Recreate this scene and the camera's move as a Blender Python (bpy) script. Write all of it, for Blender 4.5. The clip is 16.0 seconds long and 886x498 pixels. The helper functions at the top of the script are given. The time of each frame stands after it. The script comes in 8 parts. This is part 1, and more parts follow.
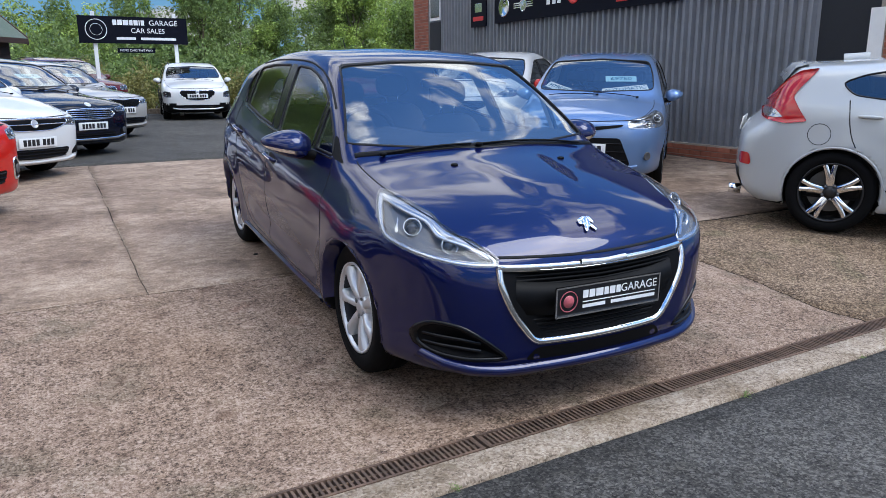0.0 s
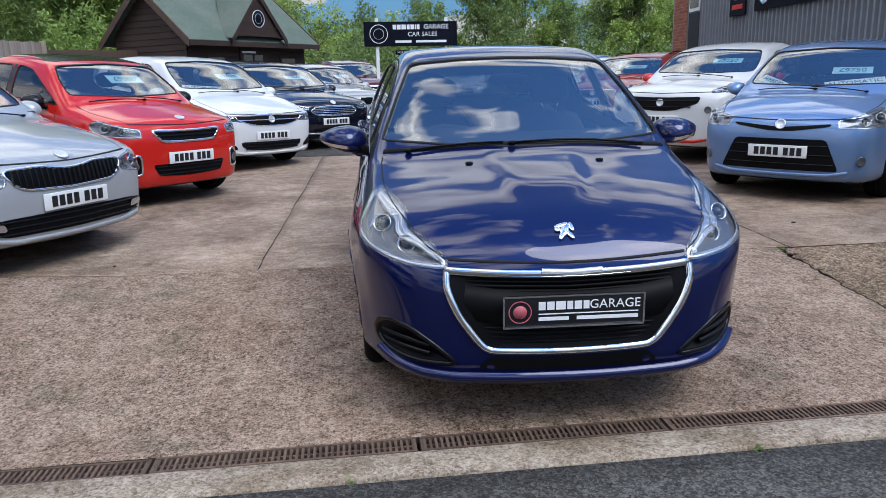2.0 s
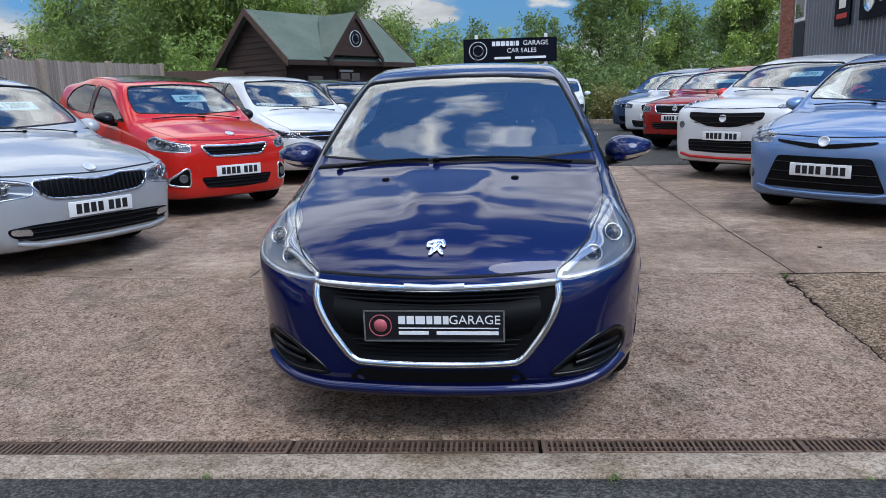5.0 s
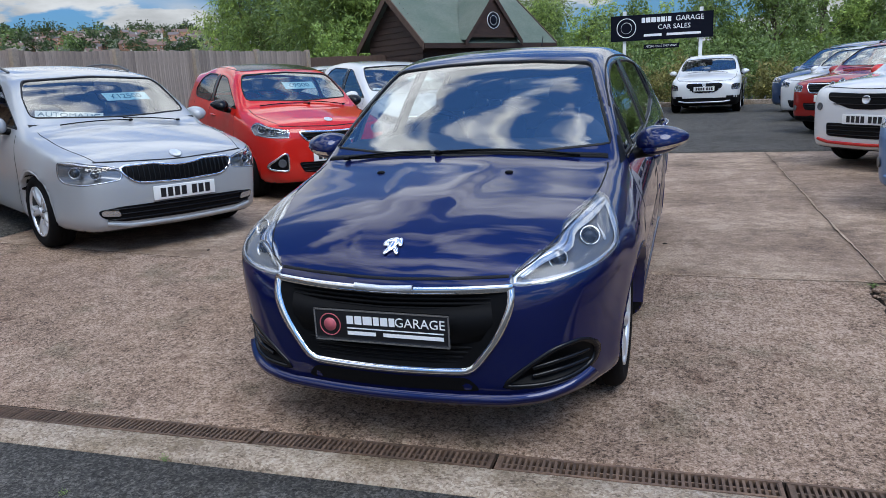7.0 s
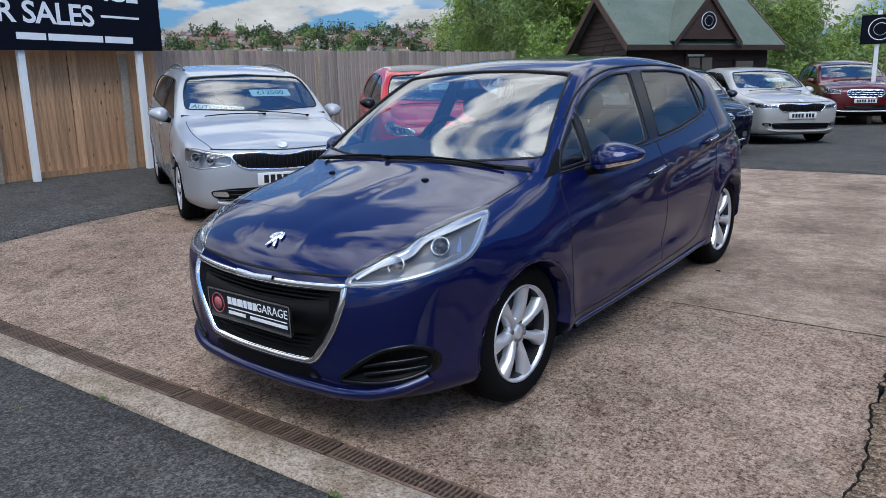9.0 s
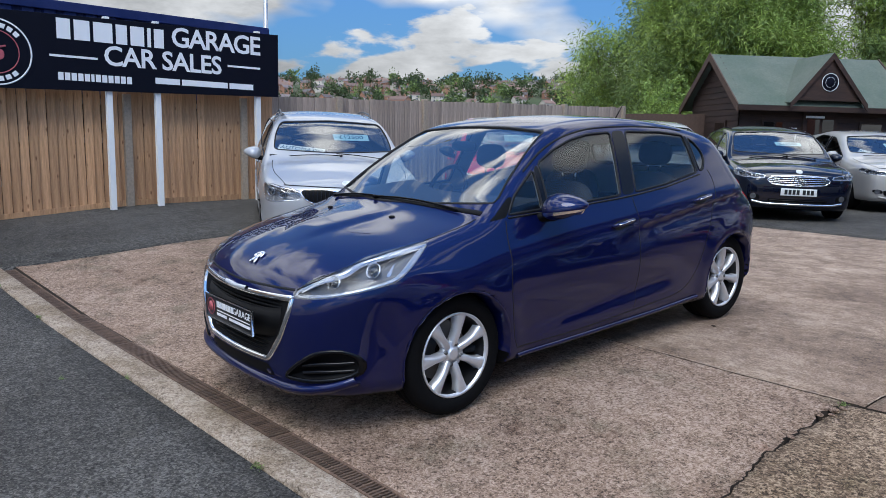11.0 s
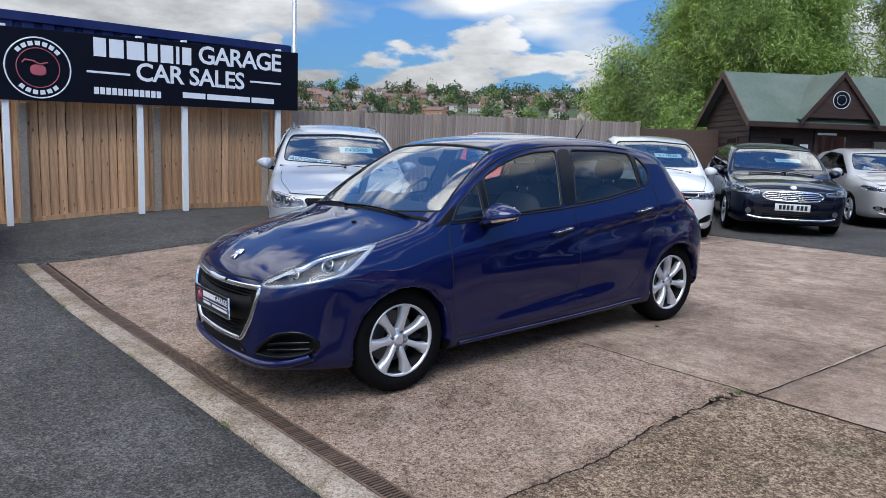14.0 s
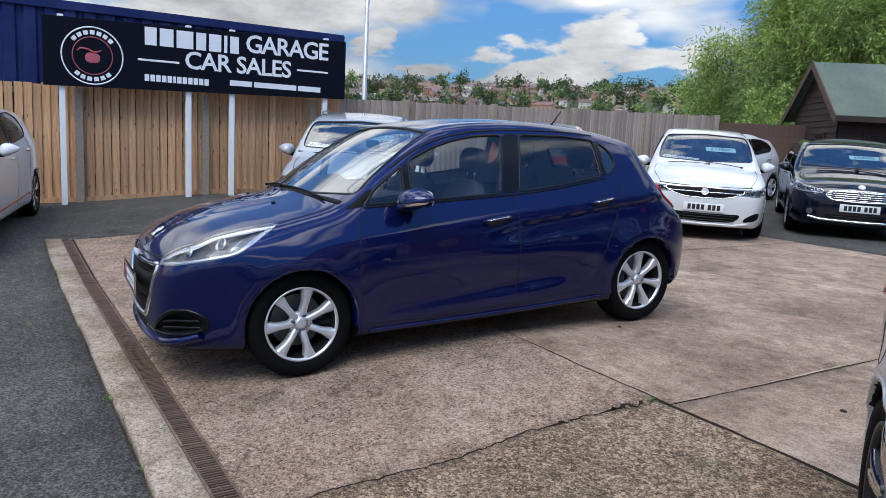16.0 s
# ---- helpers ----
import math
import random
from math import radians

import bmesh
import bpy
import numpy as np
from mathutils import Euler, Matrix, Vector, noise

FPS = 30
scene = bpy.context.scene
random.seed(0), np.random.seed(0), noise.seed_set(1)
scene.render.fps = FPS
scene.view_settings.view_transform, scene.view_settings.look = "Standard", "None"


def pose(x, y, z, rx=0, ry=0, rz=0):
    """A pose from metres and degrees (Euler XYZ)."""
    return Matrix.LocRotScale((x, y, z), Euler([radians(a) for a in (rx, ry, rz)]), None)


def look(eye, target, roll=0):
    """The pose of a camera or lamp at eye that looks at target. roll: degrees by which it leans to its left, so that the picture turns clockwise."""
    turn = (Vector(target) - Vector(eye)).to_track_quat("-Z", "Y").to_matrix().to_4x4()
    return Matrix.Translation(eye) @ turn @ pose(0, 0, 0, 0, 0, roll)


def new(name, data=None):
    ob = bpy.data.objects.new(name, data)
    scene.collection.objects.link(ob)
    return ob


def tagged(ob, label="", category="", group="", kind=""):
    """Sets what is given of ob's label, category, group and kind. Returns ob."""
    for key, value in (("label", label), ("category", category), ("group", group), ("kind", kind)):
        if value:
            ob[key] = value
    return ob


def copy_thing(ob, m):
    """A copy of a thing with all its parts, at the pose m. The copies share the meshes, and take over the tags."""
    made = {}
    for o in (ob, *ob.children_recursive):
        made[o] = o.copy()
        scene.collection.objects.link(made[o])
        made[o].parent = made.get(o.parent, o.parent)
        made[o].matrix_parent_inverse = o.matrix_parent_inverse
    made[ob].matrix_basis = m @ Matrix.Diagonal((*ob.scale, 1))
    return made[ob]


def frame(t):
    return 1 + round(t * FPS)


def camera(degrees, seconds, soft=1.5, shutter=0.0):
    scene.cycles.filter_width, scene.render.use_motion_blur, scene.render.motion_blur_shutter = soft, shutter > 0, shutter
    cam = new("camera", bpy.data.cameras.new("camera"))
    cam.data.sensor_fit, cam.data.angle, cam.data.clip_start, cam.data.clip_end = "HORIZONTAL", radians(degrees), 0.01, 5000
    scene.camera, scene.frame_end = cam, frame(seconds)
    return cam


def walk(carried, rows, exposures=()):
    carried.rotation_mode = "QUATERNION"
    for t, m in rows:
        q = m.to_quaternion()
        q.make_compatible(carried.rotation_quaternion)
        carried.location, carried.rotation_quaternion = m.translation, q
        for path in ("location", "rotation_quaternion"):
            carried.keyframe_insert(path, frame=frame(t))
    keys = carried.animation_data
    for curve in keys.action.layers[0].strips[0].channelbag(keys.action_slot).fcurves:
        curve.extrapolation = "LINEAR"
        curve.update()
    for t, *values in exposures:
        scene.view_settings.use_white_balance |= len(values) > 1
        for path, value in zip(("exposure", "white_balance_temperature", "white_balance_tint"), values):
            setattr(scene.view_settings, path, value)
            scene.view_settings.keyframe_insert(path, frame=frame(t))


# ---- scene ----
cam = camera(62.8, 16.0, 0.55)
METRES, EYE, TILT, LEAN, TURN = 7.885, 1.39, 0.0, 0.0, -28.1
ROWS = [
    (0.0, 0.0, 0.0, 0.0, -0.09, -13.21, 0.38),
    (0.5, 0.0346, 0.0128, -0.0017, 5.85, -13.01, 0.64),
    (1.0, 0.0732, 0.0203, -0.0012, 11.91, -12.85, 1.07),
    (1.5, 0.1188, 0.0188, -0.0002, 20.17, -13.05, 1.58),
    (2.0, 0.159, 0.0361, -0.0023, 22.84, -13.12, 1.28),
    (2.5, 0.2005, 0.0477, -0.0024, 26.86, -12.12, 1.51),
    (3.0, 0.2298, 0.0619, -0.0034, 28.4, -11.94, 1.48),
    (3.5, 0.2458, 0.0754, -0.0037, 29.14, -11.68, 1.48),
    (4.0, 0.2593, 0.0764, -0.0037, 30.69, -11.61, 1.72),
    (6.5, 0.313, 0.131, -0.0031, 39.9, -12.51, 2.01),
    (7.0, 0.3405, 0.1623, -0.0015, 45.71, -12.72, 2.5),
    (7.5, 0.3778, 0.1948, 0.0013, 52.91, -12.26, 1.8),
    (8.0, 0.4018, 0.2333, 0.0005, 56.24, -12.18, 1.18),
    (8.5, 0.4374, 0.2692, 0.0007, 59.52, -12.12, 0.87),
    (9.0, 0.4587, 0.3071, -0.0013, 65.59, -12.19, 1.03),
    (11.5, 0.58, 0.4028, 0.0025, 76.85, -8.12, -1.58),
    (12.0, 0.6166, 0.3968, 0.0047, 76.47, -7.95, -1.54),
    (12.5, 0.6449, 0.4016, 0.0064, 76.53, -7.69, -1.69),
    (13.0, 0.6544, 0.4041, 0.0064, 77.19, -7.73, -1.94),
    (13.5, 0.655, 0.411, 0.0068, 78.14, -7.78, -2.01),
    (14.0, 0.6429, 0.4325, 0.0073, 79.53, -7.75, -2.0),
    (14.5, 0.6409, 0.4669, 0.0066, 81.6, -8.06, -1.82),
    (15.0, 0.646, 0.5071, 0.0061, 84.54, -8.44, -1.69),
    (15.5, 0.6392, 0.5429, 0.0036, 86.12, -8.45, -2.29),
    (16.0, 0.6378, 0.5772, 0.0037, 88.03, -8.52, -2.9),
]
walk(cam, [(t, pose(0, 0, EYE, TILT, LEAN, TURN) @ pose(METRES * x, METRES * y, METRES * z, 90 + pitch, roll, yaw)) for t, x, y, z, yaw, pitch, roll in ROWS], [(0.0, 0.52, 6330, 9), (1.5, 0.43, 6330, 9), (3.0, 0.36, 6260, 8), (7.0, 0.26, 6200, 8), (9.0, 0.26, 6200, 8), (12.0, 0.36, 6350, 9), (16.0, 0.40, 6350, 9)])

# ---------------------------------------------------------------- world and sun
SUN_AZ, SUN_EL = radians(140), radians(54)
world = bpy.data.worlds.new("sky")
scene.world = world
world.use_nodes = True
wn, wl = world.node_tree.nodes, world.node_tree.links
wn.clear()


def wnode(kind, **kw):
    n = wn.new(kind)
    for k, v in kw.items():
        n.inputs[k].default_value = v
    return n


sky = wn.new("ShaderNodeTexSky")
sky.sky_type, sky.sun_disc = "NISHITA", False
sky.sun_elevation, sky.sun_rotation = SUN_EL, SUN_AZ
sky.air_density, sky.dust_density, sky.ozone_density = 1.0, 0.6, 1.6
tc = wn.new("ShaderNodeTexCoord")
sep = wn.new("ShaderNodeSeparateXYZ")
wl.new(tc.outputs["Generated"], sep.inputs[0])
zs = wn.new("ShaderNodeMath")
zs.operation = "MULTIPLY"
zs.inputs[1].default_value = 3.0
wl.new(sep.outputs["Z"], zs.inputs[0])
comb = wn.new("ShaderNodeCombineXYZ")
wl.new(sep.outputs["X"], comb.inputs[0])
wl.new(sep.outputs["Y"], comb.inputs[1])
wl.new(zs.outputs[0], comb.inputs[2])
cn = wnode("ShaderNodeTexNoise", Scale=2.4, Detail=4.0, Roughness=0.48, Distortion=0.15)
wl.new(comb.outputs[0], cn.inputs["Vector"])
cr = wn.new("ShaderNodeValToRGB")
cr.color_ramp.elements[0].position, cr.color_ramp.elements[1].position = 0.490, 0.575
bank = wn.new("ShaderNodeMapRange")
for key, v in (("From Min", -1.0), ("From Max", 1.0), ("To Min", 0.075), ("To Max", -0.045)):
    bank.inputs[key].default_value = v
wl.new(sep.outputs["X"], bank.inputs["Value"])
more = wn.new("ShaderNodeMath")
wl.new(cn.outputs["Fac"], more.inputs[0])
wl.new(bank.outputs[0], more.inputs[1])
wl.new(more.outputs[0], cr.inputs[0])
cn2 = wnode("ShaderNodeTexNoise", Scale=5.0, Detail=6.0, Roughness=0.6)
wl.new(comb.outputs[0], cn2.inputs["Vector"])
cc = wn.new("ShaderNodeValToRGB")
cc.color_ramp.elements[0].position, cc.color_ramp.elements[1].position = 0.36, 0.62
cc.color_ramp.elements[0].color = (3.6, 3.68, 3.8, 1)
cc.color_ramp.elements[1].color = (7.2, 7.28, 7.4, 1)
wl.new(cn2.outputs["Fac"], cc.inputs[0])
high = wn.new("ShaderNodeMapRange")
for key, v in (("From Min", 0.05), ("From Max", 0.9), ("To Min", 0.45), ("To Max", 2.1)):
    high.inputs[key].default_value = v
wl.new(sep.outputs["Z"], high.inputs["Value"])
mixc = wn.new("ShaderNodeMixRGB")
low = wnode("ShaderNodeTexNoise", Scale=5.5, Detail=9.0, Roughness=0.52, Distortion=0.1)
wl.new(comb.outputs[0], low.inputs["Vector"])
lowz = wn.new("ShaderNodeMapRange")
for key, v in (("From Min", 0.0), ("From Max", 0.21), ("To Min", 0.22), ("To Max", -0.22)):
    lowz.inputs[key].default_value = v
wl.new(sep.outputs["Z"], lowz.inputs["Value"])
lowsum = wn.new("ShaderNodeMath")
wl.new(low.outputs["Fac"], lowsum.inputs[0])
wl.new(lowz.outputs[0], lowsum.inputs[1])
lowr = wn.new("ShaderNodeMapRange")
lowr.interpolation_type = "SMOOTHSTEP"
lowr.inputs["From Min"].default_value, lowr.inputs["From Max"].default_value = 0.495, 0.55
wl.new(lowsum.outputs[0], lowr.inputs["Value"])
both = wn.new("ShaderNodeMath")
both.operation = "MAXIMUM"
wl.new(cr.outputs[0], both.inputs[0])
wl.new(lowr.outputs[0], both.inputs[1])
wl.new(both.outputs[0], mixc.inputs["Fac"])
deep = wn.new("ShaderNodeMixRGB")
deep.blend_type = "MULTIPLY"
deep.inputs["Fac"].default_value = 1.0
deep.inputs[2].default_value = (0.36, 0.60, 0.88, 1)
wl.new(sky.outputs[0], deep.inputs[1])
wl.new(deep.outputs[0], mixc.inputs[1])
sd_dot = wn.new("ShaderNodeVectorMath")
sd_dot.operation = "DOT_PRODUCT"
sd_dot.inputs[1].default_value = (math.sin(SUN_AZ) * math.cos(SUN_EL), math.cos(SUN_AZ) * math.cos(SUN_EL), math.sin(SUN_EL))
wl.new(tc.outputs["Generated"], sd_dot.inputs[0])
glow = wn.new("ShaderNodeMapRange")
glow.interpolation_type = "SMOOTHSTEP"
for key, v in (("From Min", 0.45), ("From Max", 1.0), ("To Min", 1.0), ("To Max", 1.45)):
    glow.inputs[key].default_value = v
wl.new(sd_dot.outputs["Value"], glow.inputs["Value"])
lit = wn.new("ShaderNodeVectorMath")
lit.operation = "SCALE"
wl.new(cc.outputs[0], lit.inputs[0])
wl.new(glow.outputs[0], lit.inputs["Scale"])
wl.new(lit.outputs[0], mixc.inputs[2])
lift = wn.new("ShaderNodeVectorMath")
lift.operation = "SCALE"
wl.new(mixc.outputs[0], lift.inputs[0])
wl.new(high.outputs[0], lift.inputs["Scale"])
bg = wn.new("ShaderNodeBackground")
bg.inputs["Strength"].default_value = 0.15
wl.new(lift.outputs[0], bg.inputs["Color"])
wo = wn.new("ShaderNodeOutputWorld")
wl.new(bg.outputs[0], wo.inputs["Surface"])

sun = new("sun", bpy.data.lights.new("sun", "SUN"))
sun.data.energy, sun.data.angle, sun.data.color = 1.60, radians(36), (0.985, 0.965, 0.905)
# sun_rotation turns clockwise from +y seen from above
SD = Vector((math.sin(SUN_AZ) * math.cos(SUN_EL), math.cos(SUN_AZ) * math.cos(SUN_EL), math.sin(SUN_EL)))
sun.matrix_world = look(SD * 60, (0, 0, 0))

# ---------------------------------------------------------------- materials
MATS = {}


def mat(name, base=(0.5, 0.5, 0.5), rough=0.6, metal=0.0, vary=0.0, scale=8.0, bump=0.0, bscale=60.0, coat=0.0,
        second=None, sscale=1.2, trans=0.0, emit=None, spec=0.5, coords="Object", island=False, objrand=0.0, ior=1.45, stretch=None):
    """Principled material; vary: fine value noise, second: colour of broad stains, bump: relief."""
    if name in MATS:
        return MATS[name]
    m = bpy.data.materials.new(name)
    m.use_nodes = True
    nt = m.node_tree
    N, L = nt.nodes, nt.links
    b = N["Principled BSDF"]
    b.inputs["Base Color"].default_value = (*base, 1)
    b.inputs["Roughness"].default_value = rough
    b.inputs["Metallic"].default_value = metal
    b.inputs["Coat Weight"].default_value = coat
    b.inputs["Coat Roughness"].default_value = 0.02
    b.inputs["Coat IOR"].default_value = 1.5
    b.inputs["Transmission Weight"].default_value = trans
    b.inputs["Specular IOR Level"].default_value = spec
    b.inputs["IOR"].default_value = ior
    if emit:
        b.inputs["Emission Color"].default_value = (*emit[:3], 1)
        b.inputs["Emission Strength"].default_value = emit[3]
    if vary or second or bump or island or objrand:
        t = N.new("ShaderNodeTexCoord")
        vec = t.outputs[coords]
        if stretch:
            mp = N.new("ShaderNodeMapping")
            mp.inputs["Scale"].default_value = stretch
            L.new(vec, mp.inputs["Vector"])
            vec = mp.outputs[0]
        col = None
        rgb = N.new("ShaderNodeRGB")
        rgb.outputs[0].default_value = (*base, 1)
        col = rgb.outputs[0]
        if second:
            n2 = N.new("ShaderNodeTexNoise")
            n2.inputs["Scale"].default_value, n2.inputs["Detail"].default_value, n2.inputs["Roughness"].default_value = sscale, 7, 0.62
            L.new(vec, n2.inputs["Vector"])
            r2 = N.new("ShaderNodeValToRGB")
            r2.color_ramp.elements[0].position, r2.color_ramp.elements[1].position = 0.40, 0.64
            L.new(n2.outputs["Fac"], r2.inputs[0])
            mx = N.new("ShaderNodeMixRGB")
            L.new(r2.outputs[0], mx.inputs["Fac"])
            L.new(col, mx.inputs[1])
            mx.inputs[2].default_value = (*second, 1)
            col = mx.outputs[0]
        if vary:
            n1 = N.new("ShaderNodeTexNoise")
            n1.inputs["Scale"].default_value, n1.inputs["Detail"].default_value, n1.inputs["Roughness"].default_value = scale, 5, 0.7
            L.new(vec, n1.inputs["Vector"])
            mr = N.new("ShaderNodeMapRange")
            mr.inputs["From Min"].default_value, mr.inputs["From Max"].default_value = 0.25, 0.75
            mr.inputs["To Min"].default_value, mr.inputs["To Max"].default_value = 1 - vary, 1 + vary
            L.new(n1.outputs["Fac"], mr.inputs["Value"])
            hs = N.new("ShaderNodeHueSaturation")
            L.new(mr.outputs[0], hs.inputs["Value"])
            L.new(col, hs.inputs["Color"])
            col = hs.outputs[0]
        if objrand or island:
            if island:
                g = N.new("ShaderNodeNewGeometry")
                rnd = g.outputs["Random Per Island"]
            else:
                g = N.new("ShaderNodeObjectInfo")
                rnd = g.outputs["Random"]
            k = objrand or 0.25
            mr = N.new("ShaderNodeMapRange")
            mr.inputs["To Min"].default_value, mr.inputs["To Max"].default_value = 1 - k, 1 + k
            L.new(rnd, mr.inputs["Value"])
            hs = N.new("ShaderNodeHueSaturation")
            L.new(mr.outputs[0], hs.inputs["Value"])
            L.new(col, hs.inputs["Color"])
            col = hs.outputs[0]
        L.new(col, b.inputs["Base Color"])
        if bump:
            nb = N.new("ShaderNodeTexNoise")
            nb.inputs["Scale"].default_value, nb.inputs["Detail"].default_value = bscale, 6
            L.new(vec, nb.inputs["Vector"])
            bp = N.new("ShaderNodeBump")
            bp.inputs["Strength"].default_value, bp.inputs["Distance"].default_value = min(bump, 1.0), 0.01
            L.new(nb.outputs["Fac"], bp.inputs["Height"])
            L.new(bp.outputs[0], b.inputs["Normal"])
    MATS[name] = m
    return m


def paint(name, base, metal=0.0, rough=0.32):
    return mat(name, base, rough, metal, coat=1.0, vary=0.04, scale=900.0, spec=0.03)




def stony(name, tones, layers, stains=None, rough=0.9, bump=0.6, bscale=90, stretch=None, stones=()):
    """A mineral surface. tones: dark, middle, light; layers: (scale, weight, own stretch) of the noises that mix them; stains: (colour, scale, low, high)."""
    m = bpy.data.materials.new(name)
    m.use_nodes = True
    N, L = m.node_tree.nodes, m.node_tree.links
    b = N["Principled BSDF"]
    b.inputs["Roughness"].default_value = rough
    b.inputs["Specular IOR Level"].default_value = 0.3
    t = N.new("ShaderNodeTexCoord")
    vec = t.outputs["Object"]
    if stretch:
        mp = N.new("ShaderNodeMapping")
        mp.inputs["Scale"].default_value = stretch
        L.new(vec, mp.inputs["Vector"])
        vec = mp.outputs[0]
    total = None
    for sc, wt, *way in layers:
        n = N.new("ShaderNodeTexNoise")
        n.inputs["Scale"].default_value, n.inputs["Detail"].default_value, n.inputs["Roughness"].default_value = sc, 4, 0.65
        L.new(vec, n.inputs["Vector"])
        if way:
            own = N.new("ShaderNodeMapping")
            own.inputs["Scale"].default_value = way[0]
            L.new(vec, own.inputs["Vector"])
            L.new(own.outputs[0], n.inputs["Vector"])
        q = N.new("ShaderNodeMath")
        q.operation = "MULTIPLY_ADD"
        q.inputs[1].default_value = wt
        L.new(n.outputs["Fac"], q.inputs[0])
        if total is None:
            q.inputs[2].default_value = 0.5 - 0.5 * sum(q[1] for q in layers)
        else:
            L.new(total, q.inputs[2])
        total = q.outputs[0]
    for sc, wt in stones:
        vo = N.new("ShaderNodeTexVoronoi")
        vo.inputs["Scale"].default_value = sc
        L.new(vec, vo.inputs["Vector"])
        sx = N.new("ShaderNodeSeparateColor")
        L.new(vo.outputs["Color"], sx.inputs[0])
        q0, q = N.new("ShaderNodeMath"), N.new("ShaderNodeMath")
        q0.operation, q.operation = "SUBTRACT", "MULTIPLY_ADD"
        q0.inputs[1].default_value, q.inputs[1].default_value = 0.5, wt
        L.new(sx.outputs[0], q0.inputs[0])
        L.new(q0.outputs[0], q.inputs[0])
        L.new(total, q.inputs[2])
        total = q.outputs[0]
    r = N.new("ShaderNodeValToRGB")
    e = r.color_ramp.elements
    e[0].position, e[1].position = 0.15, 0.85
    e[0].color, e[1].color = (*tones[0], 1), (*tones[2], 1)
    mid = e.new(0.5)
    mid.color = (*tones[1], 1)
    L.new(total, r.inputs[0])
    col = r.outputs[0]
    for colour, sc, lo, hi in stains or ():
        n = N.new("ShaderNodeTexNoise")
        n.inputs["Scale"].default_value, n.inputs["Detail"].default_value, n.inputs["Roughness"].default_value = sc, 6, 0.6
        L.new(vec, n.inputs["Vector"])
        k = N.new("ShaderNodeMapRange")
        k.inputs["From Min"].default_value, k.inputs["From Max"].default_value = lo, hi
        L.new(n.outputs["Fac"], k.inputs["Value"])
        x = N.new("ShaderNodeMixRGB")
        x.blend_type = "MULTIPLY"
        L.new(k.outputs[0], x.inputs["Fac"])
        L.new(col, x.inputs[1])
        x.inputs[2].default_value = (*colour, 1)
        col = x.outputs[0]
    L.new(col, b.inputs["Base Color"])
    bp = N.new("ShaderNodeBump")
    bp.inputs["Strength"].default_value, bp.inputs["Distance"].default_value = bump, 0.012
    L.new(total, bp.inputs["Height"])
    L.new(bp.outputs[0], b.inputs["Normal"])
    MATS[name] = m
    return m


M_ASPHALT = stony("asphalt", ((0.018, 0.016, 0.014), (0.062, 0.057, 0.050), (0.165, 0.153, 0.134)), ((45, 0.65), (9, 0.4), (0.9, 0.35)), (((0.78, 0.78, 0.78), 0.6, 0.45, 0.65), ((0.70, 0.69, 0.66), 3.0, 0.56, 0.68)), bump=0.9, stones=((120, 0.48), (55, 0.24)))
M_CONC = stony("concrete", ((0.064, 0.040, 0.026), (0.290, 0.196, 0.137), (0.50, 0.375, 0.29)), ((80, 0.85), (42, 0.55), (8, 0.45), (1.5, 0.5), (1.0, 0.34, (120, 5, 1))), (((0.80, 0.76, 0.72), 0.8, 0.45, 0.65), ((0.70, 0.74, 0.70), 2.4, 0.54, 0.66), ((0.62, 0.57, 0.54), 5.0, 0.60, 0.68), ((0.90, 0.80, 0.76), 1.6, 0.35, 0.30)), bump=0.8, stones=((150, 0.38), (60, 0.26)))
M_CONC2 = stony("concrete_brown", ((0.045, 0.029, 0.017), (0.183, 0.122, 0.077), (0.445, 0.33, 0.228)), ((70, 0.65), (24, 0.6), (4, 0.45)), (((0.75, 0.72, 0.64), 1.1, 0.45, 0.65), ((0.74, 0.80, 0.72), 3.0, 0.55, 0.66)), bump=0.8, stones=((130, 0.50), (60, 0.34)))
M_CONC3 = stony("concrete_far", ((0.085, 0.057, 0.039), (0.280, 0.196, 0.138), (0.55, 0.43, 0.325)), ((12, 0.6), (60, 0.45), (3.2, 0.80), (1.1, 0.60), (1.0, 0.10, (3, 14, 1))), (((0.72, 0.69, 0.68), 0.8, 0.45, 0.62), ((0.70, 0.68, 0.66), 2.6, 0.52, 0.66)), 0.8, 0.3, 50, (1.0, 1.1, 1), stones=((120, 0.25),))
M_KERB = stony("concrete_strip", ((0.12, 0.088, 0.060), (0.33, 0.255, 0.188), (0.50, 0.42, 0.33)), ((50, 0.9), (12, 0.7), (2, 0.5)), (((0.66, 0.62, 0.55), 1.8, 0.45, 0.62), ((0.6, 0.57, 0.52), 6.0, 0.58, 0.68)), bump=0.8, stones=((120, 0.4),))
M_RUST = mat("rusty_iron", (0.098, 0.064, 0.046), 0.85, 0.2, vary=0.45, scale=40, bump=0.5, second=(0.17, 0.105, 0.07), sscale=4.0, objrand=0.3)
M_DIRT = mat("dark_dirt", (0.022, 0.015, 0.010), 0.95, vary=0.3, scale=30)
M_WOOD = mat("fence_wood", (0.55, 0.315, 0.160), 0.8, vary=0.28, scale=9, bump=0.3, bscale=25, second=(0.38, 0.205, 0.105), sscale=2.6, objrand=0.18, stretch=(6, 6, 0.9))


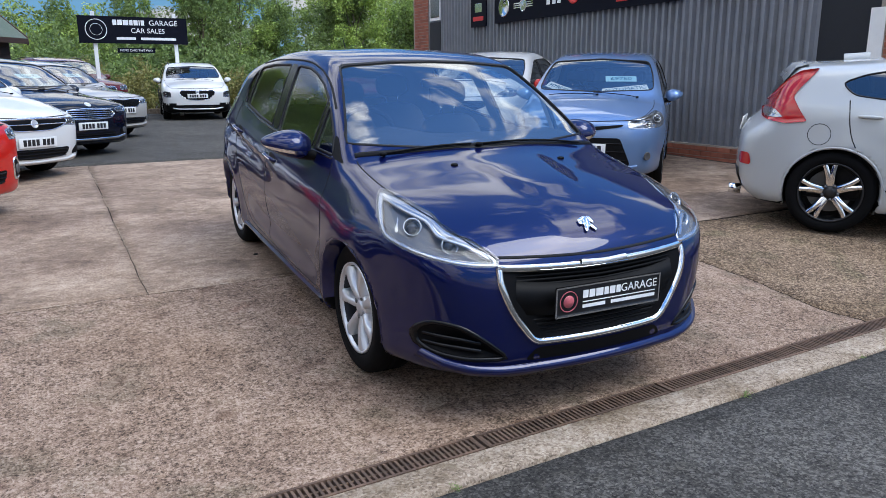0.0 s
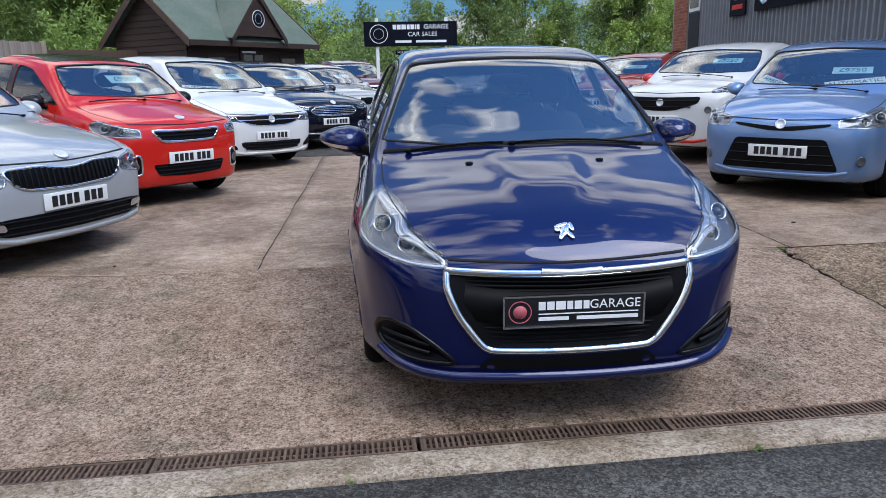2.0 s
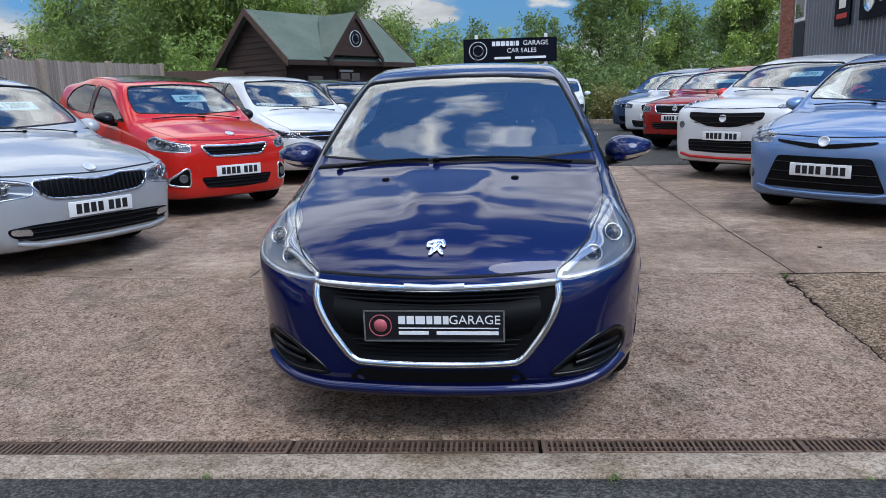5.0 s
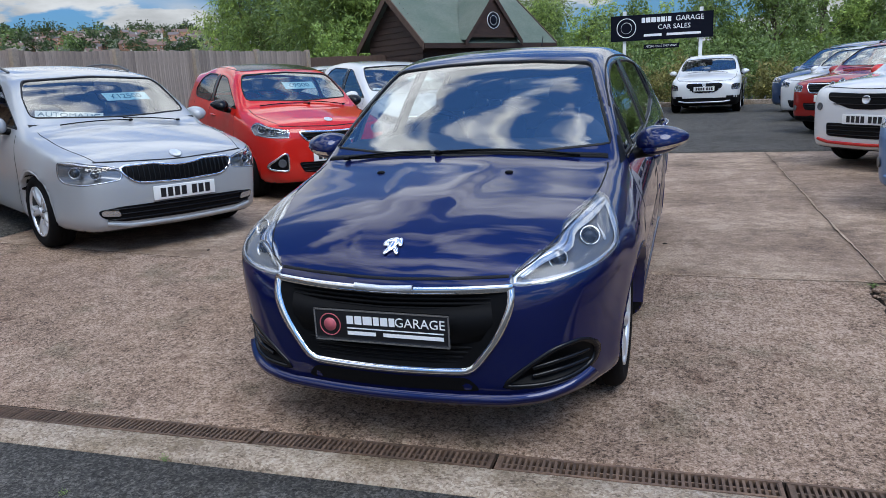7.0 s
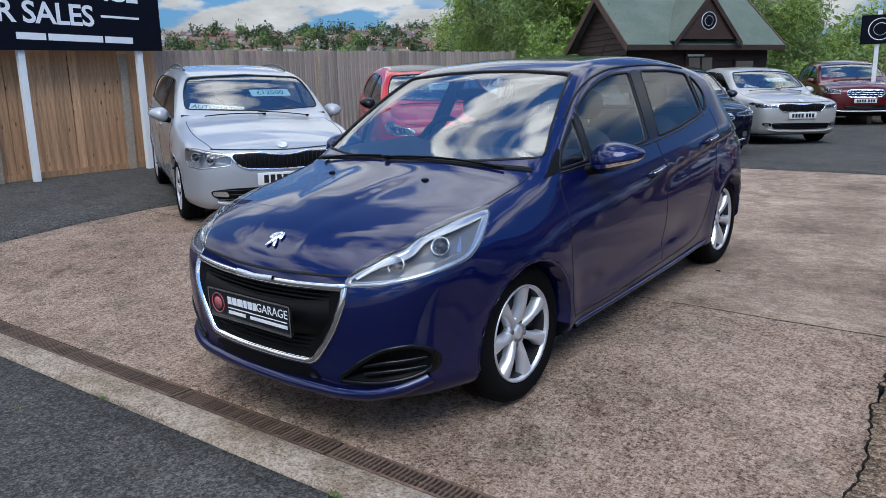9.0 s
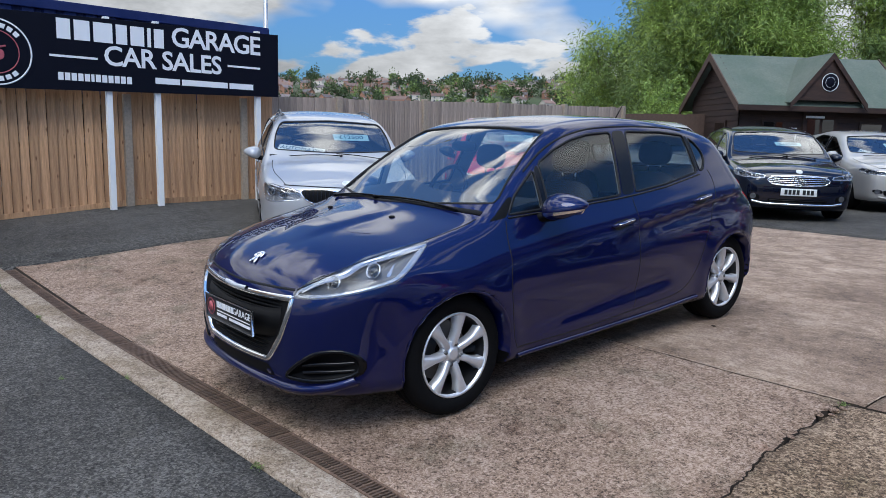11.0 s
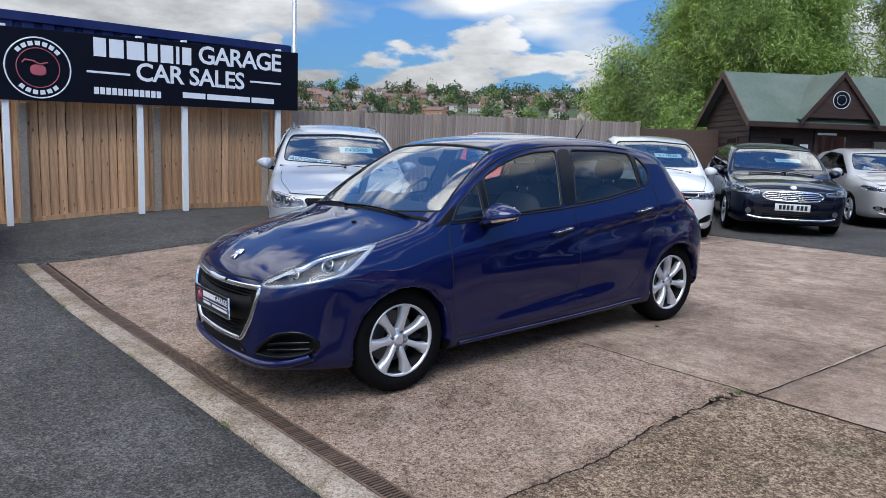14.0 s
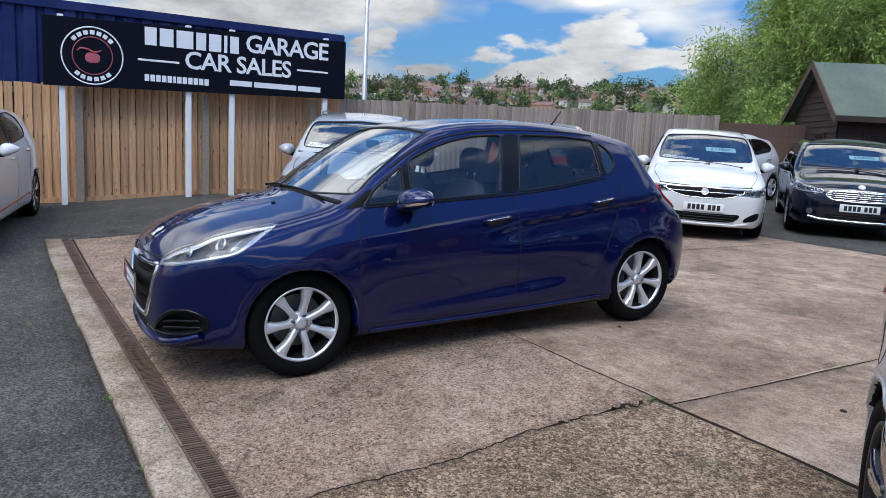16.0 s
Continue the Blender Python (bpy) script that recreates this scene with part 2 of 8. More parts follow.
def knots(m, scale):
    """Dark round knots strewn over a timber."""
    N, L = m.node_tree.nodes, m.node_tree.links
    b = N["Principled BSDF"]
    src = b.inputs["Base Color"].links[0].from_socket
    t, mp, vo, k, x = N.new("ShaderNodeTexCoord"), N.new("ShaderNodeMapping"), N.new("ShaderNodeTexVoronoi"), N.new("ShaderNodeMapRange"), N.new("ShaderNodeMixRGB")
    oi, ad = N.new("ShaderNodeObjectInfo"), N.new("ShaderNodeVectorMath")
    mp.inputs["Scale"].default_value = scale
    vo.inputs["Scale"].default_value = 1.0
    k.inputs["From Min"].default_value, k.inputs["From Max"].default_value = 0.06, 0.15
    k.inputs["To Min"].default_value, k.inputs["To Max"].default_value = 0.75, 0.0
    x.blend_type = "MULTIPLY"
    x.inputs[2].default_value = (0.22, 0.13, 0.08, 1)
    L.new(t.outputs["Object"], mp.inputs["Vector"])
    L.new(mp.outputs[0], ad.inputs[0])
    cx, sc = N.new("ShaderNodeCombineXYZ"), N.new("ShaderNodeVectorMath")
    sc.operation = "MULTIPLY"
    sc.inputs[1].default_value = (31.0, 57.0, 83.0)
    for k_ in range(3):
        L.new(oi.outputs["Random"], cx.inputs[k_])
    L.new(cx.outputs[0], sc.inputs[0])
    L.new(sc.outputs[0], ad.inputs[1])
    L.new(ad.outputs[0], vo.inputs["Vector"])
    L.new(vo.outputs["Distance"], k.inputs["Value"])
    L.new(k.outputs[0], x.inputs["Fac"])
    L.new(src, x.inputs[1])
    L.new(x.outputs[0], b.inputs["Base Color"])


knots(M_WOOD, (9.0, 9.0, 6.0))
# near-black brown that paints the shade between the fence boards
M_GAPWOOD = mat("gap_shade_wood", (0.035, 0.022, 0.015), 0.9, vary=0.3, scale=9)
M_WOOD2 = mat("fence_wood_grey", (0.40, 0.315, 0.25), 0.85, vary=0.35, scale=9, bump=0.25, bscale=25, second=(0.17, 0.135, 0.11), sscale=1.5, objrand=0.22, stretch=(6, 6, 0.6))
M_CPOST = mat("fence_post", (0.33, 0.265, 0.20), 0.9, vary=0.25, scale=25, bump=0.3)
M_WHITE = mat("white_paint", (0.78, 0.78, 0.76), 0.5, vary=0.05, scale=6)
M_SIGN = mat("sign_navy_black", (0.004, 0.005, 0.011), 0.6, vary=0.1, scale=3, spec=0.12)
M_LETTER = mat("sign_white", (0.80, 0.80, 0.80), 0.5)
M_PINK = mat("sign_pink", (0.45, 0.10, 0.12), 0.5)
M_NAVY = mat("container_navy", (0.008, 0.018, 0.085), 0.5, spec=0.25, vary=0.2, scale=4, second=(0.02, 0.03, 0.11))
M_TIMBER = mat("cabin_timber", (0.030, 0.016, 0.011), 0.75, vary=0.3, scale=6, bump=0.2, bscale=30, second=(0.046, 0.023, 0.015), stretch=(1, 1, 6))
M_TRIMWOOD = mat("cabin_bargeboard", (0.085, 0.05, 0.034), 0.7, vary=0.25, scale=8)
M_ROOFG = mat("green_felt", (0.125, 0.145, 0.115), 0.9, vary=0.18, scale=20, bump=0.2, second=(0.09, 0.12, 0.09))
M_CLAD = mat("corrugated_steel", (0.235, 0.243, 0.265), 0.5, 0.2, vary=0.12, scale=3, second=(0.215, 0.225, 0.245))
M_DARK = mat("dark_opening", (0.012, 0.013, 0.017), 0.6, vary=0.1)
M_BRICK = mat("red_brick", (0.30, 0.105, 0.065), 0.85, vary=0.2, scale=25, bump=0.3, objrand=0.25)
M_MORTAR = mat("mortar", (0.30, 0.26, 0.22), 0.95, vary=0.2, scale=40)
M_GALV = mat("galvanised_steel", (0.45, 0.47, 0.48), 0.45, 0.7, vary=0.1)


def leafy(name, base, k=0.32):
    """Leaves that let some light through, each of its own tone."""
    m = mat(name, base, 0.55, island=True, objrand=k)
    N, L = m.node_tree.nodes, m.node_tree.links
    b, out = N["Principled BSDF"], N["Material Output"]
    tr, mx = N.new("ShaderNodeBsdfTranslucent"), N.new("ShaderNodeMixShader")
    src = b.inputs["Base Color"].links[0].from_socket
    L.new(src, tr.inputs["Color"])
    mx.inputs["Fac"].default_value = 0.35
    L.new(b.outputs[0], mx.inputs[1])
    L.new(tr.outputs[0], mx.inputs[2])
    L.new(mx.outputs[0], out.inputs["Surface"])
    return m


M_LEAF = leafy("leaf_mid", (0.33, 0.43, 0.105), 0.4)
M_LEAF2 = leafy("leaf_dark", (0.18, 0.25, 0.075), 0.4)
M_LEAF3 = leafy("leaf_light", (0.27, 0.37, 0.09), 0.4)
M_LEAF4 = leafy("leaf_dry", (0.27, 0.25, 0.085), 0.4)
M_LEAF5 = leafy("leaf_far", (0.066, 0.098, 0.034), 0.35)
M_BARK = mat("bark", (0.13, 0.11, 0.07), 0.9, vary=0.3, scale=10, bump=0.5)
M_GRASS = mat("far_grass", (0.055, 0.078, 0.03), 0.95, vary=0.3, scale=0.05, second=(0.10, 0.095, 0.055), sscale=0.02)

M_BLUE = paint("paint_indigo", (0.0030, 0.0062, 0.055), 0.35, 0.30)
M_RED = paint("paint_red", (0.52, 0.018, 0.012))
M_WPAINT = paint("paint_white", (0.60, 0.60, 0.59))
M_SILVER = paint("paint_silver", (0.37, 0.38, 0.39), 0.25, 0.42)
M_BEIGE = paint("paint_silver_beige", (0.42, 0.405, 0.38), 0.3, 0.42)
M_INK = paint("paint_black_blue", (0.003, 0.005, 0.014), 0.1, 0.3)
M_SKYB = paint("paint_light_blue", (0.14, 0.23, 0.41), 0.45, 0.34)
M_ICE = paint("paint_bright_silver", (0.46, 0.48, 0.49), 0.2, 0.42)
M_MAROON = paint("paint_dark_red", (0.10, 0.009, 0.012), 0.3)
M_SEATRED = paint("paint_deep_red", (0.30, 0.02, 0.015), 0.2)
M_MPV = paint("paint_steel_blue", (0.06, 0.10, 0.20), 0.6, 0.34)

M_PLASTIC = mat("black_plastic", (0.0035, 0.0035, 0.004), 0.5, spec=0.12, vary=0.1, scale=60)
M_GLOSSBLK = mat("gloss_black", (0.004, 0.004, 0.005), 0.2, spec=0.3)
M_RUBBER = mat("tyre_rubber", (0.0045, 0.0045, 0.005), 0.8, spec=0.12, vary=0.2, scale=30)
M_SEAL = mat("rubber_seal", (0.005, 0.005, 0.006), 0.5, spec=0.3)
M_SEAM = mat("panel_gap", (0.003, 0.003, 0.005), 0.8)
M_CHROME = mat("chrome", (0.80, 0.80, 0.81), 0.08, 1.0)
M_ALLOY = mat("alloy_silver", (0.66, 0.67, 0.69), 0.35, 0.6, vary=0.05)
# dark two-tone rims, and the shade painted into every wheel's barrel
M_ALLOYD = mat("dark_alloy_and_shade", (0.03, 0.03, 0.032), 0.4, 0.5)
M_DISC = mat("brake_steel", (0.15, 0.15, 0.15), 0.5, 0.8)
M_REFL = mat("lamp_reflector", (0.50, 0.51, 0.53), 0.2, 0.85)
M_LAMPHERO = mat("lamp_bowl", (0.13, 0.133, 0.14), 0.3, 0.5)
M_PROJ = mat("projector_glass", (0.05, 0.055, 0.065), 0.06, 0.4)
M_BEZEL = mat("lamp_bezel", (0.10, 0.103, 0.11), 0.3, 0.3)
M_LAMPDK = mat("lamp_housing", (0.17, 0.174, 0.185), 0.25, 0.6)
M_REDLAMP = mat("red_lamp", (0.42, 0.010, 0.012), 0.12, coat=0.6)
M_AMBER = mat("amber_lens", (0.55, 0.22, 0.03), 0.2)
M_FABRIC = mat("seat_fabric", (0.035, 0.035, 0.038), 0.9, vary=0.2, scale=80)
M_DASH = mat("dash_plastic", (0.016, 0.016, 0.018), 0.7, vary=0.1)
M_LINER = mat("headlining", (0.42, 0.41, 0.40), 0.9)
M_PLATE = mat("plate_white", (0.74, 0.74, 0.72), 0.35)
M_PLATEBLK = mat("plate_black", (0.010, 0.010, 0.012), 0.3)
M_INKTXT = mat("black_print", (0.012, 0.012, 0.014), 0.5)
M_CARD = mat("price_card", (0.42, 0.66, 0.74), 0.5)
M_CARDW = mat("paper_white", (0.78, 0.80, 0.80), 0.6)
M_CARDTXT = mat("card_print", (0.03, 0.10, 0.13), 0.6)


def glass(name, tint, facing):
    """Thin car glass: a mirror-like coat over a tinted clear sheet."""
    m = bpy.data.materials.new(name)
    m.use_nodes = True
    N, L = m.node_tree.nodes, m.node_tree.links
    N.clear()
    tr, gl, mx, lw, out = (N.new("ShaderNodeBsdfTransparent"), N.new("ShaderNodeBsdfGlossy"), N.new("ShaderNodeMixShader"),
                           N.new("ShaderNodeLayerWeight"), N.new("ShaderNodeOutputMaterial"))
    tr.inputs["Color"].default_value = (*tint, 1)
    gl.inputs["Roughness"].default_value = 0.015
    gl.inputs["Color"].default_value = (1, 1, 1, 1)
    lw.inputs["Blend"].default_value = 0.5
    pw, ad = N.new("ShaderNodeMath"), N.new("ShaderNodeMath")
    pw.operation, ad.operation = "POWER", "MULTIPLY_ADD"
    f0 = ((facing - 1) / (facing + 1)) ** 2
    pw.inputs[1].default_value, ad.inputs[1].default_value, ad.inputs[2].default_value = 4.5, 1 - f0, f0
    L.new(lw.outputs["Facing"], pw.inputs[0])
    L.new(pw.outputs[0], ad.inputs[0])
    L.new(ad.outputs[0], mx.inputs["Fac"])
    L.new(tr.outputs[0], mx.inputs[1])
    L.new(gl.outputs[0], mx.inputs[2])
    L.new(mx.outputs[0], out.inputs["Surface"])
    MATS[name] = m
    return m


M_GLASS = glass("car_glass", (0.74, 0.80, 0.79), 2.75)
M_GLASS3 = glass("parked_glass", (0.62, 0.68, 0.66), 2.5)
M_GLASS2 = glass("side_glass", (0.82, 0.87, 0.85), 1.65)
M_GLASSDK = glass("privacy_glass", (0.16, 0.18, 0.18), 2.2)
M_LENS = glass("clear_lens", (0.93, 0.94, 0.95), 1.45)

# ---------------------------------------------------------------- mesh helpers


def mesh_from(name, verts, faces, material, smooth=True):
    me = bpy.data.meshes.new(name)
    me.from_pydata([tuple(v) for v in verts], [], [tuple(f) for f in faces])
    for mm in (material if isinstance(material, (list, tuple)) else [material]):
        me.materials.append(mm)
    if smooth:
        me.polygons.foreach_set("use_smooth", [True] * len(me.polygons))
    me.update()
    return me


def part(name, bm, material=None, parent=None, label="", smooth=True, at=None):
    """One mesh object from a bmesh, a (verts, faces) pair or a mesh, under its thing."""
    if isinstance(bm, bmesh.types.BMesh):
        me = bpy.data.meshes.new(name)
        bm.to_mesh(me)
        bm.free()
        me.materials.append(material)
        if smooth:
            me.polygons.foreach_set("use_smooth", [True] * len(me.polygons))
    elif isinstance(bm, tuple):
        me = mesh_from(name, bm[0], bm[1], material, smooth)
    else:
        me = bm
    ob = new(name, me)
    if at is not None:
        ob.matrix_basis = at
    if parent is not None:
        ob.parent = parent
    return tagged(ob, label) if label else ob


def thing(name, m, label, category, group="", kind=""):
    e = new(name)
    e.matrix_basis = m
    return tagged(e, label, category, group, kind)


def box(x0, x1, y0, y1, z0, z1, bev=0.0):
    """A block with bevelled edges as a bmesh."""
    bm = bmesh.new()
    bmesh.ops.create_cube(bm, size=1)
    for v in bm.verts:
        v.co = ((x0 + x1) / 2 + v.co.x * (x1 - x0), (y0 + y1) / 2 + v.co.y * (y1 - y0), (z0 + z1) / 2 + v.co.z * (z1 - z0))
    if bev:
        bmesh.ops.bevel(bm, geom=bm.edges[:], offset=bev, segments=2, affect="EDGES", profile=0.6)
    return bm


def box_vf(x0, x1, y0, y1, z0, z1):
    v = [(x, y, z) for z in (z0, z1) for y in (y0, y1) for x in (x0, x1)]
    return v, [(0, 2, 3, 1), (4, 5, 7, 6), (0, 1, 5, 4), (2, 6, 7, 3), (0, 4, 6, 2), (1, 3, 7, 5)]


def joined(pieces):
    """Many (verts, faces) pairs in one."""
    V, F = [], []
    for v, f in pieces:
        o = len(V)
        V += [tuple(p) for p in v]
        F += [tuple(i + o for i in q) for q in f]
    return V, F


def lathe(profile, n=40, axis="x"):
    """Turn (radius, along) points round an axis."""
    V, F = [], []
    k = len(profile)
    for i in range(n):
        a = 2 * math.pi * i / n
        for r, s in profile:
            V.append((s, r * math.cos(a), r * math.sin(a)) if axis == "x" else (r * math.cos(a), r * math.sin(a), s))
    for i in range(n):
        j = (i + 1) % n
        for q in range(k - 1):
            F.append((i * k + q, i * k + q + 1, j * k + q + 1, j * k + q))
    return V, F


def tube(pts, r, n=8, closed=False):
    """A round bar along a line of points; r a number or one for each point."""
    pts = [Vector(p) for p in pts]
    V, F = [], []
    m = len(pts)
    for i, p in enumerate(pts):
        d = (pts[(i + 1) % m if closed else min(i + 1, m - 1)] - pts[(i - 1) % m if closed else max(i - 1, 0)]).normalized()
        a = d.cross(Vector((0, 0, 1)))
        a = a.normalized() if a.length > 1e-4 else Vector((1, 0, 0))
        b = d.cross(a)
        rr = r[i] if isinstance(r, (list, tuple)) else r
        for j in range(n):
            t = 2 * math.pi * j / n
            V.append(p + a * (rr * math.cos(t)) + b * (rr * math.sin(t)))
    for i in range(m if closed else m - 1):
        k = (i + 1) % m
        for j in range(n):
            l = (j + 1) % n
            F.append((i * n + j, i * n + l, k * n + l, k * n + j))
    if not closed:
        F += [tuple(range(n))[::-1], tuple((m - 1) * n + j for j in range(n))]
    return V, F


def text_mesh(body, size, material, extrude=0.0015, spacing=1.0, align="CENTER", shear=0.0, bold=0.0):
    cu = bpy.data.curves.new("lettering", "FONT")
    cu.body, cu.size, cu.extrude, cu.align_x, cu.align_y, cu.space_character = body, size, extrude, align, "CENTER", spacing
    cu.shear, cu.resolution_u, cu.offset = shear, 3, bold
    ob = bpy.data.objects.new("lettering", cu)
    scene.collection.objects.link(ob)
    dg = bpy.context.evaluated_depsgraph_get()
    me = bpy.data.meshes.new_from_object(ob.evaluated_get(dg))
    bpy.data.objects.remove(ob)
    me.materials.clear()
    me.materials.append(material)
    return me


def skew(x, y):
    """The drain and its edgings run a little askew of the yard."""
    return y + 0.033 * (min(max(x, -6), 12) - 1.6) * max(0.0, 1 - abs(y - 2.15) / 2.2)


def ground_z(x, y):
    """The lie of the land: the forecourt climbs from the drain and towards the fence."""
    a = np.interp(y, [2.1, 2.5, 3.16, 3.74, 4.45, 7, 10.5, 14, 30], [0, 0.005, 0.06, 0.115, 0.16, 0.2, 0.26, 0.3, 0.4])
    return float(a + np.interp(x, [-30, -5.6, -2.6, -0.5], [0.3, 0.18, 0.08, 0]))

# ---------------------------------------------------------------- car bodies


def smooth_line(pts, n=6, closed=False):
    """Catmull-Rom through the points."""
    P = np.array(pts, float)
    m = len(P)
    out = []
    for i in range(m if closed else m - 1):
        p0, p1, p2, p3 = (P[(i + k) % m] if closed else P[min(max(i + k, 0), m - 1)] for k in (-1, 0, 1, 2))
        for j in range(n):
            t = j / n
            out.append(0.5 * (2 * p1 + (p2 - p0) * t + (2 * p0 - 5 * p1 + 4 * p2 - p3) * t * t + (3 * p1 - p0 - 3 * p2 + p3) * t ** 3))
    if not closed:
        out.append(P[-1])
    return np.array(out)


def poly_dist(poly, a, b):
    """Signed distance from the points (a, b) to a closed outline, negative inside."""
    best = np.full(a.shape, 1e9)
    inside = np.zeros(a.shape, bool)
    m = len(poly)
    for i in range(m):
        x0, y0 = poly[i]
        x1, y1 = poly[(i + 1) % m]
        ex, ey = x1 - x0, y1 - y0
        L = ex * ex + ey * ey
        if L < 1e-12:
            continue
        t = np.clip(((a - x0) * ex + (b - y0) * ey) / L, 0, 1)
        d = (a - x0 - t * ex) ** 2 + (b - y0 - t * ey) ** 2
        best = np.minimum(best, d)
        if y0 != y1:
            c = ((y0 > b) != (y1 > b)) & (a < ex * (b - y0) / ey + x0)
            inside ^= c
    best = np.sqrt(best)
    return np.where(inside, -best, best)


def smax(a, b, k):
    h = np.maximum(k - np.abs(a - b), 0) / k
    return np.maximum(a, b) + h * h * k * 0.25


class Shell:
    """A car body as a smooth closed surface: side outline, plan width and section, with the wheel arches cut out."""

    def __init__(s, d):
        s.d = d
        s.side = smooth_line(d["side"], d.get("fine", 6), True)
        s.plan = smooth_line(d["plan"], 24)
        s.sec = smooth_line(d["sec"], 24)
        lo = s.side.min(0) - 0.12
        s.g0, s.gh = lo, 0.012
        n = np.ceil((s.side.max(0) + 0.15 - lo) / s.gh).astype(int)
        A, B = np.meshgrid(lo[0] + s.gh * np.arange(n[0]), lo[1] + s.gh * np.arange(n[1]), indexing="ij")
        s.grid = poly_dist(s.side, A, B)

    def look_up(s, a, b):
        i = np.clip((a - s.g0[0]) / s.gh, 0, s.grid.shape[0] - 1.001)
        j = np.clip((b - s.g0[1]) / s.gh, 0, s.grid.shape[1] - 1.001)
        p, q = i.astype(int), j.astype(int)
        u, v = i - p, j - q
        g = s.grid
        return g[p, q] * (1 - u) * (1 - v) + g[p + 1, q] * u * (1 - v) + g[p, q + 1] * (1 - u) * v + g[p + 1, q + 1] * u * v

    def value(s, x, y, z, exact=False):
        d = s.d
        x2 = x * x
        L = d["L"]
        wf = np.clip((L * 0.5 - y) / (L * 0.22), -1, 1)
        yy = y - wf * d.get("bow", 0.20) * x2
        if "round_back" in d:
            yy = yy + d["round_back"] * x2 * np.clip((y - L * 0.82) / 0.3, 0, 1) * np.clip((z - 0.72) / 0.2, 0, 1)
        zz = z + d.get("crown", 0.10) * x2 * np.clip((z - 0.5) / 0.3, 0, 1)
        if "hood" in d:
            hw, hh, h0, h1 = d["hood"]
            ax = np.abs(x)
            bump = np.clip((hw - ax + (y - h0) * d.get("splay", 0.22)) / 0.035, 0, 1)
            bump = bump * bump * (3 - 2 * bump)
            zz = zz - hh * (bump - 0.5) * np.clip((y - h0) / 0.25, 0, 1) * np.clip((h1 - y) / 0.25, 0, 1) * (z > 0.55)
        step = lambda q: np.clip(q, 0, 1) ** 2 * (3 - 2 * np.clip(q, 0, 1))
        if "recess" in d:
            depth, far = d["recess"]
            wr = np.interp(y, [0.09, 0.14, 0.24, far], [0.10, 0.108, 0.130, 0.185])
            zz = zz + depth * step((wr - np.abs(x)) / 0.04 + 0.5) * step((far - y) / 0.06) * step((y - 0.10) / 0.08) * (z > 0.55)
        a = poly_dist(s.side, yy, zz) if exact else s.look_up(yy, zz)
        zr = z - d.get("beltrise", 0.07) * np.clip(y - L * 0.5, -1.2, 1.4) * np.clip((z - 0.6) / 0.2, 0, 1)
        w = np.interp(y, s.plan[:, 0], s.plan[:, 1]) + np.interp(zr, s.sec[:, 0], s.sec[:, 1])
        for yc in d["wheels"]:
            rr = np.hypot(y - yc, z - d["r"])
            w = w + d.get("flare", 0.018) * np.exp(-((rr - d["ra"] - 0.02) / 0.07) ** 2)
        for y0, z0, y1, z1, amp, wd in d.get("creases", ()):
            dz = (z - z0 - (z1 - z0) * (y - y0) / (y1 - y0)) * (1 if wd > 0 else -1)
            fade = np.clip((y - y0) / 0.3, 0, 1) * np.clip((y1 - y) / 0.3, 0, 1)
            lo = np.minimum(dz, 0) / abs(wd)
            w = w - amp * 2.6 * fade * (1 - np.exp(lo * 2.2)) * np.exp(lo)
        sl = np.gradient(s.plan[:, 1], s.plan[:, 0])
        b = (np.abs(x) - w) / np.sqrt(1 + np.interp(y, s.plan[:, 0], sl) ** 2)
        f = smax(a, b, d.get("k", 0.10))
        for yc in d["wheels"]:
            cut = np.minimum(d["ra"] - np.hypot(y - yc, z - d["r"]), np.abs(x) - d["W"] / 2 + 0.30)
            f = np.maximum(f, cut)
        return f

    def mesh(s, h):
        d = s.d
        W = d["W"] / 2 + 0.10
        nx = int(np.ceil(W / h))
        xs = (np.arange(2 * nx) - nx + 0.5) * h
        ys = np.arange(-0.08, d["L"] + 0.10, h)
        zs = np.arange(0.08, d["H"] + 0.10, h)
        X, Y, Z = np.meshgrid(xs, ys, zs, indexing="ij")
        Fv = s.value(X, Y, Z)
        ins = Fv < 0
        c = [Fv[i:Fv.shape[0] - 1 + i, j:Fv.shape[1] - 1 + j, k:Fv.shape[2] - 1 + k] for i in (0, 1) for j in (0, 1) for k in (0, 1)]
        cnt = sum((q < 0).astype(int) for q in c)
        act = (cnt > 0) & (cnt < 8)
        idx = np.full(act.shape, -1)
        I = np.argwhere(act)
        idx[act] = np.arange(len(I))
        corner = np.array([(i, j, k) for i in (0, 1) for j in (0, 1) for k in (0, 1)], float)
        cv = np.stack([q[act] for q in c], 1)
        acc, num = np.zeros((len(I), 3)), np.zeros(len(I))
        for p in range(8):
            for q in range(p + 1, 8):
                if np.abs(corner[p] - corner[q]).sum() != 1:
                    continue
                on = (cv[:, p] < 0) != (cv[:, q] < 0)
                t = cv[on, p] / (cv[on, p] - cv[on, q])
                acc[on] += corner[p] + t[:, None] * (corner[q] - corner[p])
                num[on] += 1
        V = (I + acc / num[:, None]) * h + [xs[0], ys[0], zs[0]]
        for _ in range(3):
            f0 = s.value(*V.T, True)
            e = 0.004
            g = np.stack([(s.value(*(V + np.eye(3)[k] * e).T, True) - s.value(*(V - np.eye(3)[k] * e).T, True)) / (2 * e) for k in range(3)], 1)
            st = np.clip(f0 / np.maximum((g * g).sum(1), 0.2), -h, h)
            V = V - g * st[:, None] * 0.9
        faces = []
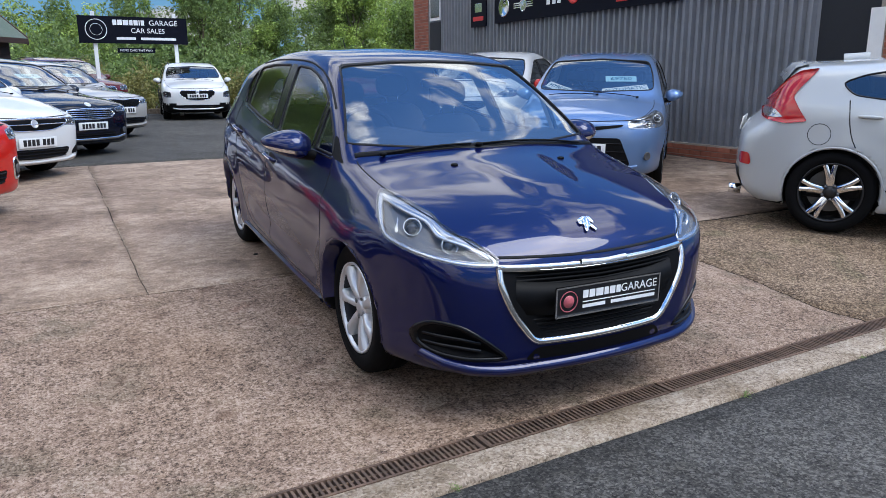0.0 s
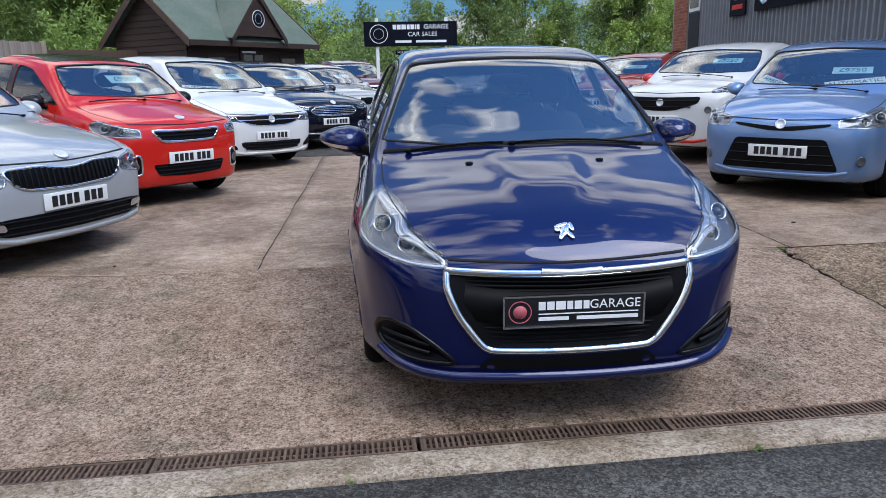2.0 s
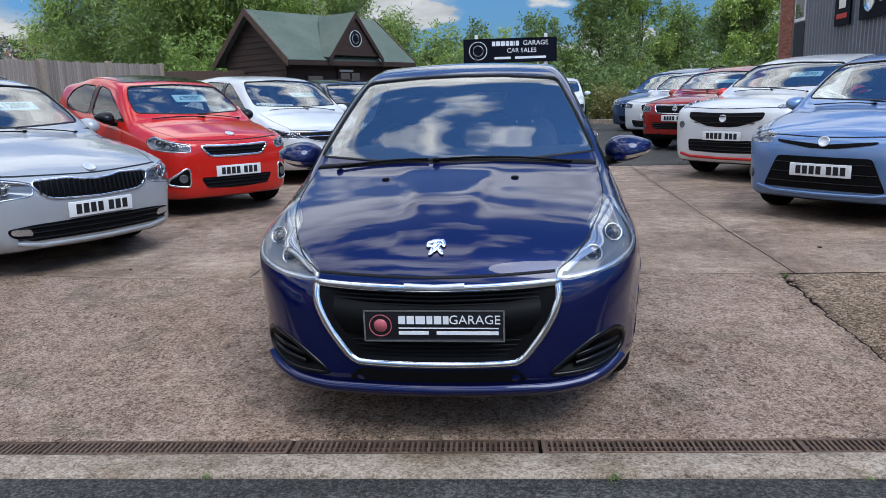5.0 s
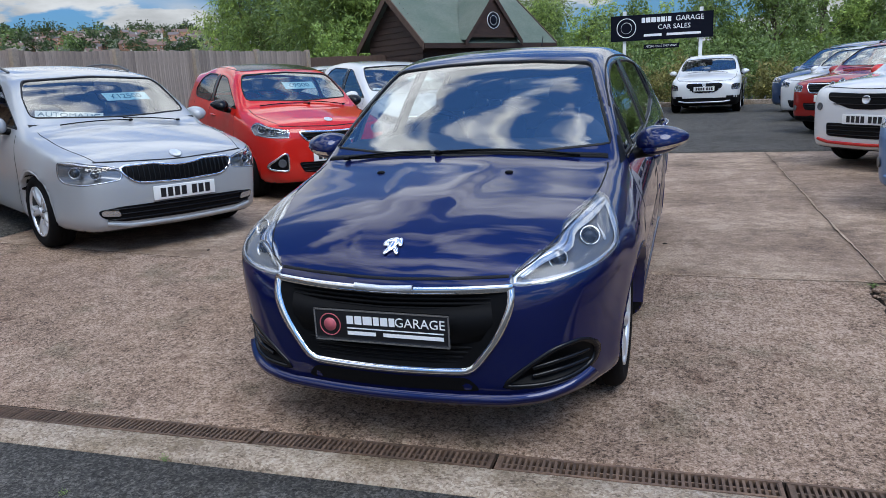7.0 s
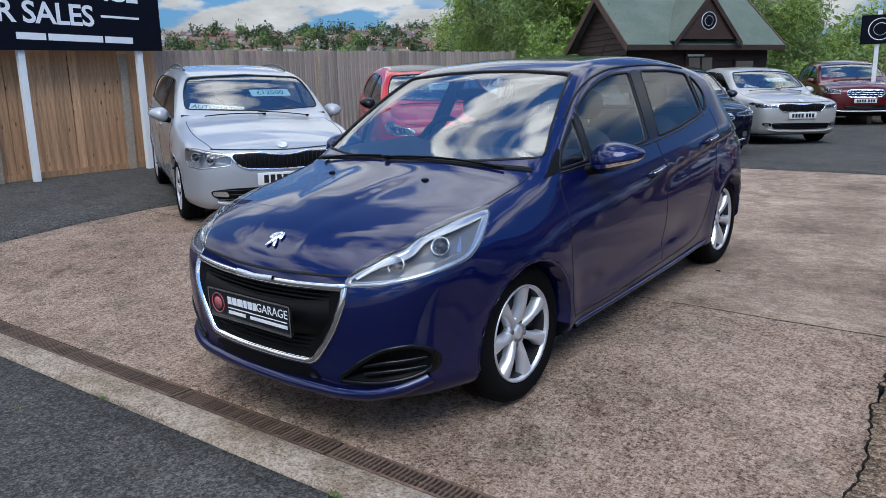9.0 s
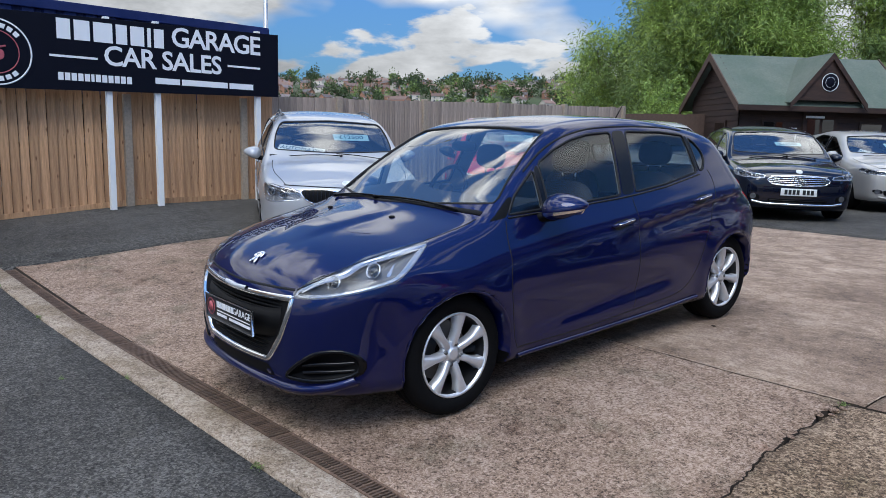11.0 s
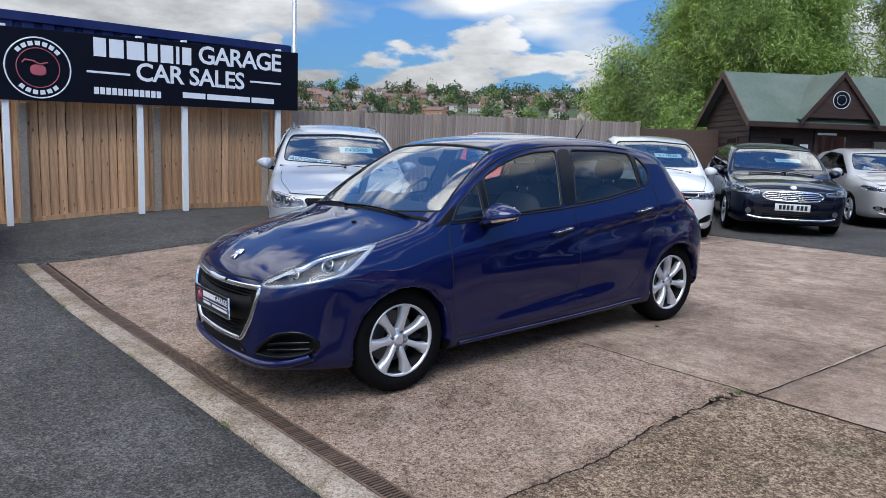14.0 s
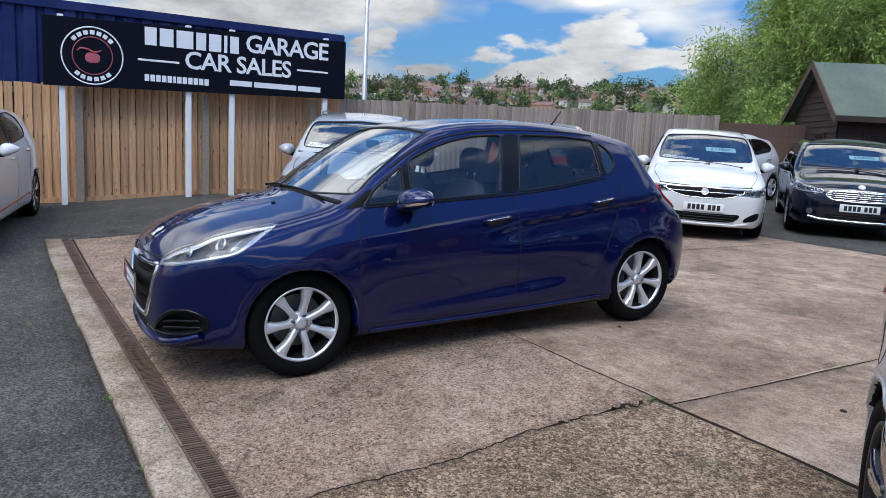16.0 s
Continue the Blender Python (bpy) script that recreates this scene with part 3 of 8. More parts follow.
        for ax in range(3):
            sl0 = [slice(None)] * 3
            sl1 = [slice(None)] * 3
            sl0[ax], sl1[ax] = slice(0, -1), slice(1, None)
            a, b = ins[tuple(sl0)], ins[tuple(sl1)]
            o = [k for k in range(3) if k != ax]
            E = np.argwhere(a != b)
            E = E[(E[:, o[0]] > 0) & (E[:, o[1]] > 0) & (E[:, o[0]] < ins.shape[o[0]] - 1) & (E[:, o[1]] < ins.shape[o[1]] - 1)]
            q = []
            for u, v in ((-1, -1), (0, -1), (0, 0), (-1, 0)):
                C = E.copy()
                C[:, o[0]] += u
                C[:, o[1]] += v
                q.append(idx[tuple(C.T)])
            q = np.stack(q, 1)
            flip = a[tuple(E.T)] == (ax == 1)
            q[flip] = q[flip][:, ::-1]
            faces.append(q)
        faces = np.concatenate(faces)
        return V, faces[(faces >= 0).all(1)]


def resample(poly, step, closed=True):
    P = np.array(poly, float)
    Q = np.vstack([P, P[:1]]) if closed else P
    seg = np.hypot(*np.diff(Q, axis=0).T)
    cum = np.concatenate([[0], np.cumsum(seg)])
    n = max(int(cum[-1] / step), 8)
    t = np.linspace(0, cum[-1], n, endpoint=not closed)
    return np.stack([np.interp(t, cum, Q[:, 0]), np.interp(t, cum, Q[:, 1])], 1)


def rounded(poly, r=0.03, step=0.02):
    """Round an outline's corners a little."""
    P = resample(poly, step)
    n = max(int(r / step), 1)
    for _ in range(2):
        P = sum(np.roll(P, k, 0) for k in range(-n, n + 1)) / (2 * n + 1)
    return P


def grown(P, d):
    """An outline pushed out by d (inwards where d is below nought)."""
    t = np.roll(P, -1, 0) - np.roll(P, 1, 0)
    nrm = np.stack([t[:, 1], -t[:, 0]], 1)
    nrm /= np.maximum(np.hypot(*nrm.T), 1e-9)[:, None]
    area = 0.5 * np.sum(P[:, 0] * np.roll(P[:, 1], -1) - np.roll(P[:, 0], -1) * P[:, 1])
    return P + nrm * d * np.sign(area)


VIEWS = {  # ray's way, then the outline's two axes
    "front": ((0, 1, 0), (1, 0, 0), (0, 0, 1)),
    "rear": ((0, -1, 0), (1, 0, 0), (0, 0, 1)),
    "left": ((-1, 0, 0), (0, 1, 0), (0, 0, 1)),
    "right": ((1, 0, 0), (0, 1, 0), (0, 0, 1)),
    "top": ((0, 0, -1), (1, 0, 0), (0, 1, 0)),
    "cornerl": ((-0.7071, 0.7071, 0), (0.7071, 0.7071, 0), (0, 0, 1)),
    "cornerr": ((0.7071, 0.7071, 0), (-0.7071, 0.7071, 0), (0, 0, 1)),
    "backl": ((-0.7071, -0.7071, 0), (0.7071, -0.7071, 0), (0, 0, 1)),
    "backr": ((0.7071, -0.7071, 0), (-0.7071, -0.7071, 0), (0, 0, 1)),
}
from mathutils.bvhtree import BVHTree


class Car:
    """Builds one car: the shell, its openings, and panels laid on it by looking along an axis."""

    def __init__(s, name, d, m, label, h=0.04, group="parked cars"):
        s.d = d
        s.root = thing(name, m, label, "car", group)
        s.V, s.F = Shell(d).mesh(h)
        s.bvh = BVHTree.FromPolygons([tuple(v) for v in s.V], [tuple(int(i) for i in f) for f in s.F])
        s.keep = np.ones(len(s.F), bool)
        s.C = s.V[s.F].mean(1)
        a, b = s.V[s.F[:, 2]] - s.V[s.F[:, 0]], s.V[s.F[:, 3]] - s.V[s.F[:, 1]]
        s.N = np.cross(a, b)
        s.N /= np.maximum(np.linalg.norm(s.N, axis=1), 1e-9)[:, None]

    def cast(s, view, u, v):
        D, U, W = (Vector(k) for k in VIEWS[view])
        o = U * u + W * v - D * 6
        hit = s.bvh.ray_cast(o, D)
        if hit[0] is None:
            hit = s.bvh.find_nearest(o + D * (6 - s.d["W"] / 2 if view in ("left", "right") else 6.0))
        n = hit[1]
        return hit[0], (n if n.dot(D) < 0 else -n)

    def cut(s, view, poly):
        """Take the shell away inside an outline and draw the edge of the hole onto it."""
        D, U, W = (np.array(k) for k in VIEWS[view])
        u, v = s.C @ U, s.C @ W
        ok = (poly_dist(np.array(poly), u, v) < 0) & (s.N @ D < -0.05) & s.keep
        for i in np.flatnonzero(ok):
            if (s.cast(view, u[i], v[i])[0] - Vector(s.C[i])).length > 0.08:
                ok[i] = False
        s.keep &= ~ok
        gone = set(s.F[ok].ravel().tolist())
        rest = set(s.F[s.keep].ravel().tolist())
        P = np.array(poly)
        for i in gone & rest:
            q = np.array([s.V[i] @ U, s.V[i] @ W])
            j = np.argmin(((P - q) ** 2).sum(1))
            if np.hypot(*(P[j] - q)) < 0.06:
                c, _ = s.cast(view, *P[j])
                if (c - Vector(s.V[i])).length < 0.12:
                    s.V[i] = c

    def patch(s, name, view, poly, material, off=0.003, depth=0.0, rings=7, parent=None, label="", sink=0.0):
        """A panel filling an outline; depth gives it a rim, sink bowls its middle inwards."""
        P = np.array(poly)
        c = P.mean(0)
        n = len(P)
        D = Vector(VIEWS[view][0])
        V, F = [], []
        for r in range(rings):
            t = 1 - r / rings
            for p in P:
                q = c + (p - c) * t
                hit, nr = s.cast(view, *q)
                V.append(hit + nr * off + D * (sink * (1 - t * t)))
        hit, nr = s.cast(view, *c)
        V.append(hit + nr * off + D * sink)
        for r in range(rings - 1):
            for i in range(n):
                j = (i + 1) % n
                F.append((r * n + i, r * n + j, (r + 1) * n + j, (r + 1) * n + i))
        F += [((rings - 1) * n + i, (rings - 1) * n + (i + 1) % n, rings * n) for i in range(n)]
        p = [V[i] for i in F[0]]
        if (p[1] - p[0]).cross(p[2] - p[0]).dot(D) > 0:
            F = [f[::-1] for f in F]
        if depth:
            o = len(V)
            V += [V[i] + D * depth for i in range(n)]
            F += [((i + 1) % n, i, o + i, o + (i + 1) % n) for i in range(n)]
        return part(name, (V, F), material, parent or s.root, label)

    def band(s, name, view, line, width, material, off=0.004, closed=True, parent=None, label="", thick=0.006, step=0.025):
        """A strip of some width along a line, proud of the shell and with sides."""
        P = resample(line, step, closed)
        n = len(P)
        t = (np.roll(P, -1, 0) - np.roll(P, 1, 0)) if closed else np.gradient(P, axis=0)
        nr = np.stack([-t[:, 1], t[:, 0]], 1)
        nr /= np.maximum(np.hypot(*nr.T), 1e-9)[:, None]
        V, F = [], []
        for p, m in zip(P, nr):
            for k, e in ((-0.5, -thick), (-0.5, off), (0, off + 0.15 * min(width, 0.02)), (0.5, off), (0.5, -thick)):
                h, q = s.cast(view, *(p + m * width * k))
                V.append(h + q * e)
        for i in range(n if closed else n - 1):
            j = (i + 1) % n
            for k in range(4):
                F.append((i * 5 + k, j * 5 + k, j * 5 + k + 1, i * 5 + k + 1))
        return part(name, (V, F), material, parent or s.root, label)

    def window(s, view, poly, glassm=None, seal=0.028, name="window", r=0.012):
        P = rounded(poly, r, 0.012 if s.d["L"] == 3.97 else 0.028)
        s.cut(view, grown(P, -0.004))
        pane = s.patch(name, view, grown(P, 0.006), glassm or M_GLASS, off=-0.004, rings=8)
        pane.visible_shadow = False
        s.band("seal", view, grown(P, -0.004), seal, M_SEAL, off=0.002, parent=pane)
        return pane

    def lamp(s, view, poly, tone=None, r=0.02, bulbs=((0.3, 0.0, 0.05), (0.62, 0.1, 0.06)), name="headlight", edge=0.012, deep=0.028):
        """A clear lens over a bowl with round reflectors; bulbs: place along the lamp, up, radius."""
        P = rounded(poly, r, 0.015)
        s.cut(view, P)
        bowl = s.patch(name, view, P, tone or M_LAMPDK, off=-0.001, sink=0.07, rings=8)
        D, U, W = (Vector(k) for k in VIEWS[view])
        lo, hi = P.min(0), P.max(0)
        for a, b, rad in bulbs:
            u = lo[0] + (hi[0] - lo[0]) * a
            col = P[np.abs(P[:, 0] - u) < 0.04]
            v = (col[:, 1].max() + col[:, 1].min()) / 2 + b * (col[:, 1].max() - col[:, 1].min())
            hit, nr = s.cast(view, u, v)
            face = (nr * 0.5 - Vector((0, 1, 0)) * 0.5).normalized()
            rot = face.to_track_quat("X", "Z").to_matrix().to_4x4()
            ring = lathe([(rad, 0.0), (rad * 0.98, 0.012), (rad * 0.84, 0.004), (rad * 0.62, -0.014)], 24)
            part("reflector", ring, M_REFL, bowl, at=Matrix.Translation(hit + D * deep) @ rot)
            dome = lathe([(rad * 0.66, -0.012), (rad * 0.58, 0.0), (rad * 0.40, 0.010), (rad * 0.2, 0.015), (0.001, 0.016)], 18)
            part("projector", dome, M_PROJ, bowl, at=Matrix.Translation(hit + D * deep) @ rot)
        lens = s.patch("lens", view, grown(P, 0.003), M_LENS, off=0.003, rings=6, parent=bowl)
        lens.visible_shadow = False
        s.band("chrome_edge", view, grown(P, -edge / 2), edge, M_REFL, off=-0.004, parent=bowl)
        return bowl

    def even_normals(s, me, re):
        """Smooth the shading over neighbours that face nearly the same way, so that the paint mirrors evenly."""
        Q = np.vstack([s.F[:, [0, 1]], s.F[:, [1, 2]], s.F[:, [2, 3]], s.F[:, [3, 0]]])
        nv = np.zeros_like(s.V)
        for k in range(4):
            np.add.at(nv, s.F[:, k], s.N)
        nv /= np.maximum(np.linalg.norm(nv, axis=1), 1e-9)[:, None]
        for _ in range(s.d.get("even", 4)):
            ok = (nv[Q[:, 0]] * nv[Q[:, 1]]).sum(1) > 0.90
            a, b = Q[ok, 0], Q[ok, 1]
            acc = nv * 0.6
            np.add.at(acc, a, nv[b] * 0.25)
            np.add.at(acc, b, nv[a] * 0.25)
            nv = acc / np.maximum(np.linalg.norm(acc, axis=1), 1e-9)[:, None]
        used = np.flatnonzero(re >= 0)
        me.normals_split_custom_set_from_vertices([tuple(v) for v in nv[used]])

    def finish(s, material, lower=0.0, lower_mat=None, liner=False):
        """Link the shell: paint, dark wheel housings and underside."""
        d = s.d
        F = s.F[s.keep]
        C, N = s.V[F].mean(1), s.N[s.keep]
        slot = np.zeros(len(F), int)
        for yc in d["wheels"]:
            rr = np.hypot(C[:, 1] - yc, C[:, 2] - d["r"])
            slot[(rr < d["ra"] + 0.004) & (np.abs(C[:, 0]) < d["W"] / 2 - 0.006 - 0.0)] = 1
            inner = (rr < d["ra"] + 0.03) & (np.abs(C[:, 0]) < d["W"] / 2 - 0.28)
            slot[inner] = 1
        slot[(C[:, 2] < d["clear"] + 0.025) & (N[:, 2] < -0.5)] = 1
        if lower:
            slot[C[:, 2] < lower] = 1
            for yc in d["wheels"]:
                slot[np.hypot(C[:, 1] - yc, C[:, 2] - d["r"]) < d["ra"] + 0.065] = 1
        used = np.unique(F)
        re = np.full(len(s.V), -1)
        re[used] = np.arange(len(used))
        me = mesh_from("body", s.V[used], re[F], [material, lower_mat or M_PLASTIC])
        me.polygons.foreach_set("material_index", slot.tolist())
        s.even_normals(me, re)
        part("body", me, None, s.root)
        if liner:
            nv = np.zeros_like(s.V)
            for k in range(4):
                np.add.at(nv, F[:, k], N)
            nv /= np.maximum(np.linalg.norm(nv, axis=1), 1e-9)[:, None]
            hi = C[:, 2] > 0.80
            hi &= C[:, 1] > d["cowl"] - 0.25
            G = F[hi][:, ::-1]
            used = np.unique(G)
            re[:] = -1
            re[used] = np.arange(len(used))
            part("headlining", mesh_from("headlining", (s.V - nv * 0.02)[used], re[G], M_LINER), None, s.root, "pale grey cloth headlining")


WHEEL_CACHE = {}


def wheel(parent, x, y, z, r, rim, style, side, phase=None):
    """Tyre, rim with spokes, hub, bolts and brake disc."""
    key = (r, rim, style)
    w = 0.20
    if key not in WHEEL_CACHE:
        ms = {}
        t = [(rim * 0.99, -w / 2 + 0.02), (rim * 1.04, -w / 2 + 0.003), (r * 0.90, -w / 2 - 0.004), (r * 0.965, -w / 2 + 0.012), (r, -w / 2 + 0.035), (r + 0.001, -w / 2 + 0.07),
             (r - 0.006, -0.022), (r - 0.006, -0.014), (r + 0.001, -0.012), (r + 0.001, 0.012), (r - 0.006, 0.014), (r - 0.006, 0.022), (r + 0.001, w / 2 - 0.07), (r, w / 2 - 0.035),
             (r * 0.965, w / 2 - 0.012), (r * 0.90, w / 2 + 0.004), (rim * 1.04, w / 2 - 0.003), (rim * 0.99, w / 2 - 0.02), (rim * 0.99, -w / 2 + 0.02)]
        ms["tyre"] = mesh_from("tyre", *lathe(t, 44), M_RUBBER)
        barrel = lathe([(rim * 1.01, w / 2 - 0.012), (rim * 1.01, w / 2 - 0.001), (rim * 0.965, w / 2 - 0.004), (rim * 0.94, w / 2 - 0.018)], 56)
        # inner barrel coloured dark, as the shade seen between the spokes
        ms["barrel"] = mesh_from("barrel", *lathe([(rim * 0.94, w / 2 - 0.018), (rim * 0.88, 0.0), (rim * 0.90, -w / 2 + 0.02)], 40), M_ALLOYD)
        n, half, dark, twin = style
        sp = []
        for i in range(n):
            a = 2 * math.pi * i / n
            for off in ((-0.16, 0.16) if twin else (0.0,)):
                V, F = [], []
                rows = 7
                for k in range(rows):
                    t = k / (rows - 1)
                    rad = rim * (0.20 + 0.76 * t)
                    wd = half * (1.0 - 0.50 * t + 0.75 * max(0, t - 0.72) ** 1.2) * (0.6 if twin else 1)
                    if n == 7:
                        wd = half * (0.76 - 0.10 * t + 2.1 * max(0, t - 0.46) ** 1.5)
                    an = a + off * (0.3 + 0.7 * t)
                    bulge = w / 2 - 0.012 - 0.030 * (1 - t) ** 2 * 0.6 + 0.006 * math.sin(math.pi * t)
                    ca, sa = math.cos(an), math.sin(an)
                    for q, dz in ((-1, -0.045), (-0.9, -0.004), (-0.45, 0.004), (0.45, 0.004), (0.9, -0.004), (1, -0.045)):
                        V.append((bulge + dz, rad * ca - q * wd * sa, rad * sa + q * wd * ca))
                for k in range(rows - 1):
                    for q in range(5):
                        F.append((k * 6 + q, k * 6 + q + 1, (k + 1) * 6 + q + 1, (k + 1) * 6 + q))
                sp.append((V, F))
        flat = [(rim * 0.33, w / 2 - 0.060), (rim * 0.32, w / 2 - 0.034), (rim * 0.29, w / 2 - 0.030), (rim * 0.15, w / 2 - 0.030), (rim * 0.145, w / 2 - 0.024), (rim * 0.11, w / 2 - 0.022), (0.001, w / 2 - 0.021)]
        hub = lathe(flat, 32) if n == 7 else lathe([(rim * 0.30, w / 2 - 0.055), (rim * 0.29, w / 2 - 0.028), (rim * 0.22, w / 2 - 0.02), (rim * 0.16, w / 2 - 0.018), (rim * 0.15, w / 2 - 0.008), (rim * 0.10, w / 2 - 0.004), (0.001, w / 2 - 0.003)], 32)
        ms["rim"] = mesh_from("rim", *joined([barrel] + sp + [hub]), M_ALLOYD if dark == 2 else M_ALLOY)
        if dark == 2:
            face = []
            for V, F in sp:
                face.append(([(v[0] + 0.003, v[1], v[2]) for v in V], [f for i, f in enumerate(F) if i % 5 in (1, 2, 3)]))
            ms["spoke_face"] = mesh_from("spoke_face", *joined(face), M_CHROME)
        disc = lathe([(rim * 0.72, -0.02), (rim * 0.72, -0.045), (rim * 0.2, -0.045), (rim * 0.2, -0.02), (rim * 0.72, -0.02)], 36)
        ms["brake_disc"] = mesh_from("brake_disc", *disc, M_DISC, False)
        ms["back_plate"] = mesh_from("back_plate", *lathe([(rim * 0.96, -0.055), (0.001, -0.06)], 36), M_PLASTIC)
        nb = 4 if n == 7 else 5
        for i in range(nb):
            a = 2 * math.pi * (i + 0.5) / nb
            V, F = lathe([(0.013, w / 2 - 0.05), (0.012, w / 2 - (0.024 if n == 7 else 0.014)), (0.001, w / 2 - (0.022 if n == 7 else 0.012))], 8)
            ms["bolt", i] = mesh_from("bolt", [(v[0], v[1] + rim * 0.245 * math.cos(a), v[2] + rim * 0.245 * math.sin(a)) for v in V], F, M_DISC)
        WHEEL_CACHE[key] = ms
    e = new("wheel")
    e.parent = parent
    e.matrix_basis = pose(x, y, z, random.uniform(0, 50) if phase is None else phase, 0, 0 if side > 0 else 180)
    for k, me in WHEEL_CACHE[key].items():
        o = new(k if isinstance(k, str) else k[0], me)
        o.parent = e
    return e


def superblob(rx, ry, rz, n=2.6, nu=24, nv=14):
    """A rounded block."""
    V, F = [], []
    f = lambda c: math.copysign(abs(c) ** (2 / n), c)
    for j in range(nv + 1):
        b = -math.pi / 2 + math.pi * j / nv
        for i in range(nu):
            a = 2 * math.pi * i / nu
            V.append((rx * f(math.cos(b)) * f(math.cos(a)), ry * f(math.cos(b)) * f(math.sin(a)), rz * f(math.sin(b))))
    for j in range(nv):
        for i in range(nu):
            k = (i + 1) % nu
            F.append((j * nu + i, j * nu + k, (j + 1) * nu + k, (j + 1) * nu + i))
    return V, F


def moved(vf, x=0, y=0, z=0, rx=0, ry=0, rz=0):
    m = pose(x, y, z, rx, ry, rz)
    return [m @ Vector(v) for v in vf[0]], vf[1]


def mirror(parent, sx, x, y, z, size, material, strip=None):
    """A door mirror: shell, glass, stalk and a bright strip along its lower edge."""
    def bend(v, k=1.0):
        u = v[0] * sx / size
        return (v[0] * k, (v[1] * (1 - 0.25 * u) + 0.045 * u * u + 0.31 * v[2]) * k, (v[2] * (0.95 - 0.30 * u - 0.12 * u * u) + 0.010 * u) * k)

    nu, nv = 32, 20
    V, F = superblob(size, 0.088, 0.070, 2.2, nu, nv)
    sh = part("mirror_shell", ([bend(v) for v in V], F), material, parent, at=pose(sx * x, y, z))
    gl = superblob(size * 0.74, 0.006, 0.050, 3)
    part("mirror_glass", moved(gl, -sx * 0.012, 0.083, 0), M_CHROME, sh)
    part("mirror_base", tube([(-sx * size * 0.4, 0.0, -0.05), (-sx * (size + 0.02), -0.02, -0.068), (-sx * (size + 0.05), -0.04, -0.075)], [0.032, 0.026, 0.030], 10), M_PLASTIC, sh)
    if strip:
        W_, G_ = [], []
        cols = range(nu // 2, nu + 1)
        for r in (6, 7, 8):
            W_ += [bend(V[r * nu + i % nu], 1.022) for i in cols]
        m = len(cols)
        G_ = [(r * m + i, r * m + i + 1, (r + 1) * m + i + 1, (r + 1) * m + i) for r in range(2) for i in range(m - 1)]
        part("indicator_strip", (W_, G_), strip, sh)


def seat(parent, x, y, z, w=0.46, head=True, back=0.62):
    """A car seat: cushion, back and headrest on two pins."""
    b = superblob(w / 2, 0.25, 0.09, 3.2)
    c = part("seat_cushion", moved(b, x, y, z), M_FABRIC, parent)
    k = superblob(w / 2, 0.075, back / 2, 3.4)
    part("seat_back", moved(k, x, y + 0.27, z + back / 2 - 0.02, -14), M_FABRIC, parent)
    if head:
        hy, hz = y + 0.37, z + back + 0.10
        part("headrest", moved(superblob(0.13, 0.05, 0.085, 2.8), x, hy, hz, -10), M_FABRIC, parent)
        part("headrest_pin", joined([tube([(x + q, hy - 0.01, hz - 0.15), (x + q, hy, hz - 0.04)], 0.007, 6) for q in (-0.05, 0.05)]), M_CHROME, parent)


def cabin_fit(car, cowl, belt, b_y, wheel_side=-1):
    """Dash, steering wheel, seats and parcel shelf. wheel_side: the side of x on which the driver sits."""
    W, root = car.d["W"], car.root
    w = W / 2 - 0.13
    V, F = [], []
    sec = [(-0.02, 0.02), (0.0, 0.045), (0.25, 0.075), (0.42, 0.08), (0.52, 0.03), (0.55, -0.10), (0.48, -0.30)]
    for i in range(13):
        x = -w + 2 * w * i / 12
        hump = 0.05 * math.exp(-((x - wheel_side * 0.36) / 0.17) ** 2)
        for a, b in sec:
            V.append((x, cowl + 0.06 + a - 0.10 * (x / w) ** 2 * -1, belt - 0.05 + b + (hump if 0.2 < a < 0.5 and b > 0 else 0)))
    for i in range(12):
        for j in range(6):
            F.append((i * 7 + j, i * 7 + j + 1, (i + 1) * 7 + j + 1, (i + 1) * 7 + j))
    part("dashboard", (V, F), M_DASH, root)
    sx = wheel_side * 0.36
    cy, cz = cowl + 0.78, belt - 0.02
    ring = tube([(sx + 0.18 * math.cos(a), cy + 0.075 * math.sin(a), cz + 0.165 * math.sin(a)) for a in np.linspace(0, 2 * math.pi, 28, endpoint=False)], 0.015, 8, True)
    spokes = [tube([(sx + p * 0.17, cy, cz), (sx, cy + 0.0, cz - 0.01)], 0.014, 6) for p in (-1, 1)] + [tube([(sx, cy - 0.07, cz - 0.155), (sx, cy, cz)], 0.014, 6)]
    part("steering_wheel", joined([ring] + spokes + [moved(superblob(0.07, 0.03, 0.06), sx, cy, cz)]), M_PLASTIC, root)
    zs = 0.46 if car.d["H"] < 1.6 else 0.58
    for q in (-0.36, 0.36):
        seat(root, q, b_y - 0.42, zs)
        seat(root, q, b_y + 0.52, zs, 0.52)
    part("door_card", joined([box_vf(q * (w + 0.02) - 0.012, q * (w + 0.02) + 0.012, cowl + 0.2, b_y + 1.0, 0.30, belt - 0.06) for q in (-1, 1)]), M_DASH, root)
    part("cabin_floor", box_vf(-w, w, cowl - 0.1, b_y + 1.3, 0.27, 0.30), M_DASH, root)
    m = part("rear_view_mirror", moved(superblob(0.11, 0.015, 0.032, 3), 0, car.d["mirror_y"], car.d["mirror_z"], 10), M_PLASTIC, root)
    return m


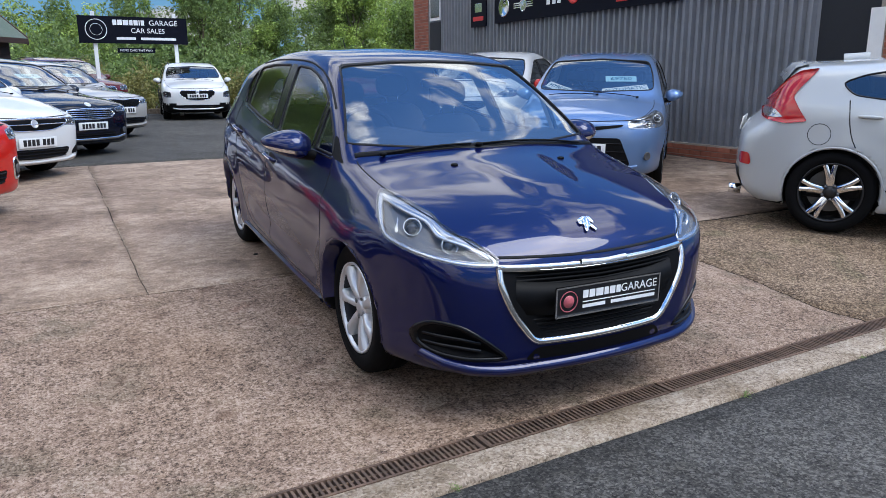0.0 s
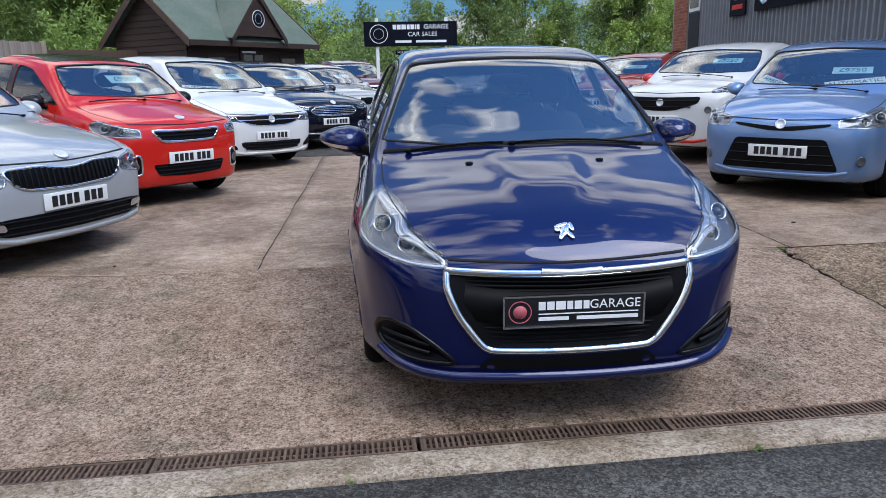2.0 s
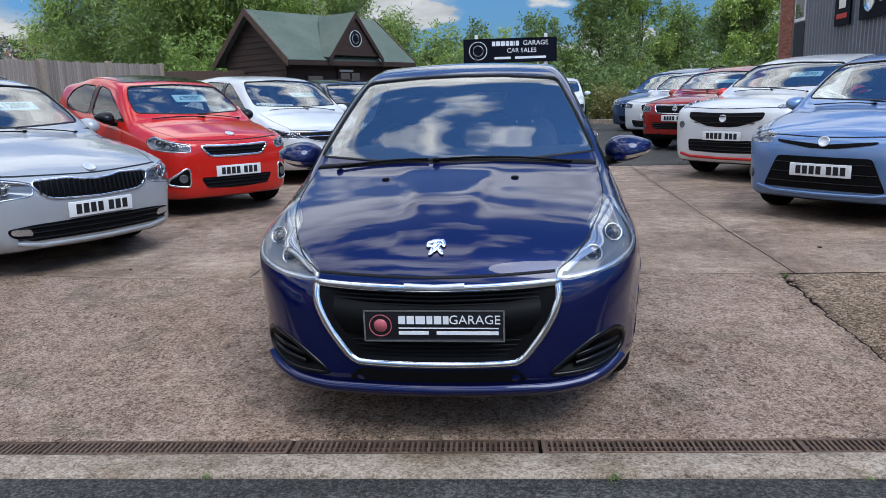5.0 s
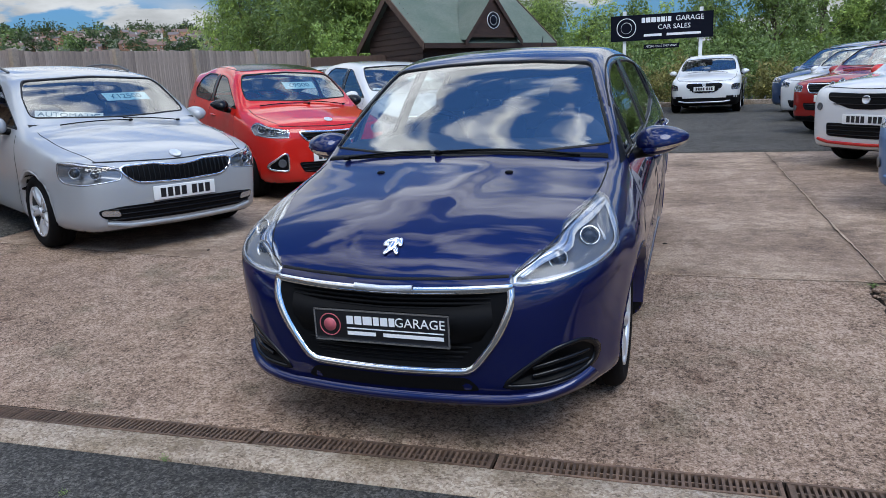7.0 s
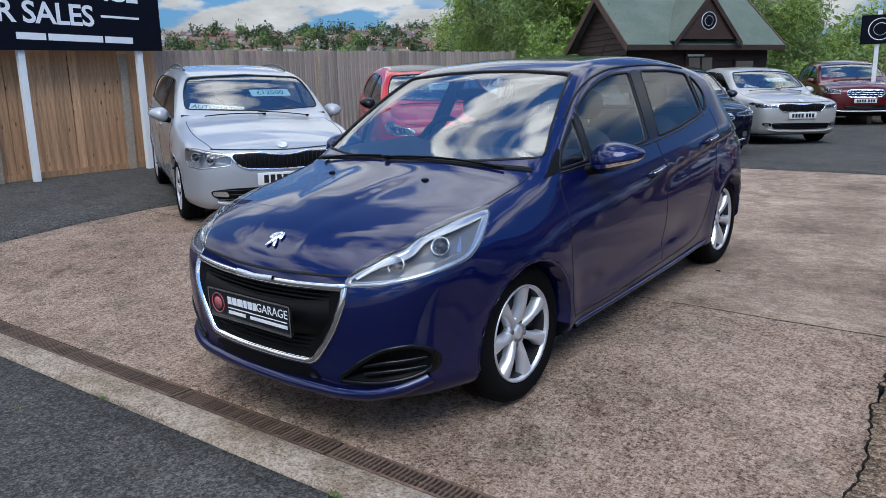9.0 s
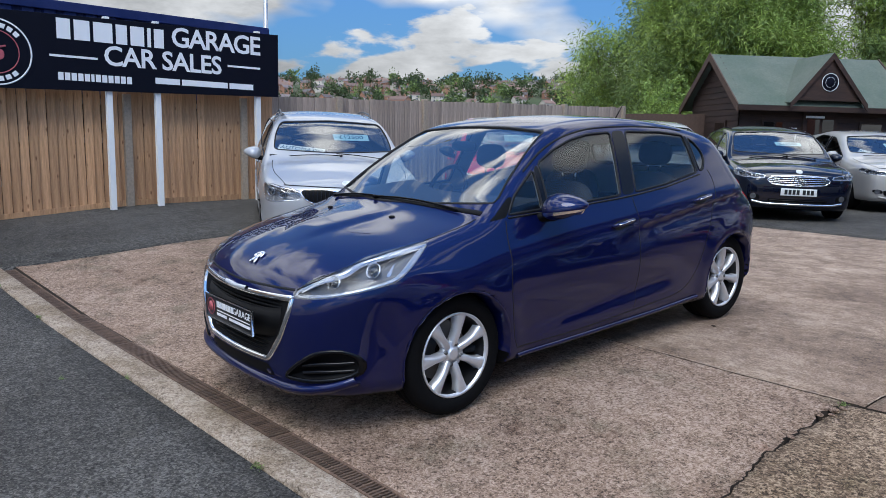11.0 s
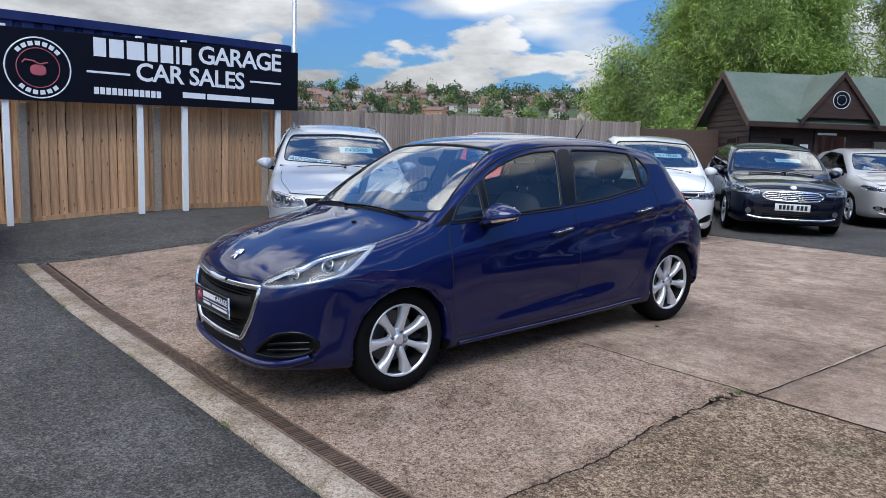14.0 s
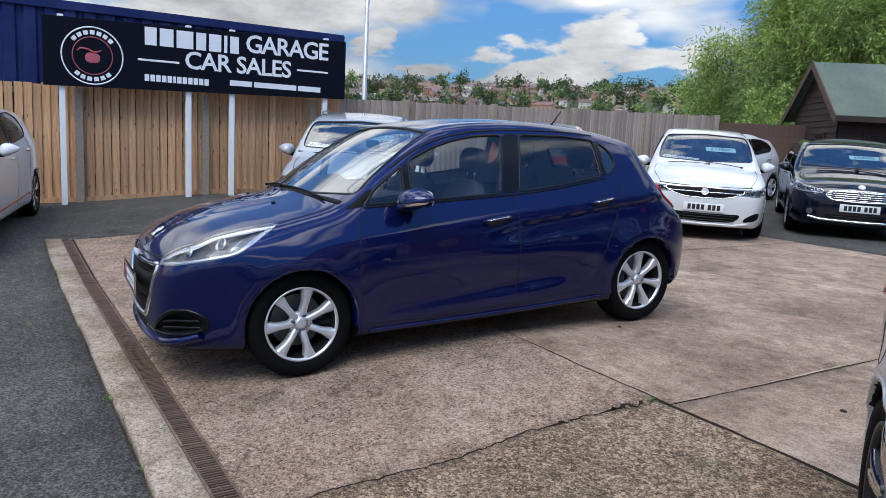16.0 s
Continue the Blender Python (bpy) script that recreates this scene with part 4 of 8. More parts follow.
def wiper(car, a, b, drop=0.012):
    """A wiper arm and blade lying on the foot of the windscreen, from a to b in (x, y) seen from above."""
    pts = []
    for t in np.linspace(0, 1, 9):
        h, n = car.cast("top", a[0] + (b[0] - a[0]) * t, a[1] + (b[1] - a[1]) * t)
        pts.append(h + n * 0.014)
    w = part("wiper", joined([tube(pts, 0.0055, 6), moved(superblob(0.018, 0.015, 0.010), *pts[0])]), M_PLASTIC, car.root)
    return w


def number_plate(car, z, view="front", x=0.0, dark=False, w=0.52, hgt=0.111, off=0.02):
    """A plate with plain bars where its characters are."""
    h, n = car.cast(view, x, z)
    n = Vector((n.x * 0.3, n.y, n.z * 0.25)).normalized()
    m = Matrix.Translation(h + n * off) @ n.to_track_quat("-Y", "Z").to_matrix().to_4x4()
    p = part("number_plate", box(-w / 2, w / 2, 0, 0.012, -hgt / 2, hgt / 2, 0.003), M_PLATEBLK if dark else M_PLATE, car.root, "" if dark else "white number plate", at=m)
    if not dark:
        x0 = -0.205
        bar_me = mesh_from("bar", *box_vf(0, 0.042, -0.003, 0.001, -0.036, 0.036), M_INKTXT, False)
        for i in range(7):
            xx = x0 + i * 0.058 + (0.03 if i > 3 else 0)
            part("bar", bar_me, None, p, at=pose(xx, 0, 0))
    return p


def stand(x, y, turn, d):
    """The pose of a car whose nose is at (x, y), turned on its wheels to the ground's slope."""
    a = radians(turn)
    f, r = Vector((math.sin(a), -math.cos(a))), Vector((math.cos(a), math.sin(a)))
    tr = d["W"] / 2 - 0.12
    g = {}
    for i, yc in enumerate(d["wheels"]):
        for q in (-1, 1):
            p = Vector((x, y)) - f * yc + r * q * tr
            g[i, q] = Vector((p.x, p.y, ground_z(p.x, p.y)))
    back = ((g[1, 1] + g[1, -1]) - (g[0, 1] + g[0, -1])).normalized()
    side = ((g[0, 1] + g[1, 1]) - (g[0, -1] + g[1, -1])).normalized()
    up = side.cross(back).normalized()
    side = back.cross(up)
    o = (g[0, 1] + g[0, -1]) / 2 - back * d["wheels"][0]
    m = Matrix((side, back, up)).transposed().to_4x4()
    return Matrix.Translation(o) @ m


def price_card(car, body, x, y, tilt=None, size=0.085, colour=None, strip=None):
    """Cards behind the windscreen with their print; strip: a long slanted paper strip with a word."""
    d = car.d
    h, n = car.cast("top", x, y)
    m = Matrix.Translation(h - n * 0.035) @ n.to_track_quat("Z", "Y").to_matrix().to_4x4()
    if tilt:
        m = m @ pose(0, 0, 0, 0, 0, tilt)
    k = len(body)
    w = size * 0.66 * k + 0.03
    c = part("price_card" if not strip else "word_strip", box(-w / 2, w / 2, -size * 0.62, size * 0.62, -0.002, 0.002), colour or M_CARD, car.root, at=m, smooth=False)
    t = text_mesh(body, size, M_CARDTXT, 0.001, 1.0)
    part("print", t, None, c, at=pose(0, 0, 0.0035))

# ---------------------------------------------------------------- ground
X0, X1, Y0, Y1 = -2.70, 8.42, 2.295, 11.05  # the concrete forecourt


def sheet(xs, ys, zf):
    V = [(x, skew(x, y), zf(x, y)) for y in ys for x in xs]
    n = len(xs)
    return V, [(j * n + i, j * n + i + 1, (j + 1) * n + i + 1, (j + 1) * n + i) for j in range(len(ys) - 1) for i in range(n - 1)]


def spread(a, b, step):
    return list(np.linspace(a, b, max(int(abs(b - a) / step), 1) + 1))


gx = [-1500, -500, -150, -60, -30] + spread(-20, X0 - 0.02, 0.8) + [X0 + 0.02] + spread(X0 + 0.1, X1 - 0.05, 0.5) + [X1 - 0.01, X1 + 0.01] + spread(9, 30, 3) + [60, 150, 500, 1500]
gy = [-1500, -500, -150, -60, -30, -15] + spread(-10, 1.8, 0.6) + [1.985, 2.015] + spread(2.2, Y1 - 0.03, 0.4) + [Y1 - 0.015, Y1 + 0.005] + spread(11.4, 30, 1.2) + [45, 60, 150, 500, 1500]


def asphalt_z(x, y):
    z = ground_z(x, y)
    if X0 <= x <= X1 and 2.0 <= y <= Y1 - 0.01:
        z -= 0.11
    return z


tagged(part("ground", sheet(gx, gy, asphalt_z), M_ASPHALT), "grey worn asphalt yard and lane", "ground", kind="structure")


def wob(i, t, amp):
    return amp * (noise.noise((t * 1.7, i * 7.3, 0.2)) + 0.5 * noise.noise((t * 6.5, i * 3.1, 4.0)) + 0.35 * noise.noise((t * 19, i * 5.7, 9.0)) + 0.28 * noise.noise((t * 47, i * 2.7, 3.0)))


def slab(xa, xb, ya, yb, material, label, na=0, nb=0, ma=0, mb=0, amps=(0, 0, 0, 0), gaps=(0.007, 0.007, 0.007, 0.007)):
    """A concrete bay with uneven, chipped edges: four edge lines, each with its own wander."""
    nx, ny = max(int((xb - xa) / 0.09), 4), max(int((yb - ya) / 0.018), 4) if yb < 5 else max(int((yb - ya) / 0.08), 4)
    V, F = [], []
    for j in range(ny + 1):
        v = j / ny
        for i in range(nx + 1):
            u = i / nx
            y_lo, y_hi = ya + wob(na, xa + (xb - xa) * u, amps[0]) + gaps[0], yb + wob(nb, xa + (xb - xa) * u, amps[1]) - gaps[1]
            y = y_lo + (y_hi - y_lo) * v
            worn = 1 + 3.5 * math.exp(-((y - 4.28) / 0.13) ** 2) + 1.5 * math.exp(-((y - 3.85) / 0.08) ** 2)
            x_lo, x_hi = xa + wob(ma, y, amps[2]) + gaps[2] * (worn if ma == 5 else 1) * (1 + 0.8 * noise.noise((y * 9, 3, ma))), xb + wob(mb, y, amps[3]) - gaps[3] * (worn if mb == 5 else 1) * (1 + 0.8 * noise.noise((y * 11, 8, mb)))
            x = x_lo + (x_hi - x_lo) * u
            edge = i in (0, nx) or j in (0, ny)
            V.append((x, skew(x, y), ground_z(x, y) - (0.006 if edge else 0)))
    n = nx + 1
    F = [(j * n + i, j * n + i + 1, (j + 1) * n + i + 1, (j + 1) * n + i) for j in range(ny) for i in range(nx)]
    rim = [i for i in range(n)] + [(j + 1) * n - 1 for j in range(1, ny + 1)] + [ny * n + i for i in range(nx - 1, -1, -1)] + [j * n for j in range(ny - 1, 0, -1)]
    o = len(V)
    V += [(V[i][0], V[i][1], V[i][2] - 0.10) for i in rim]
    m = len(rim)
    F += [(rim[i], o + i, o + (i + 1) % m, rim[(i + 1) % m]) for i in range(m)]
    me = mesh_from("pavement_slab", V, F, [material, M_DIRT])
    me.polygons.foreach_set("material_index", [0] * (len(F) - m) + [1] * m)
    return tagged(part("pavement_slab", me), label, "paving", "concrete bays", "structure")


JX, KX, JY = 0.40, 4.04, 4.47
slab(X0, KX, Y0, JY, M_CONC, "pinkish grey brushed concrete bay with a ragged edge", 1, 2, 3, 5, (0, 0.012, 0.02, 0.045), (0.004, 0.003, 0.006, 0.005))
slab(KX, X1, Y0, JY, M_CONC2, "brown weathered concrete bay, cracked along its edge", 1, 6, 5, 7, (0, 0.030, 0.045, 0), (0.004, 0.022, 0.005, 0.006))
slab(X0, JX, JY, Y1, M_CONC3, "smooth stained concrete bay", 2, 8, 3, 4, (0.012, 0.02, 0.02, 0.01), (0.003, 0.006, 0.006, 0.004))
slab(JX, KX + 0.1, JY, Y1, M_CONC3, "smooth stained concrete bay", 2, 8, 4, 9, (0.012, 0.02, 0.01, 0.012), (0.003, 0.006, 0.004, 0.004))
slab(KX + 0.1, X1, JY, Y1, M_CONC3, "smooth stained concrete bay", 6, 8, 9, 7, (0.022, 0.02, 0.012, 0), (0.004, 0.006, 0.004, 0.006))
M_JOINT = stony("joint_filler", ((0.13, 0.09, 0.06), (0.34, 0.255, 0.185), (0.52, 0.42, 0.33)), ((60, 0.9), (9, 0.8)), None)


def joint(xa, ya, xb, yb, width, i, amp):
    """Worn sandy filler standing a little proud in a joint between two bays, broken here and there."""
    n = max(int(math.hypot(xb - xa, yb - ya) / 0.03), 6)
    V, F = [], []
    along_x = abs(xb - xa) > abs(yb - ya)
    for k in range(n + 1):
        t = k / n
        x, y = xa + (xb - xa) * t, ya + (yb - ya) * t
        e = wob(i, x if along_x else y, amp)
        w = width * max(0.05, 0.55 + 1.1 * noise.noise((t * n * 0.05, i, 3.3)) + 0.5 * noise.noise((t * n * 0.31, i, 1.3)))
        for q in (-0.5, 0.5):
            px_, py_ = (x, y + e + q * w) if along_x else (x + e + q * w, y)
            V.append((px_, skew(px_, py_), ground_z(px_, py_) + 0.0015))
    F = [(2 * k, 2 * k + 1, 2 * k + 3, 2 * k + 2) for k in range(n)]
    return tagged(part("joint_filler", (V, F), M_JOINT), "pale sandy filler worn in the concrete joint", "joint", "concrete joints", "structure")


joint(X0 + 0.1, JY, KX, JY, 0.011, 2, 0.012)
joint(JX, JY + 0.02, JX, Y1 - 0.1, 0.010, 4, 0.01)
joint(KX + 0.1, JY + 0.03, KX + 0.1, Y1 - 0.1, 0.018, 9, 0.012)
# broken pieces in the crack, small stones and weeds
rc = random.Random(21)


def chip(x, y, r_, flat, material, name, label, category):
    V, F = superblob(r_, r_ * rc.uniform(0.6, 0.9), r_ * flat, 2.4, 9, 5)
    V = [(a * rc.uniform(0.82, 1.15), b * rc.uniform(0.82, 1.15), c * rc.uniform(0.9, 1.1)) for a, b, c in V]
    return tagged(part(name, (V, F), material, at=pose(x, skew(x, y), ground_z(x, y) + r_ * flat * 0.4, 0, 0, rc.uniform(0, 360)), smooth=False), label, category, "loose bits on the forecourt")


for a, b, r_ in ((KX + 0.015, 4.30, 0.034), (KX - 0.012, 4.20, 0.022), (KX + 0.03, 4.24, 0.016), (KX, 3.86, 0.018), (KX + 0.04, 4.36, 0.020)):
    chip(a, b, r_, 0.35, M_CONC, "concrete_fragment", "broken flat piece of pinkish concrete in the crack", "rubble")
for a, b, r_ in ((1.2, 5.1, 0.022), (2.9, 5.3, 0.018), (-1.3, 3.4, 0.012), (3.2, 3.3, 0.010), (5.2, 3.6, 0.012), (0.2, 2.6, 0.010), (4.6, 5.2, 0.020), (-0.6, 4.7, 0.016)):
    chip(a, b, r_, 0.3, rc.choice((M_DIRT, M_KERB)), "small_stone", "small dark stone lying on the concrete", "stone")


def weed(x, y, size, seed):
    rnd = np.random.default_rng(seed)
    V, F = leaf_cloud(90, [(0, 0, size * 0.25, size, size * 0.7, size * 0.5)], size * 0.35, rnd, 0.3)
    return tagged(part("weed_tuft", mesh_from("weed_tuft", V, F, M_LEAF2, False), at=pose(x, skew(x, y), ground_z(x, y))), "small green weed tuft growing at the kerb's edge", "weed", "weeds")


WEEDS = [(2.62, 1.99, 0.022), (-1.9, 2.0, 0.018), (1.1, 1.985, 0.014), (4.3, 1.99, 0.016), (-0.7, 1.99, 0.020), (0.9, 1.70, 0.012), (3.5, 1.985, 0.013), (KX + 0.01, 4.42, 0.020)]
# strip outside the drain
V, F = sheet(spread(X0, X1, 0.12), [2.0, 2.02, 2.09, 2.17, 2.18], lambda x, y: ground_z(x, y) + (0.004 if 2.01 < y < 2.175 else -0.004))
n = len(spread(X0, X1, 0.12))
V = [(x, y + (wob(11, x, 0.022) if i < n else 0), z) for i, (x, y, z) in enumerate(V)]
o = len(V)
V += [(x, y, z - 0.09) for x, y, z in V[:n]]
F += [(i + 1, i, o + i, o + i + 1) for i in range(n - 1)]
tagged(part("kerb_strip", (V, F), M_KERB), "worn concrete edging strip beside the drain", "kerb", kind="structure")
tagged(part("drain_channel", sheet(spread(X0, X1, 0.5), [2.175, 2.176, 2.30, 2.301], lambda x, y: ground_z(x, y) - (0.055 if 2.1755 < y < 2.3005 else 0.012)), M_DIRT), "dark dirty drain channel under the grating", "drain", kind="structure")
# gratings: cast frames with cross bars
gb = []
gl_ = 0.985
for i in range(44):
    gb.append(0.012 + i * (gl_ - 0.03) / 43)
grate_bar = mesh_from("bar", *box_vf(0, 0.0105, 0.010, 0.102, -0.022, 0.0), M_RUST, False)
grate_frame = mesh_from("frame", *joined([box_vf(0, gl_, 0, 0.012, -0.026, 0.003), box_vf(0, gl_, 0.100, 0.112, -0.026, 0.003), box_vf(0, 0.012, 0.012, 0.100, -0.024, 0.001), box_vf(gl_ - 0.012, gl_, 0.012, 0.100, -0.024, 0.001), box_vf(0.0, gl_, 0.050, 0.058, -0.024, -0.004)]), M_RUST, False)
for i in range(11):
    x = X0 + 0.06 + i
    g = thing("drain_grate", pose(x, skew(x, 2.180), ground_z(x + 0.5, 2.2) - 0.002, 0, math.degrees(math.atan2(ground_z(x, 2.2) - ground_z(x + 1, 2.2), 1)), 1.9), "rusty cast-iron slotted drain grate", "drain grate", "gratings")
    part("frame", grate_frame, None, g)
    for a in gb:
        part("bar", grate_bar, None, g, at=pose(a, 0, 0))

# ---------------------------------------------------------------- fence, sign and container
FX = -5.92


def fence_top(y):
    return float(np.interp(y, [-6, 1.0, 6.9, 11.2, 16.7], [1.86, 1.93, 2.07, 2.20, 2.35]))


fence = thing("fence", pose(FX, 6, 0.3), "closeboard timber fence with timber posts", "fence", kind="structure")
board = mesh_from("board", [(a, b, c) for c in (0, 1) for a, b in ((-0.004, -0.066), (0.006, -0.066), (0.024, 0.066), (0.004, 0.066))], [(3, 2, 1, 0), (4, 5, 6, 7), (0, 1, 5, 4), (1, 2, 6, 5), (2, 3, 7, 6), (3, 0, 4, 7)], M_WOOD, False)
board2 = board.copy()
board2.materials.clear()
board2.materials.append(M_WOOD2)
y = -6.0
rb = random.Random(4)
while y < 16.75:
    gz = ground_z(FX, y) + 0.065
    o = new("board", board if y < 6.7 else board2)
    o.parent = fence
    top = fence_top(y) + rb.uniform(-0.012, 0.012)
    o.matrix_basis = Matrix.Translation((0.03 + rb.uniform(-0.002, 0.002), y - 6, gz - 0.3)) @ Matrix.Diagonal((1, 0.835 + rb.uniform(-0.03, 0.03), top - gz, 1)) @ Matrix.Rotation(rb.uniform(-0.004, 0.004), 4, "X")
    y += 0.118
post_ys = [-4.2, -1.9, 0.45, 2.46, 4.32, 6.15, 8.0, 10.0, 12.1, 14.3, 16.65, 18.6]
for py, p2 in zip(post_ys[:-1], post_ys[1:]):
    gz = ground_z(FX, py)
    part("post", box(0.005, 0.115, py - 6.055, py - 5.945, gz - 0.35, fence_top(py) - 0.3 + (0.03 if py > 6.5 else -0.05), 0.012), M_CPOST, fence, "beige-brown timber fence post", smooth=False)
    z1 = ground_z(FX, p2)
    gv = [(x_, y_ - 6, z_ - 0.3) for x_ in (0.0, 0.055) for y_, zz in ((py + 0.04, gz), (p2 - 0.04, z1)) for z_ in (zz - 0.09, zz + 0.085)]
    part("gravel_board", (gv, [(4, 6, 7, 5), (1, 5, 7, 3), (0, 1, 3, 2), (0, 4, 5, 1), (2, 3, 7, 6)]), M_WOOD, fence, smooth=False)
for zz in (0.35, 0.95, 1.5):
    part("rail", box(-0.03, 0.022, -12, 10.7, zz, zz + 0.08, 0.004), M_WOOD2, fence, smooth=False)
    # sheet added behind the boards, its dark colour standing in for gap shade
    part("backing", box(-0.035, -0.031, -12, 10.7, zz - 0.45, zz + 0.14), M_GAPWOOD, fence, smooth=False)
# low return fence to the cabin
fr = thing("panel_fence", pose(-5.85, 16.75, 0.3), "dark brown timber panel fence beside the cabin", "fence", kind="structure")
a_, b_ = Vector((-5.85, 16.8)), Vector((-3.6, 18.5))
dv = (b_ - a_)
turn_ = math.degrees(math.atan2(dv.y, dv.x))
for i in range(24):
    p = dv * (i / 24)
    o = part("board", box(0, 0.118, -0.008, 0.008, -0.05, 1.90 + rb.uniform(-0.01, 0.01), 0.002), M_TRIMWOOD, fr, smooth=False, at=pose(p.x, p.y, 0, 0, 0, turn_))

SY0, SY1 = 1.99, 6.63
slope = 0.12 / (SY1 - SY0)


def sz(y, z):
    """A height on the sign, which climbs with the yard."""
    return z + slope * (y - SY0)


sg = thing("signboard", pose(-5.55, SY0, 1.92), "large navy-black garage signboard on white posts", "sign")
bm = box(-0.03, 0, 0, SY1 - SY0, 0, 0.98, 0.004)
for v in bm.verts:
    v.co.z += slope * v.co.y
part("board", bm, M_SIGN, sg, smooth=False)
for py in (2.23, 4.01, 4.69, 6.29):
    part("post", box(-0.115, -0.033, py - SY0 - 0.04, py - SY0 + 0.04, ground_z(-5.6, py) - 1.95, sz(py, 1.015), 0.006), M_WHITE, sg, "white timber post", smooth=False)
UP = pose(0.004, 0, 0, 90, 0, 90)
shear_m = Matrix.Identity(4)
shear_m[2][1] = slope


def on_sign(me_or_vf, y, z, name, material=None, smooth=False):
    o = part(name, me_or_vf, material, sg, smooth=smooth)
    o.matrix_basis = Matrix.Translation((0.003, y - SY0, sz(y, z) - 1.92)) @ pose(0, 0, 0, 90, 0, 90)
    return o


def letter_bars(widths, hgt, gap):
    x, out = 0, []
    for w in widths:
        out.append(box_vf(x, x + w, -hgt / 2, hgt / 2, -0.001, 0.002))
        x += w + gap
    return [([(v[0] - (x - gap) / 2, v[1], v[2]) for v in p[0]], p[1]) for p in out]


def sign_bars(widths, hgt, gap, y, z, name="bar"):
    for q in letter_bars(widths, hgt, gap):
        on_sign(q, y, z, name, M_LETTER)


on_sign(text_mesh("GARAGE", 0.390, M_LETTER, 0.001, 0.90, bold=0.007), 5.60, 2.70, "word")
on_sign(text_mesh("CAR SALES", 0.372, M_LETTER, 0.001, 0.95, bold=0.007), 4.80, 2.37, "word")
sign_bars([0.17, 0.20, 0.25, 0.15, 0.19, 0.05, 0.14], 0.265, 0.045, 4.07, 2.705)
sign_bars([0.60], 0.030, 0, 3.56, 2.36, "rule")
sign_bars([0.55], 0.030, 0, 6.03, 2.36, "rule")
sign_bars([0.065] * 5 + [0.04] + [0.065] * 6, 0.10, 0.018, 3.83, 2.09)
sign_bars([0.36, 0.72, 0.40], 0.085, 0.03, 5.41, 2.075)
ring = lathe([(0.42, 0), (0.42, 0.003), (0.400, 0.003), (0.400, 0)], 64, "z")
on_sign(ring, 2.64, 2.37, "roundel_ring", M_LETTER, True)
on_sign(joined([lathe([(0.275, 0), (0.275, 0.003), (0.262, 0.003), (0.262, 0)], 48, "z"), ([(v[0] * 0.1, v[1] * 0.075 - 0.03, v[2] * 0.004) for v in superblob(1, 1, 1)[0]], superblob(1, 1, 1)[1]),
                tube([(-0.20, 0.06, 0.002), (-0.16, 0.10, 0.002), (-0.06, 0.09, 0.002), (0.02, 0.05, 0.002), (0.12, 0.08, 0.002)], 0.012, 6)]), 2.64, 2.37, "roundel_picture", M_PINK, True)
arc = []
for a0, n_, lo in ((math.pi * 0.5, 7, 1), (-math.pi * 0.5, 6, -1)):
    for i in range(n_):
        a = a0 + (i - (n_ - 1) / 2) * 0.27
        c, s_ = math.cos(a), math.sin(a)
        q = [(0.305, -0.030), (0.365, -0.034), (0.365, 0.034), (0.305, 0.030)]
        arc.append(([(r_ * c - t_ * s_, r_ * s_ + t_ * c, 0.002) for r_, t_ in q], [(0, 1, 2, 3)]))
for q in arc:
    on_sign(q, 2.64, 2.37, "bar", M_LETTER)

# container behind the fence
ct = thing("shipping_container", pose(-6.55, 7.0, 0.55), "dark blue corrugated shipping container behind the fence", "container")
V, F = [], []
zs_ = (0.0, 2.62)
prof = []
yy = 0.0
while yy > -12.2:
    prof += [(0, yy), (0, yy - 0.07), (-0.036, yy - 0.10), (-0.036, yy - 0.17), (0, yy - 0.20)]
    yy -= 0.28
for x_, y_ in prof:
    V += [(x_ - 0.03, y_ - 0.1, z_) for z_ in zs_]
F = [(2 * i, 2 * i + 1, 2 * i + 3, 2 * i + 2) for i in range(len(prof) - 1)]
part("side_panel", (V, F), M_NAVY, ct, smooth=False)
part("top_rail", box(-0.10, 0.0, -12.2, 0, 2.58, 2.72, 0.01), M_NAVY, ct, smooth=False)
part("corner_post", box(-0.16, 0.005, -0.14, 0.01, -0.2, 2.70, 0.01), M_NAVY, ct, smooth=False)
part("end_panel", box(-2.43, -0.16, -0.12, -0.02, -0.2, 2.66, 0.01), M_NAVY, ct, smooth=False)
part("roof_panel", box(-2.43, -0.06, -12.2, -0.06, 2.60, 2.66, 0.01), M_NAVY, ct, smooth=False)

# lamp column beyond the fence
lc = thing("lamp_column", pose(-12.1, 9.9, 0.4), "tall grey steel street lamp column", "street lamp")
part("column", tube([(0, 0, -0.5), (0, 0, 1.2), (0, 0, 1.25), (0, 0, 9.5)], [0.09, 0.09, 0.065, 0.05], 14), M_GALV, lc)
part("arm", tube([(0, 0, 9.4), (0.4, 0, 9.7), (1.1, 0, 9.8)], 0.035, 10), M_GALV, lc)
part("lantern", moved(superblob(0.32, 0.13, 0.07), 1.35, 0, 9.8), M_GALV, lc)

# ---------------------------------------------------------------- cabin
CU, CVv = Vector((0.583, 0.812)), Vector((-0.812, 0.583))
cab = thing("sales_cabin", pose(-2.8, 16.62, 0.33, 0, 0, 54.3), "dark stained timber sales cabin with a green felt roof", "cabin")
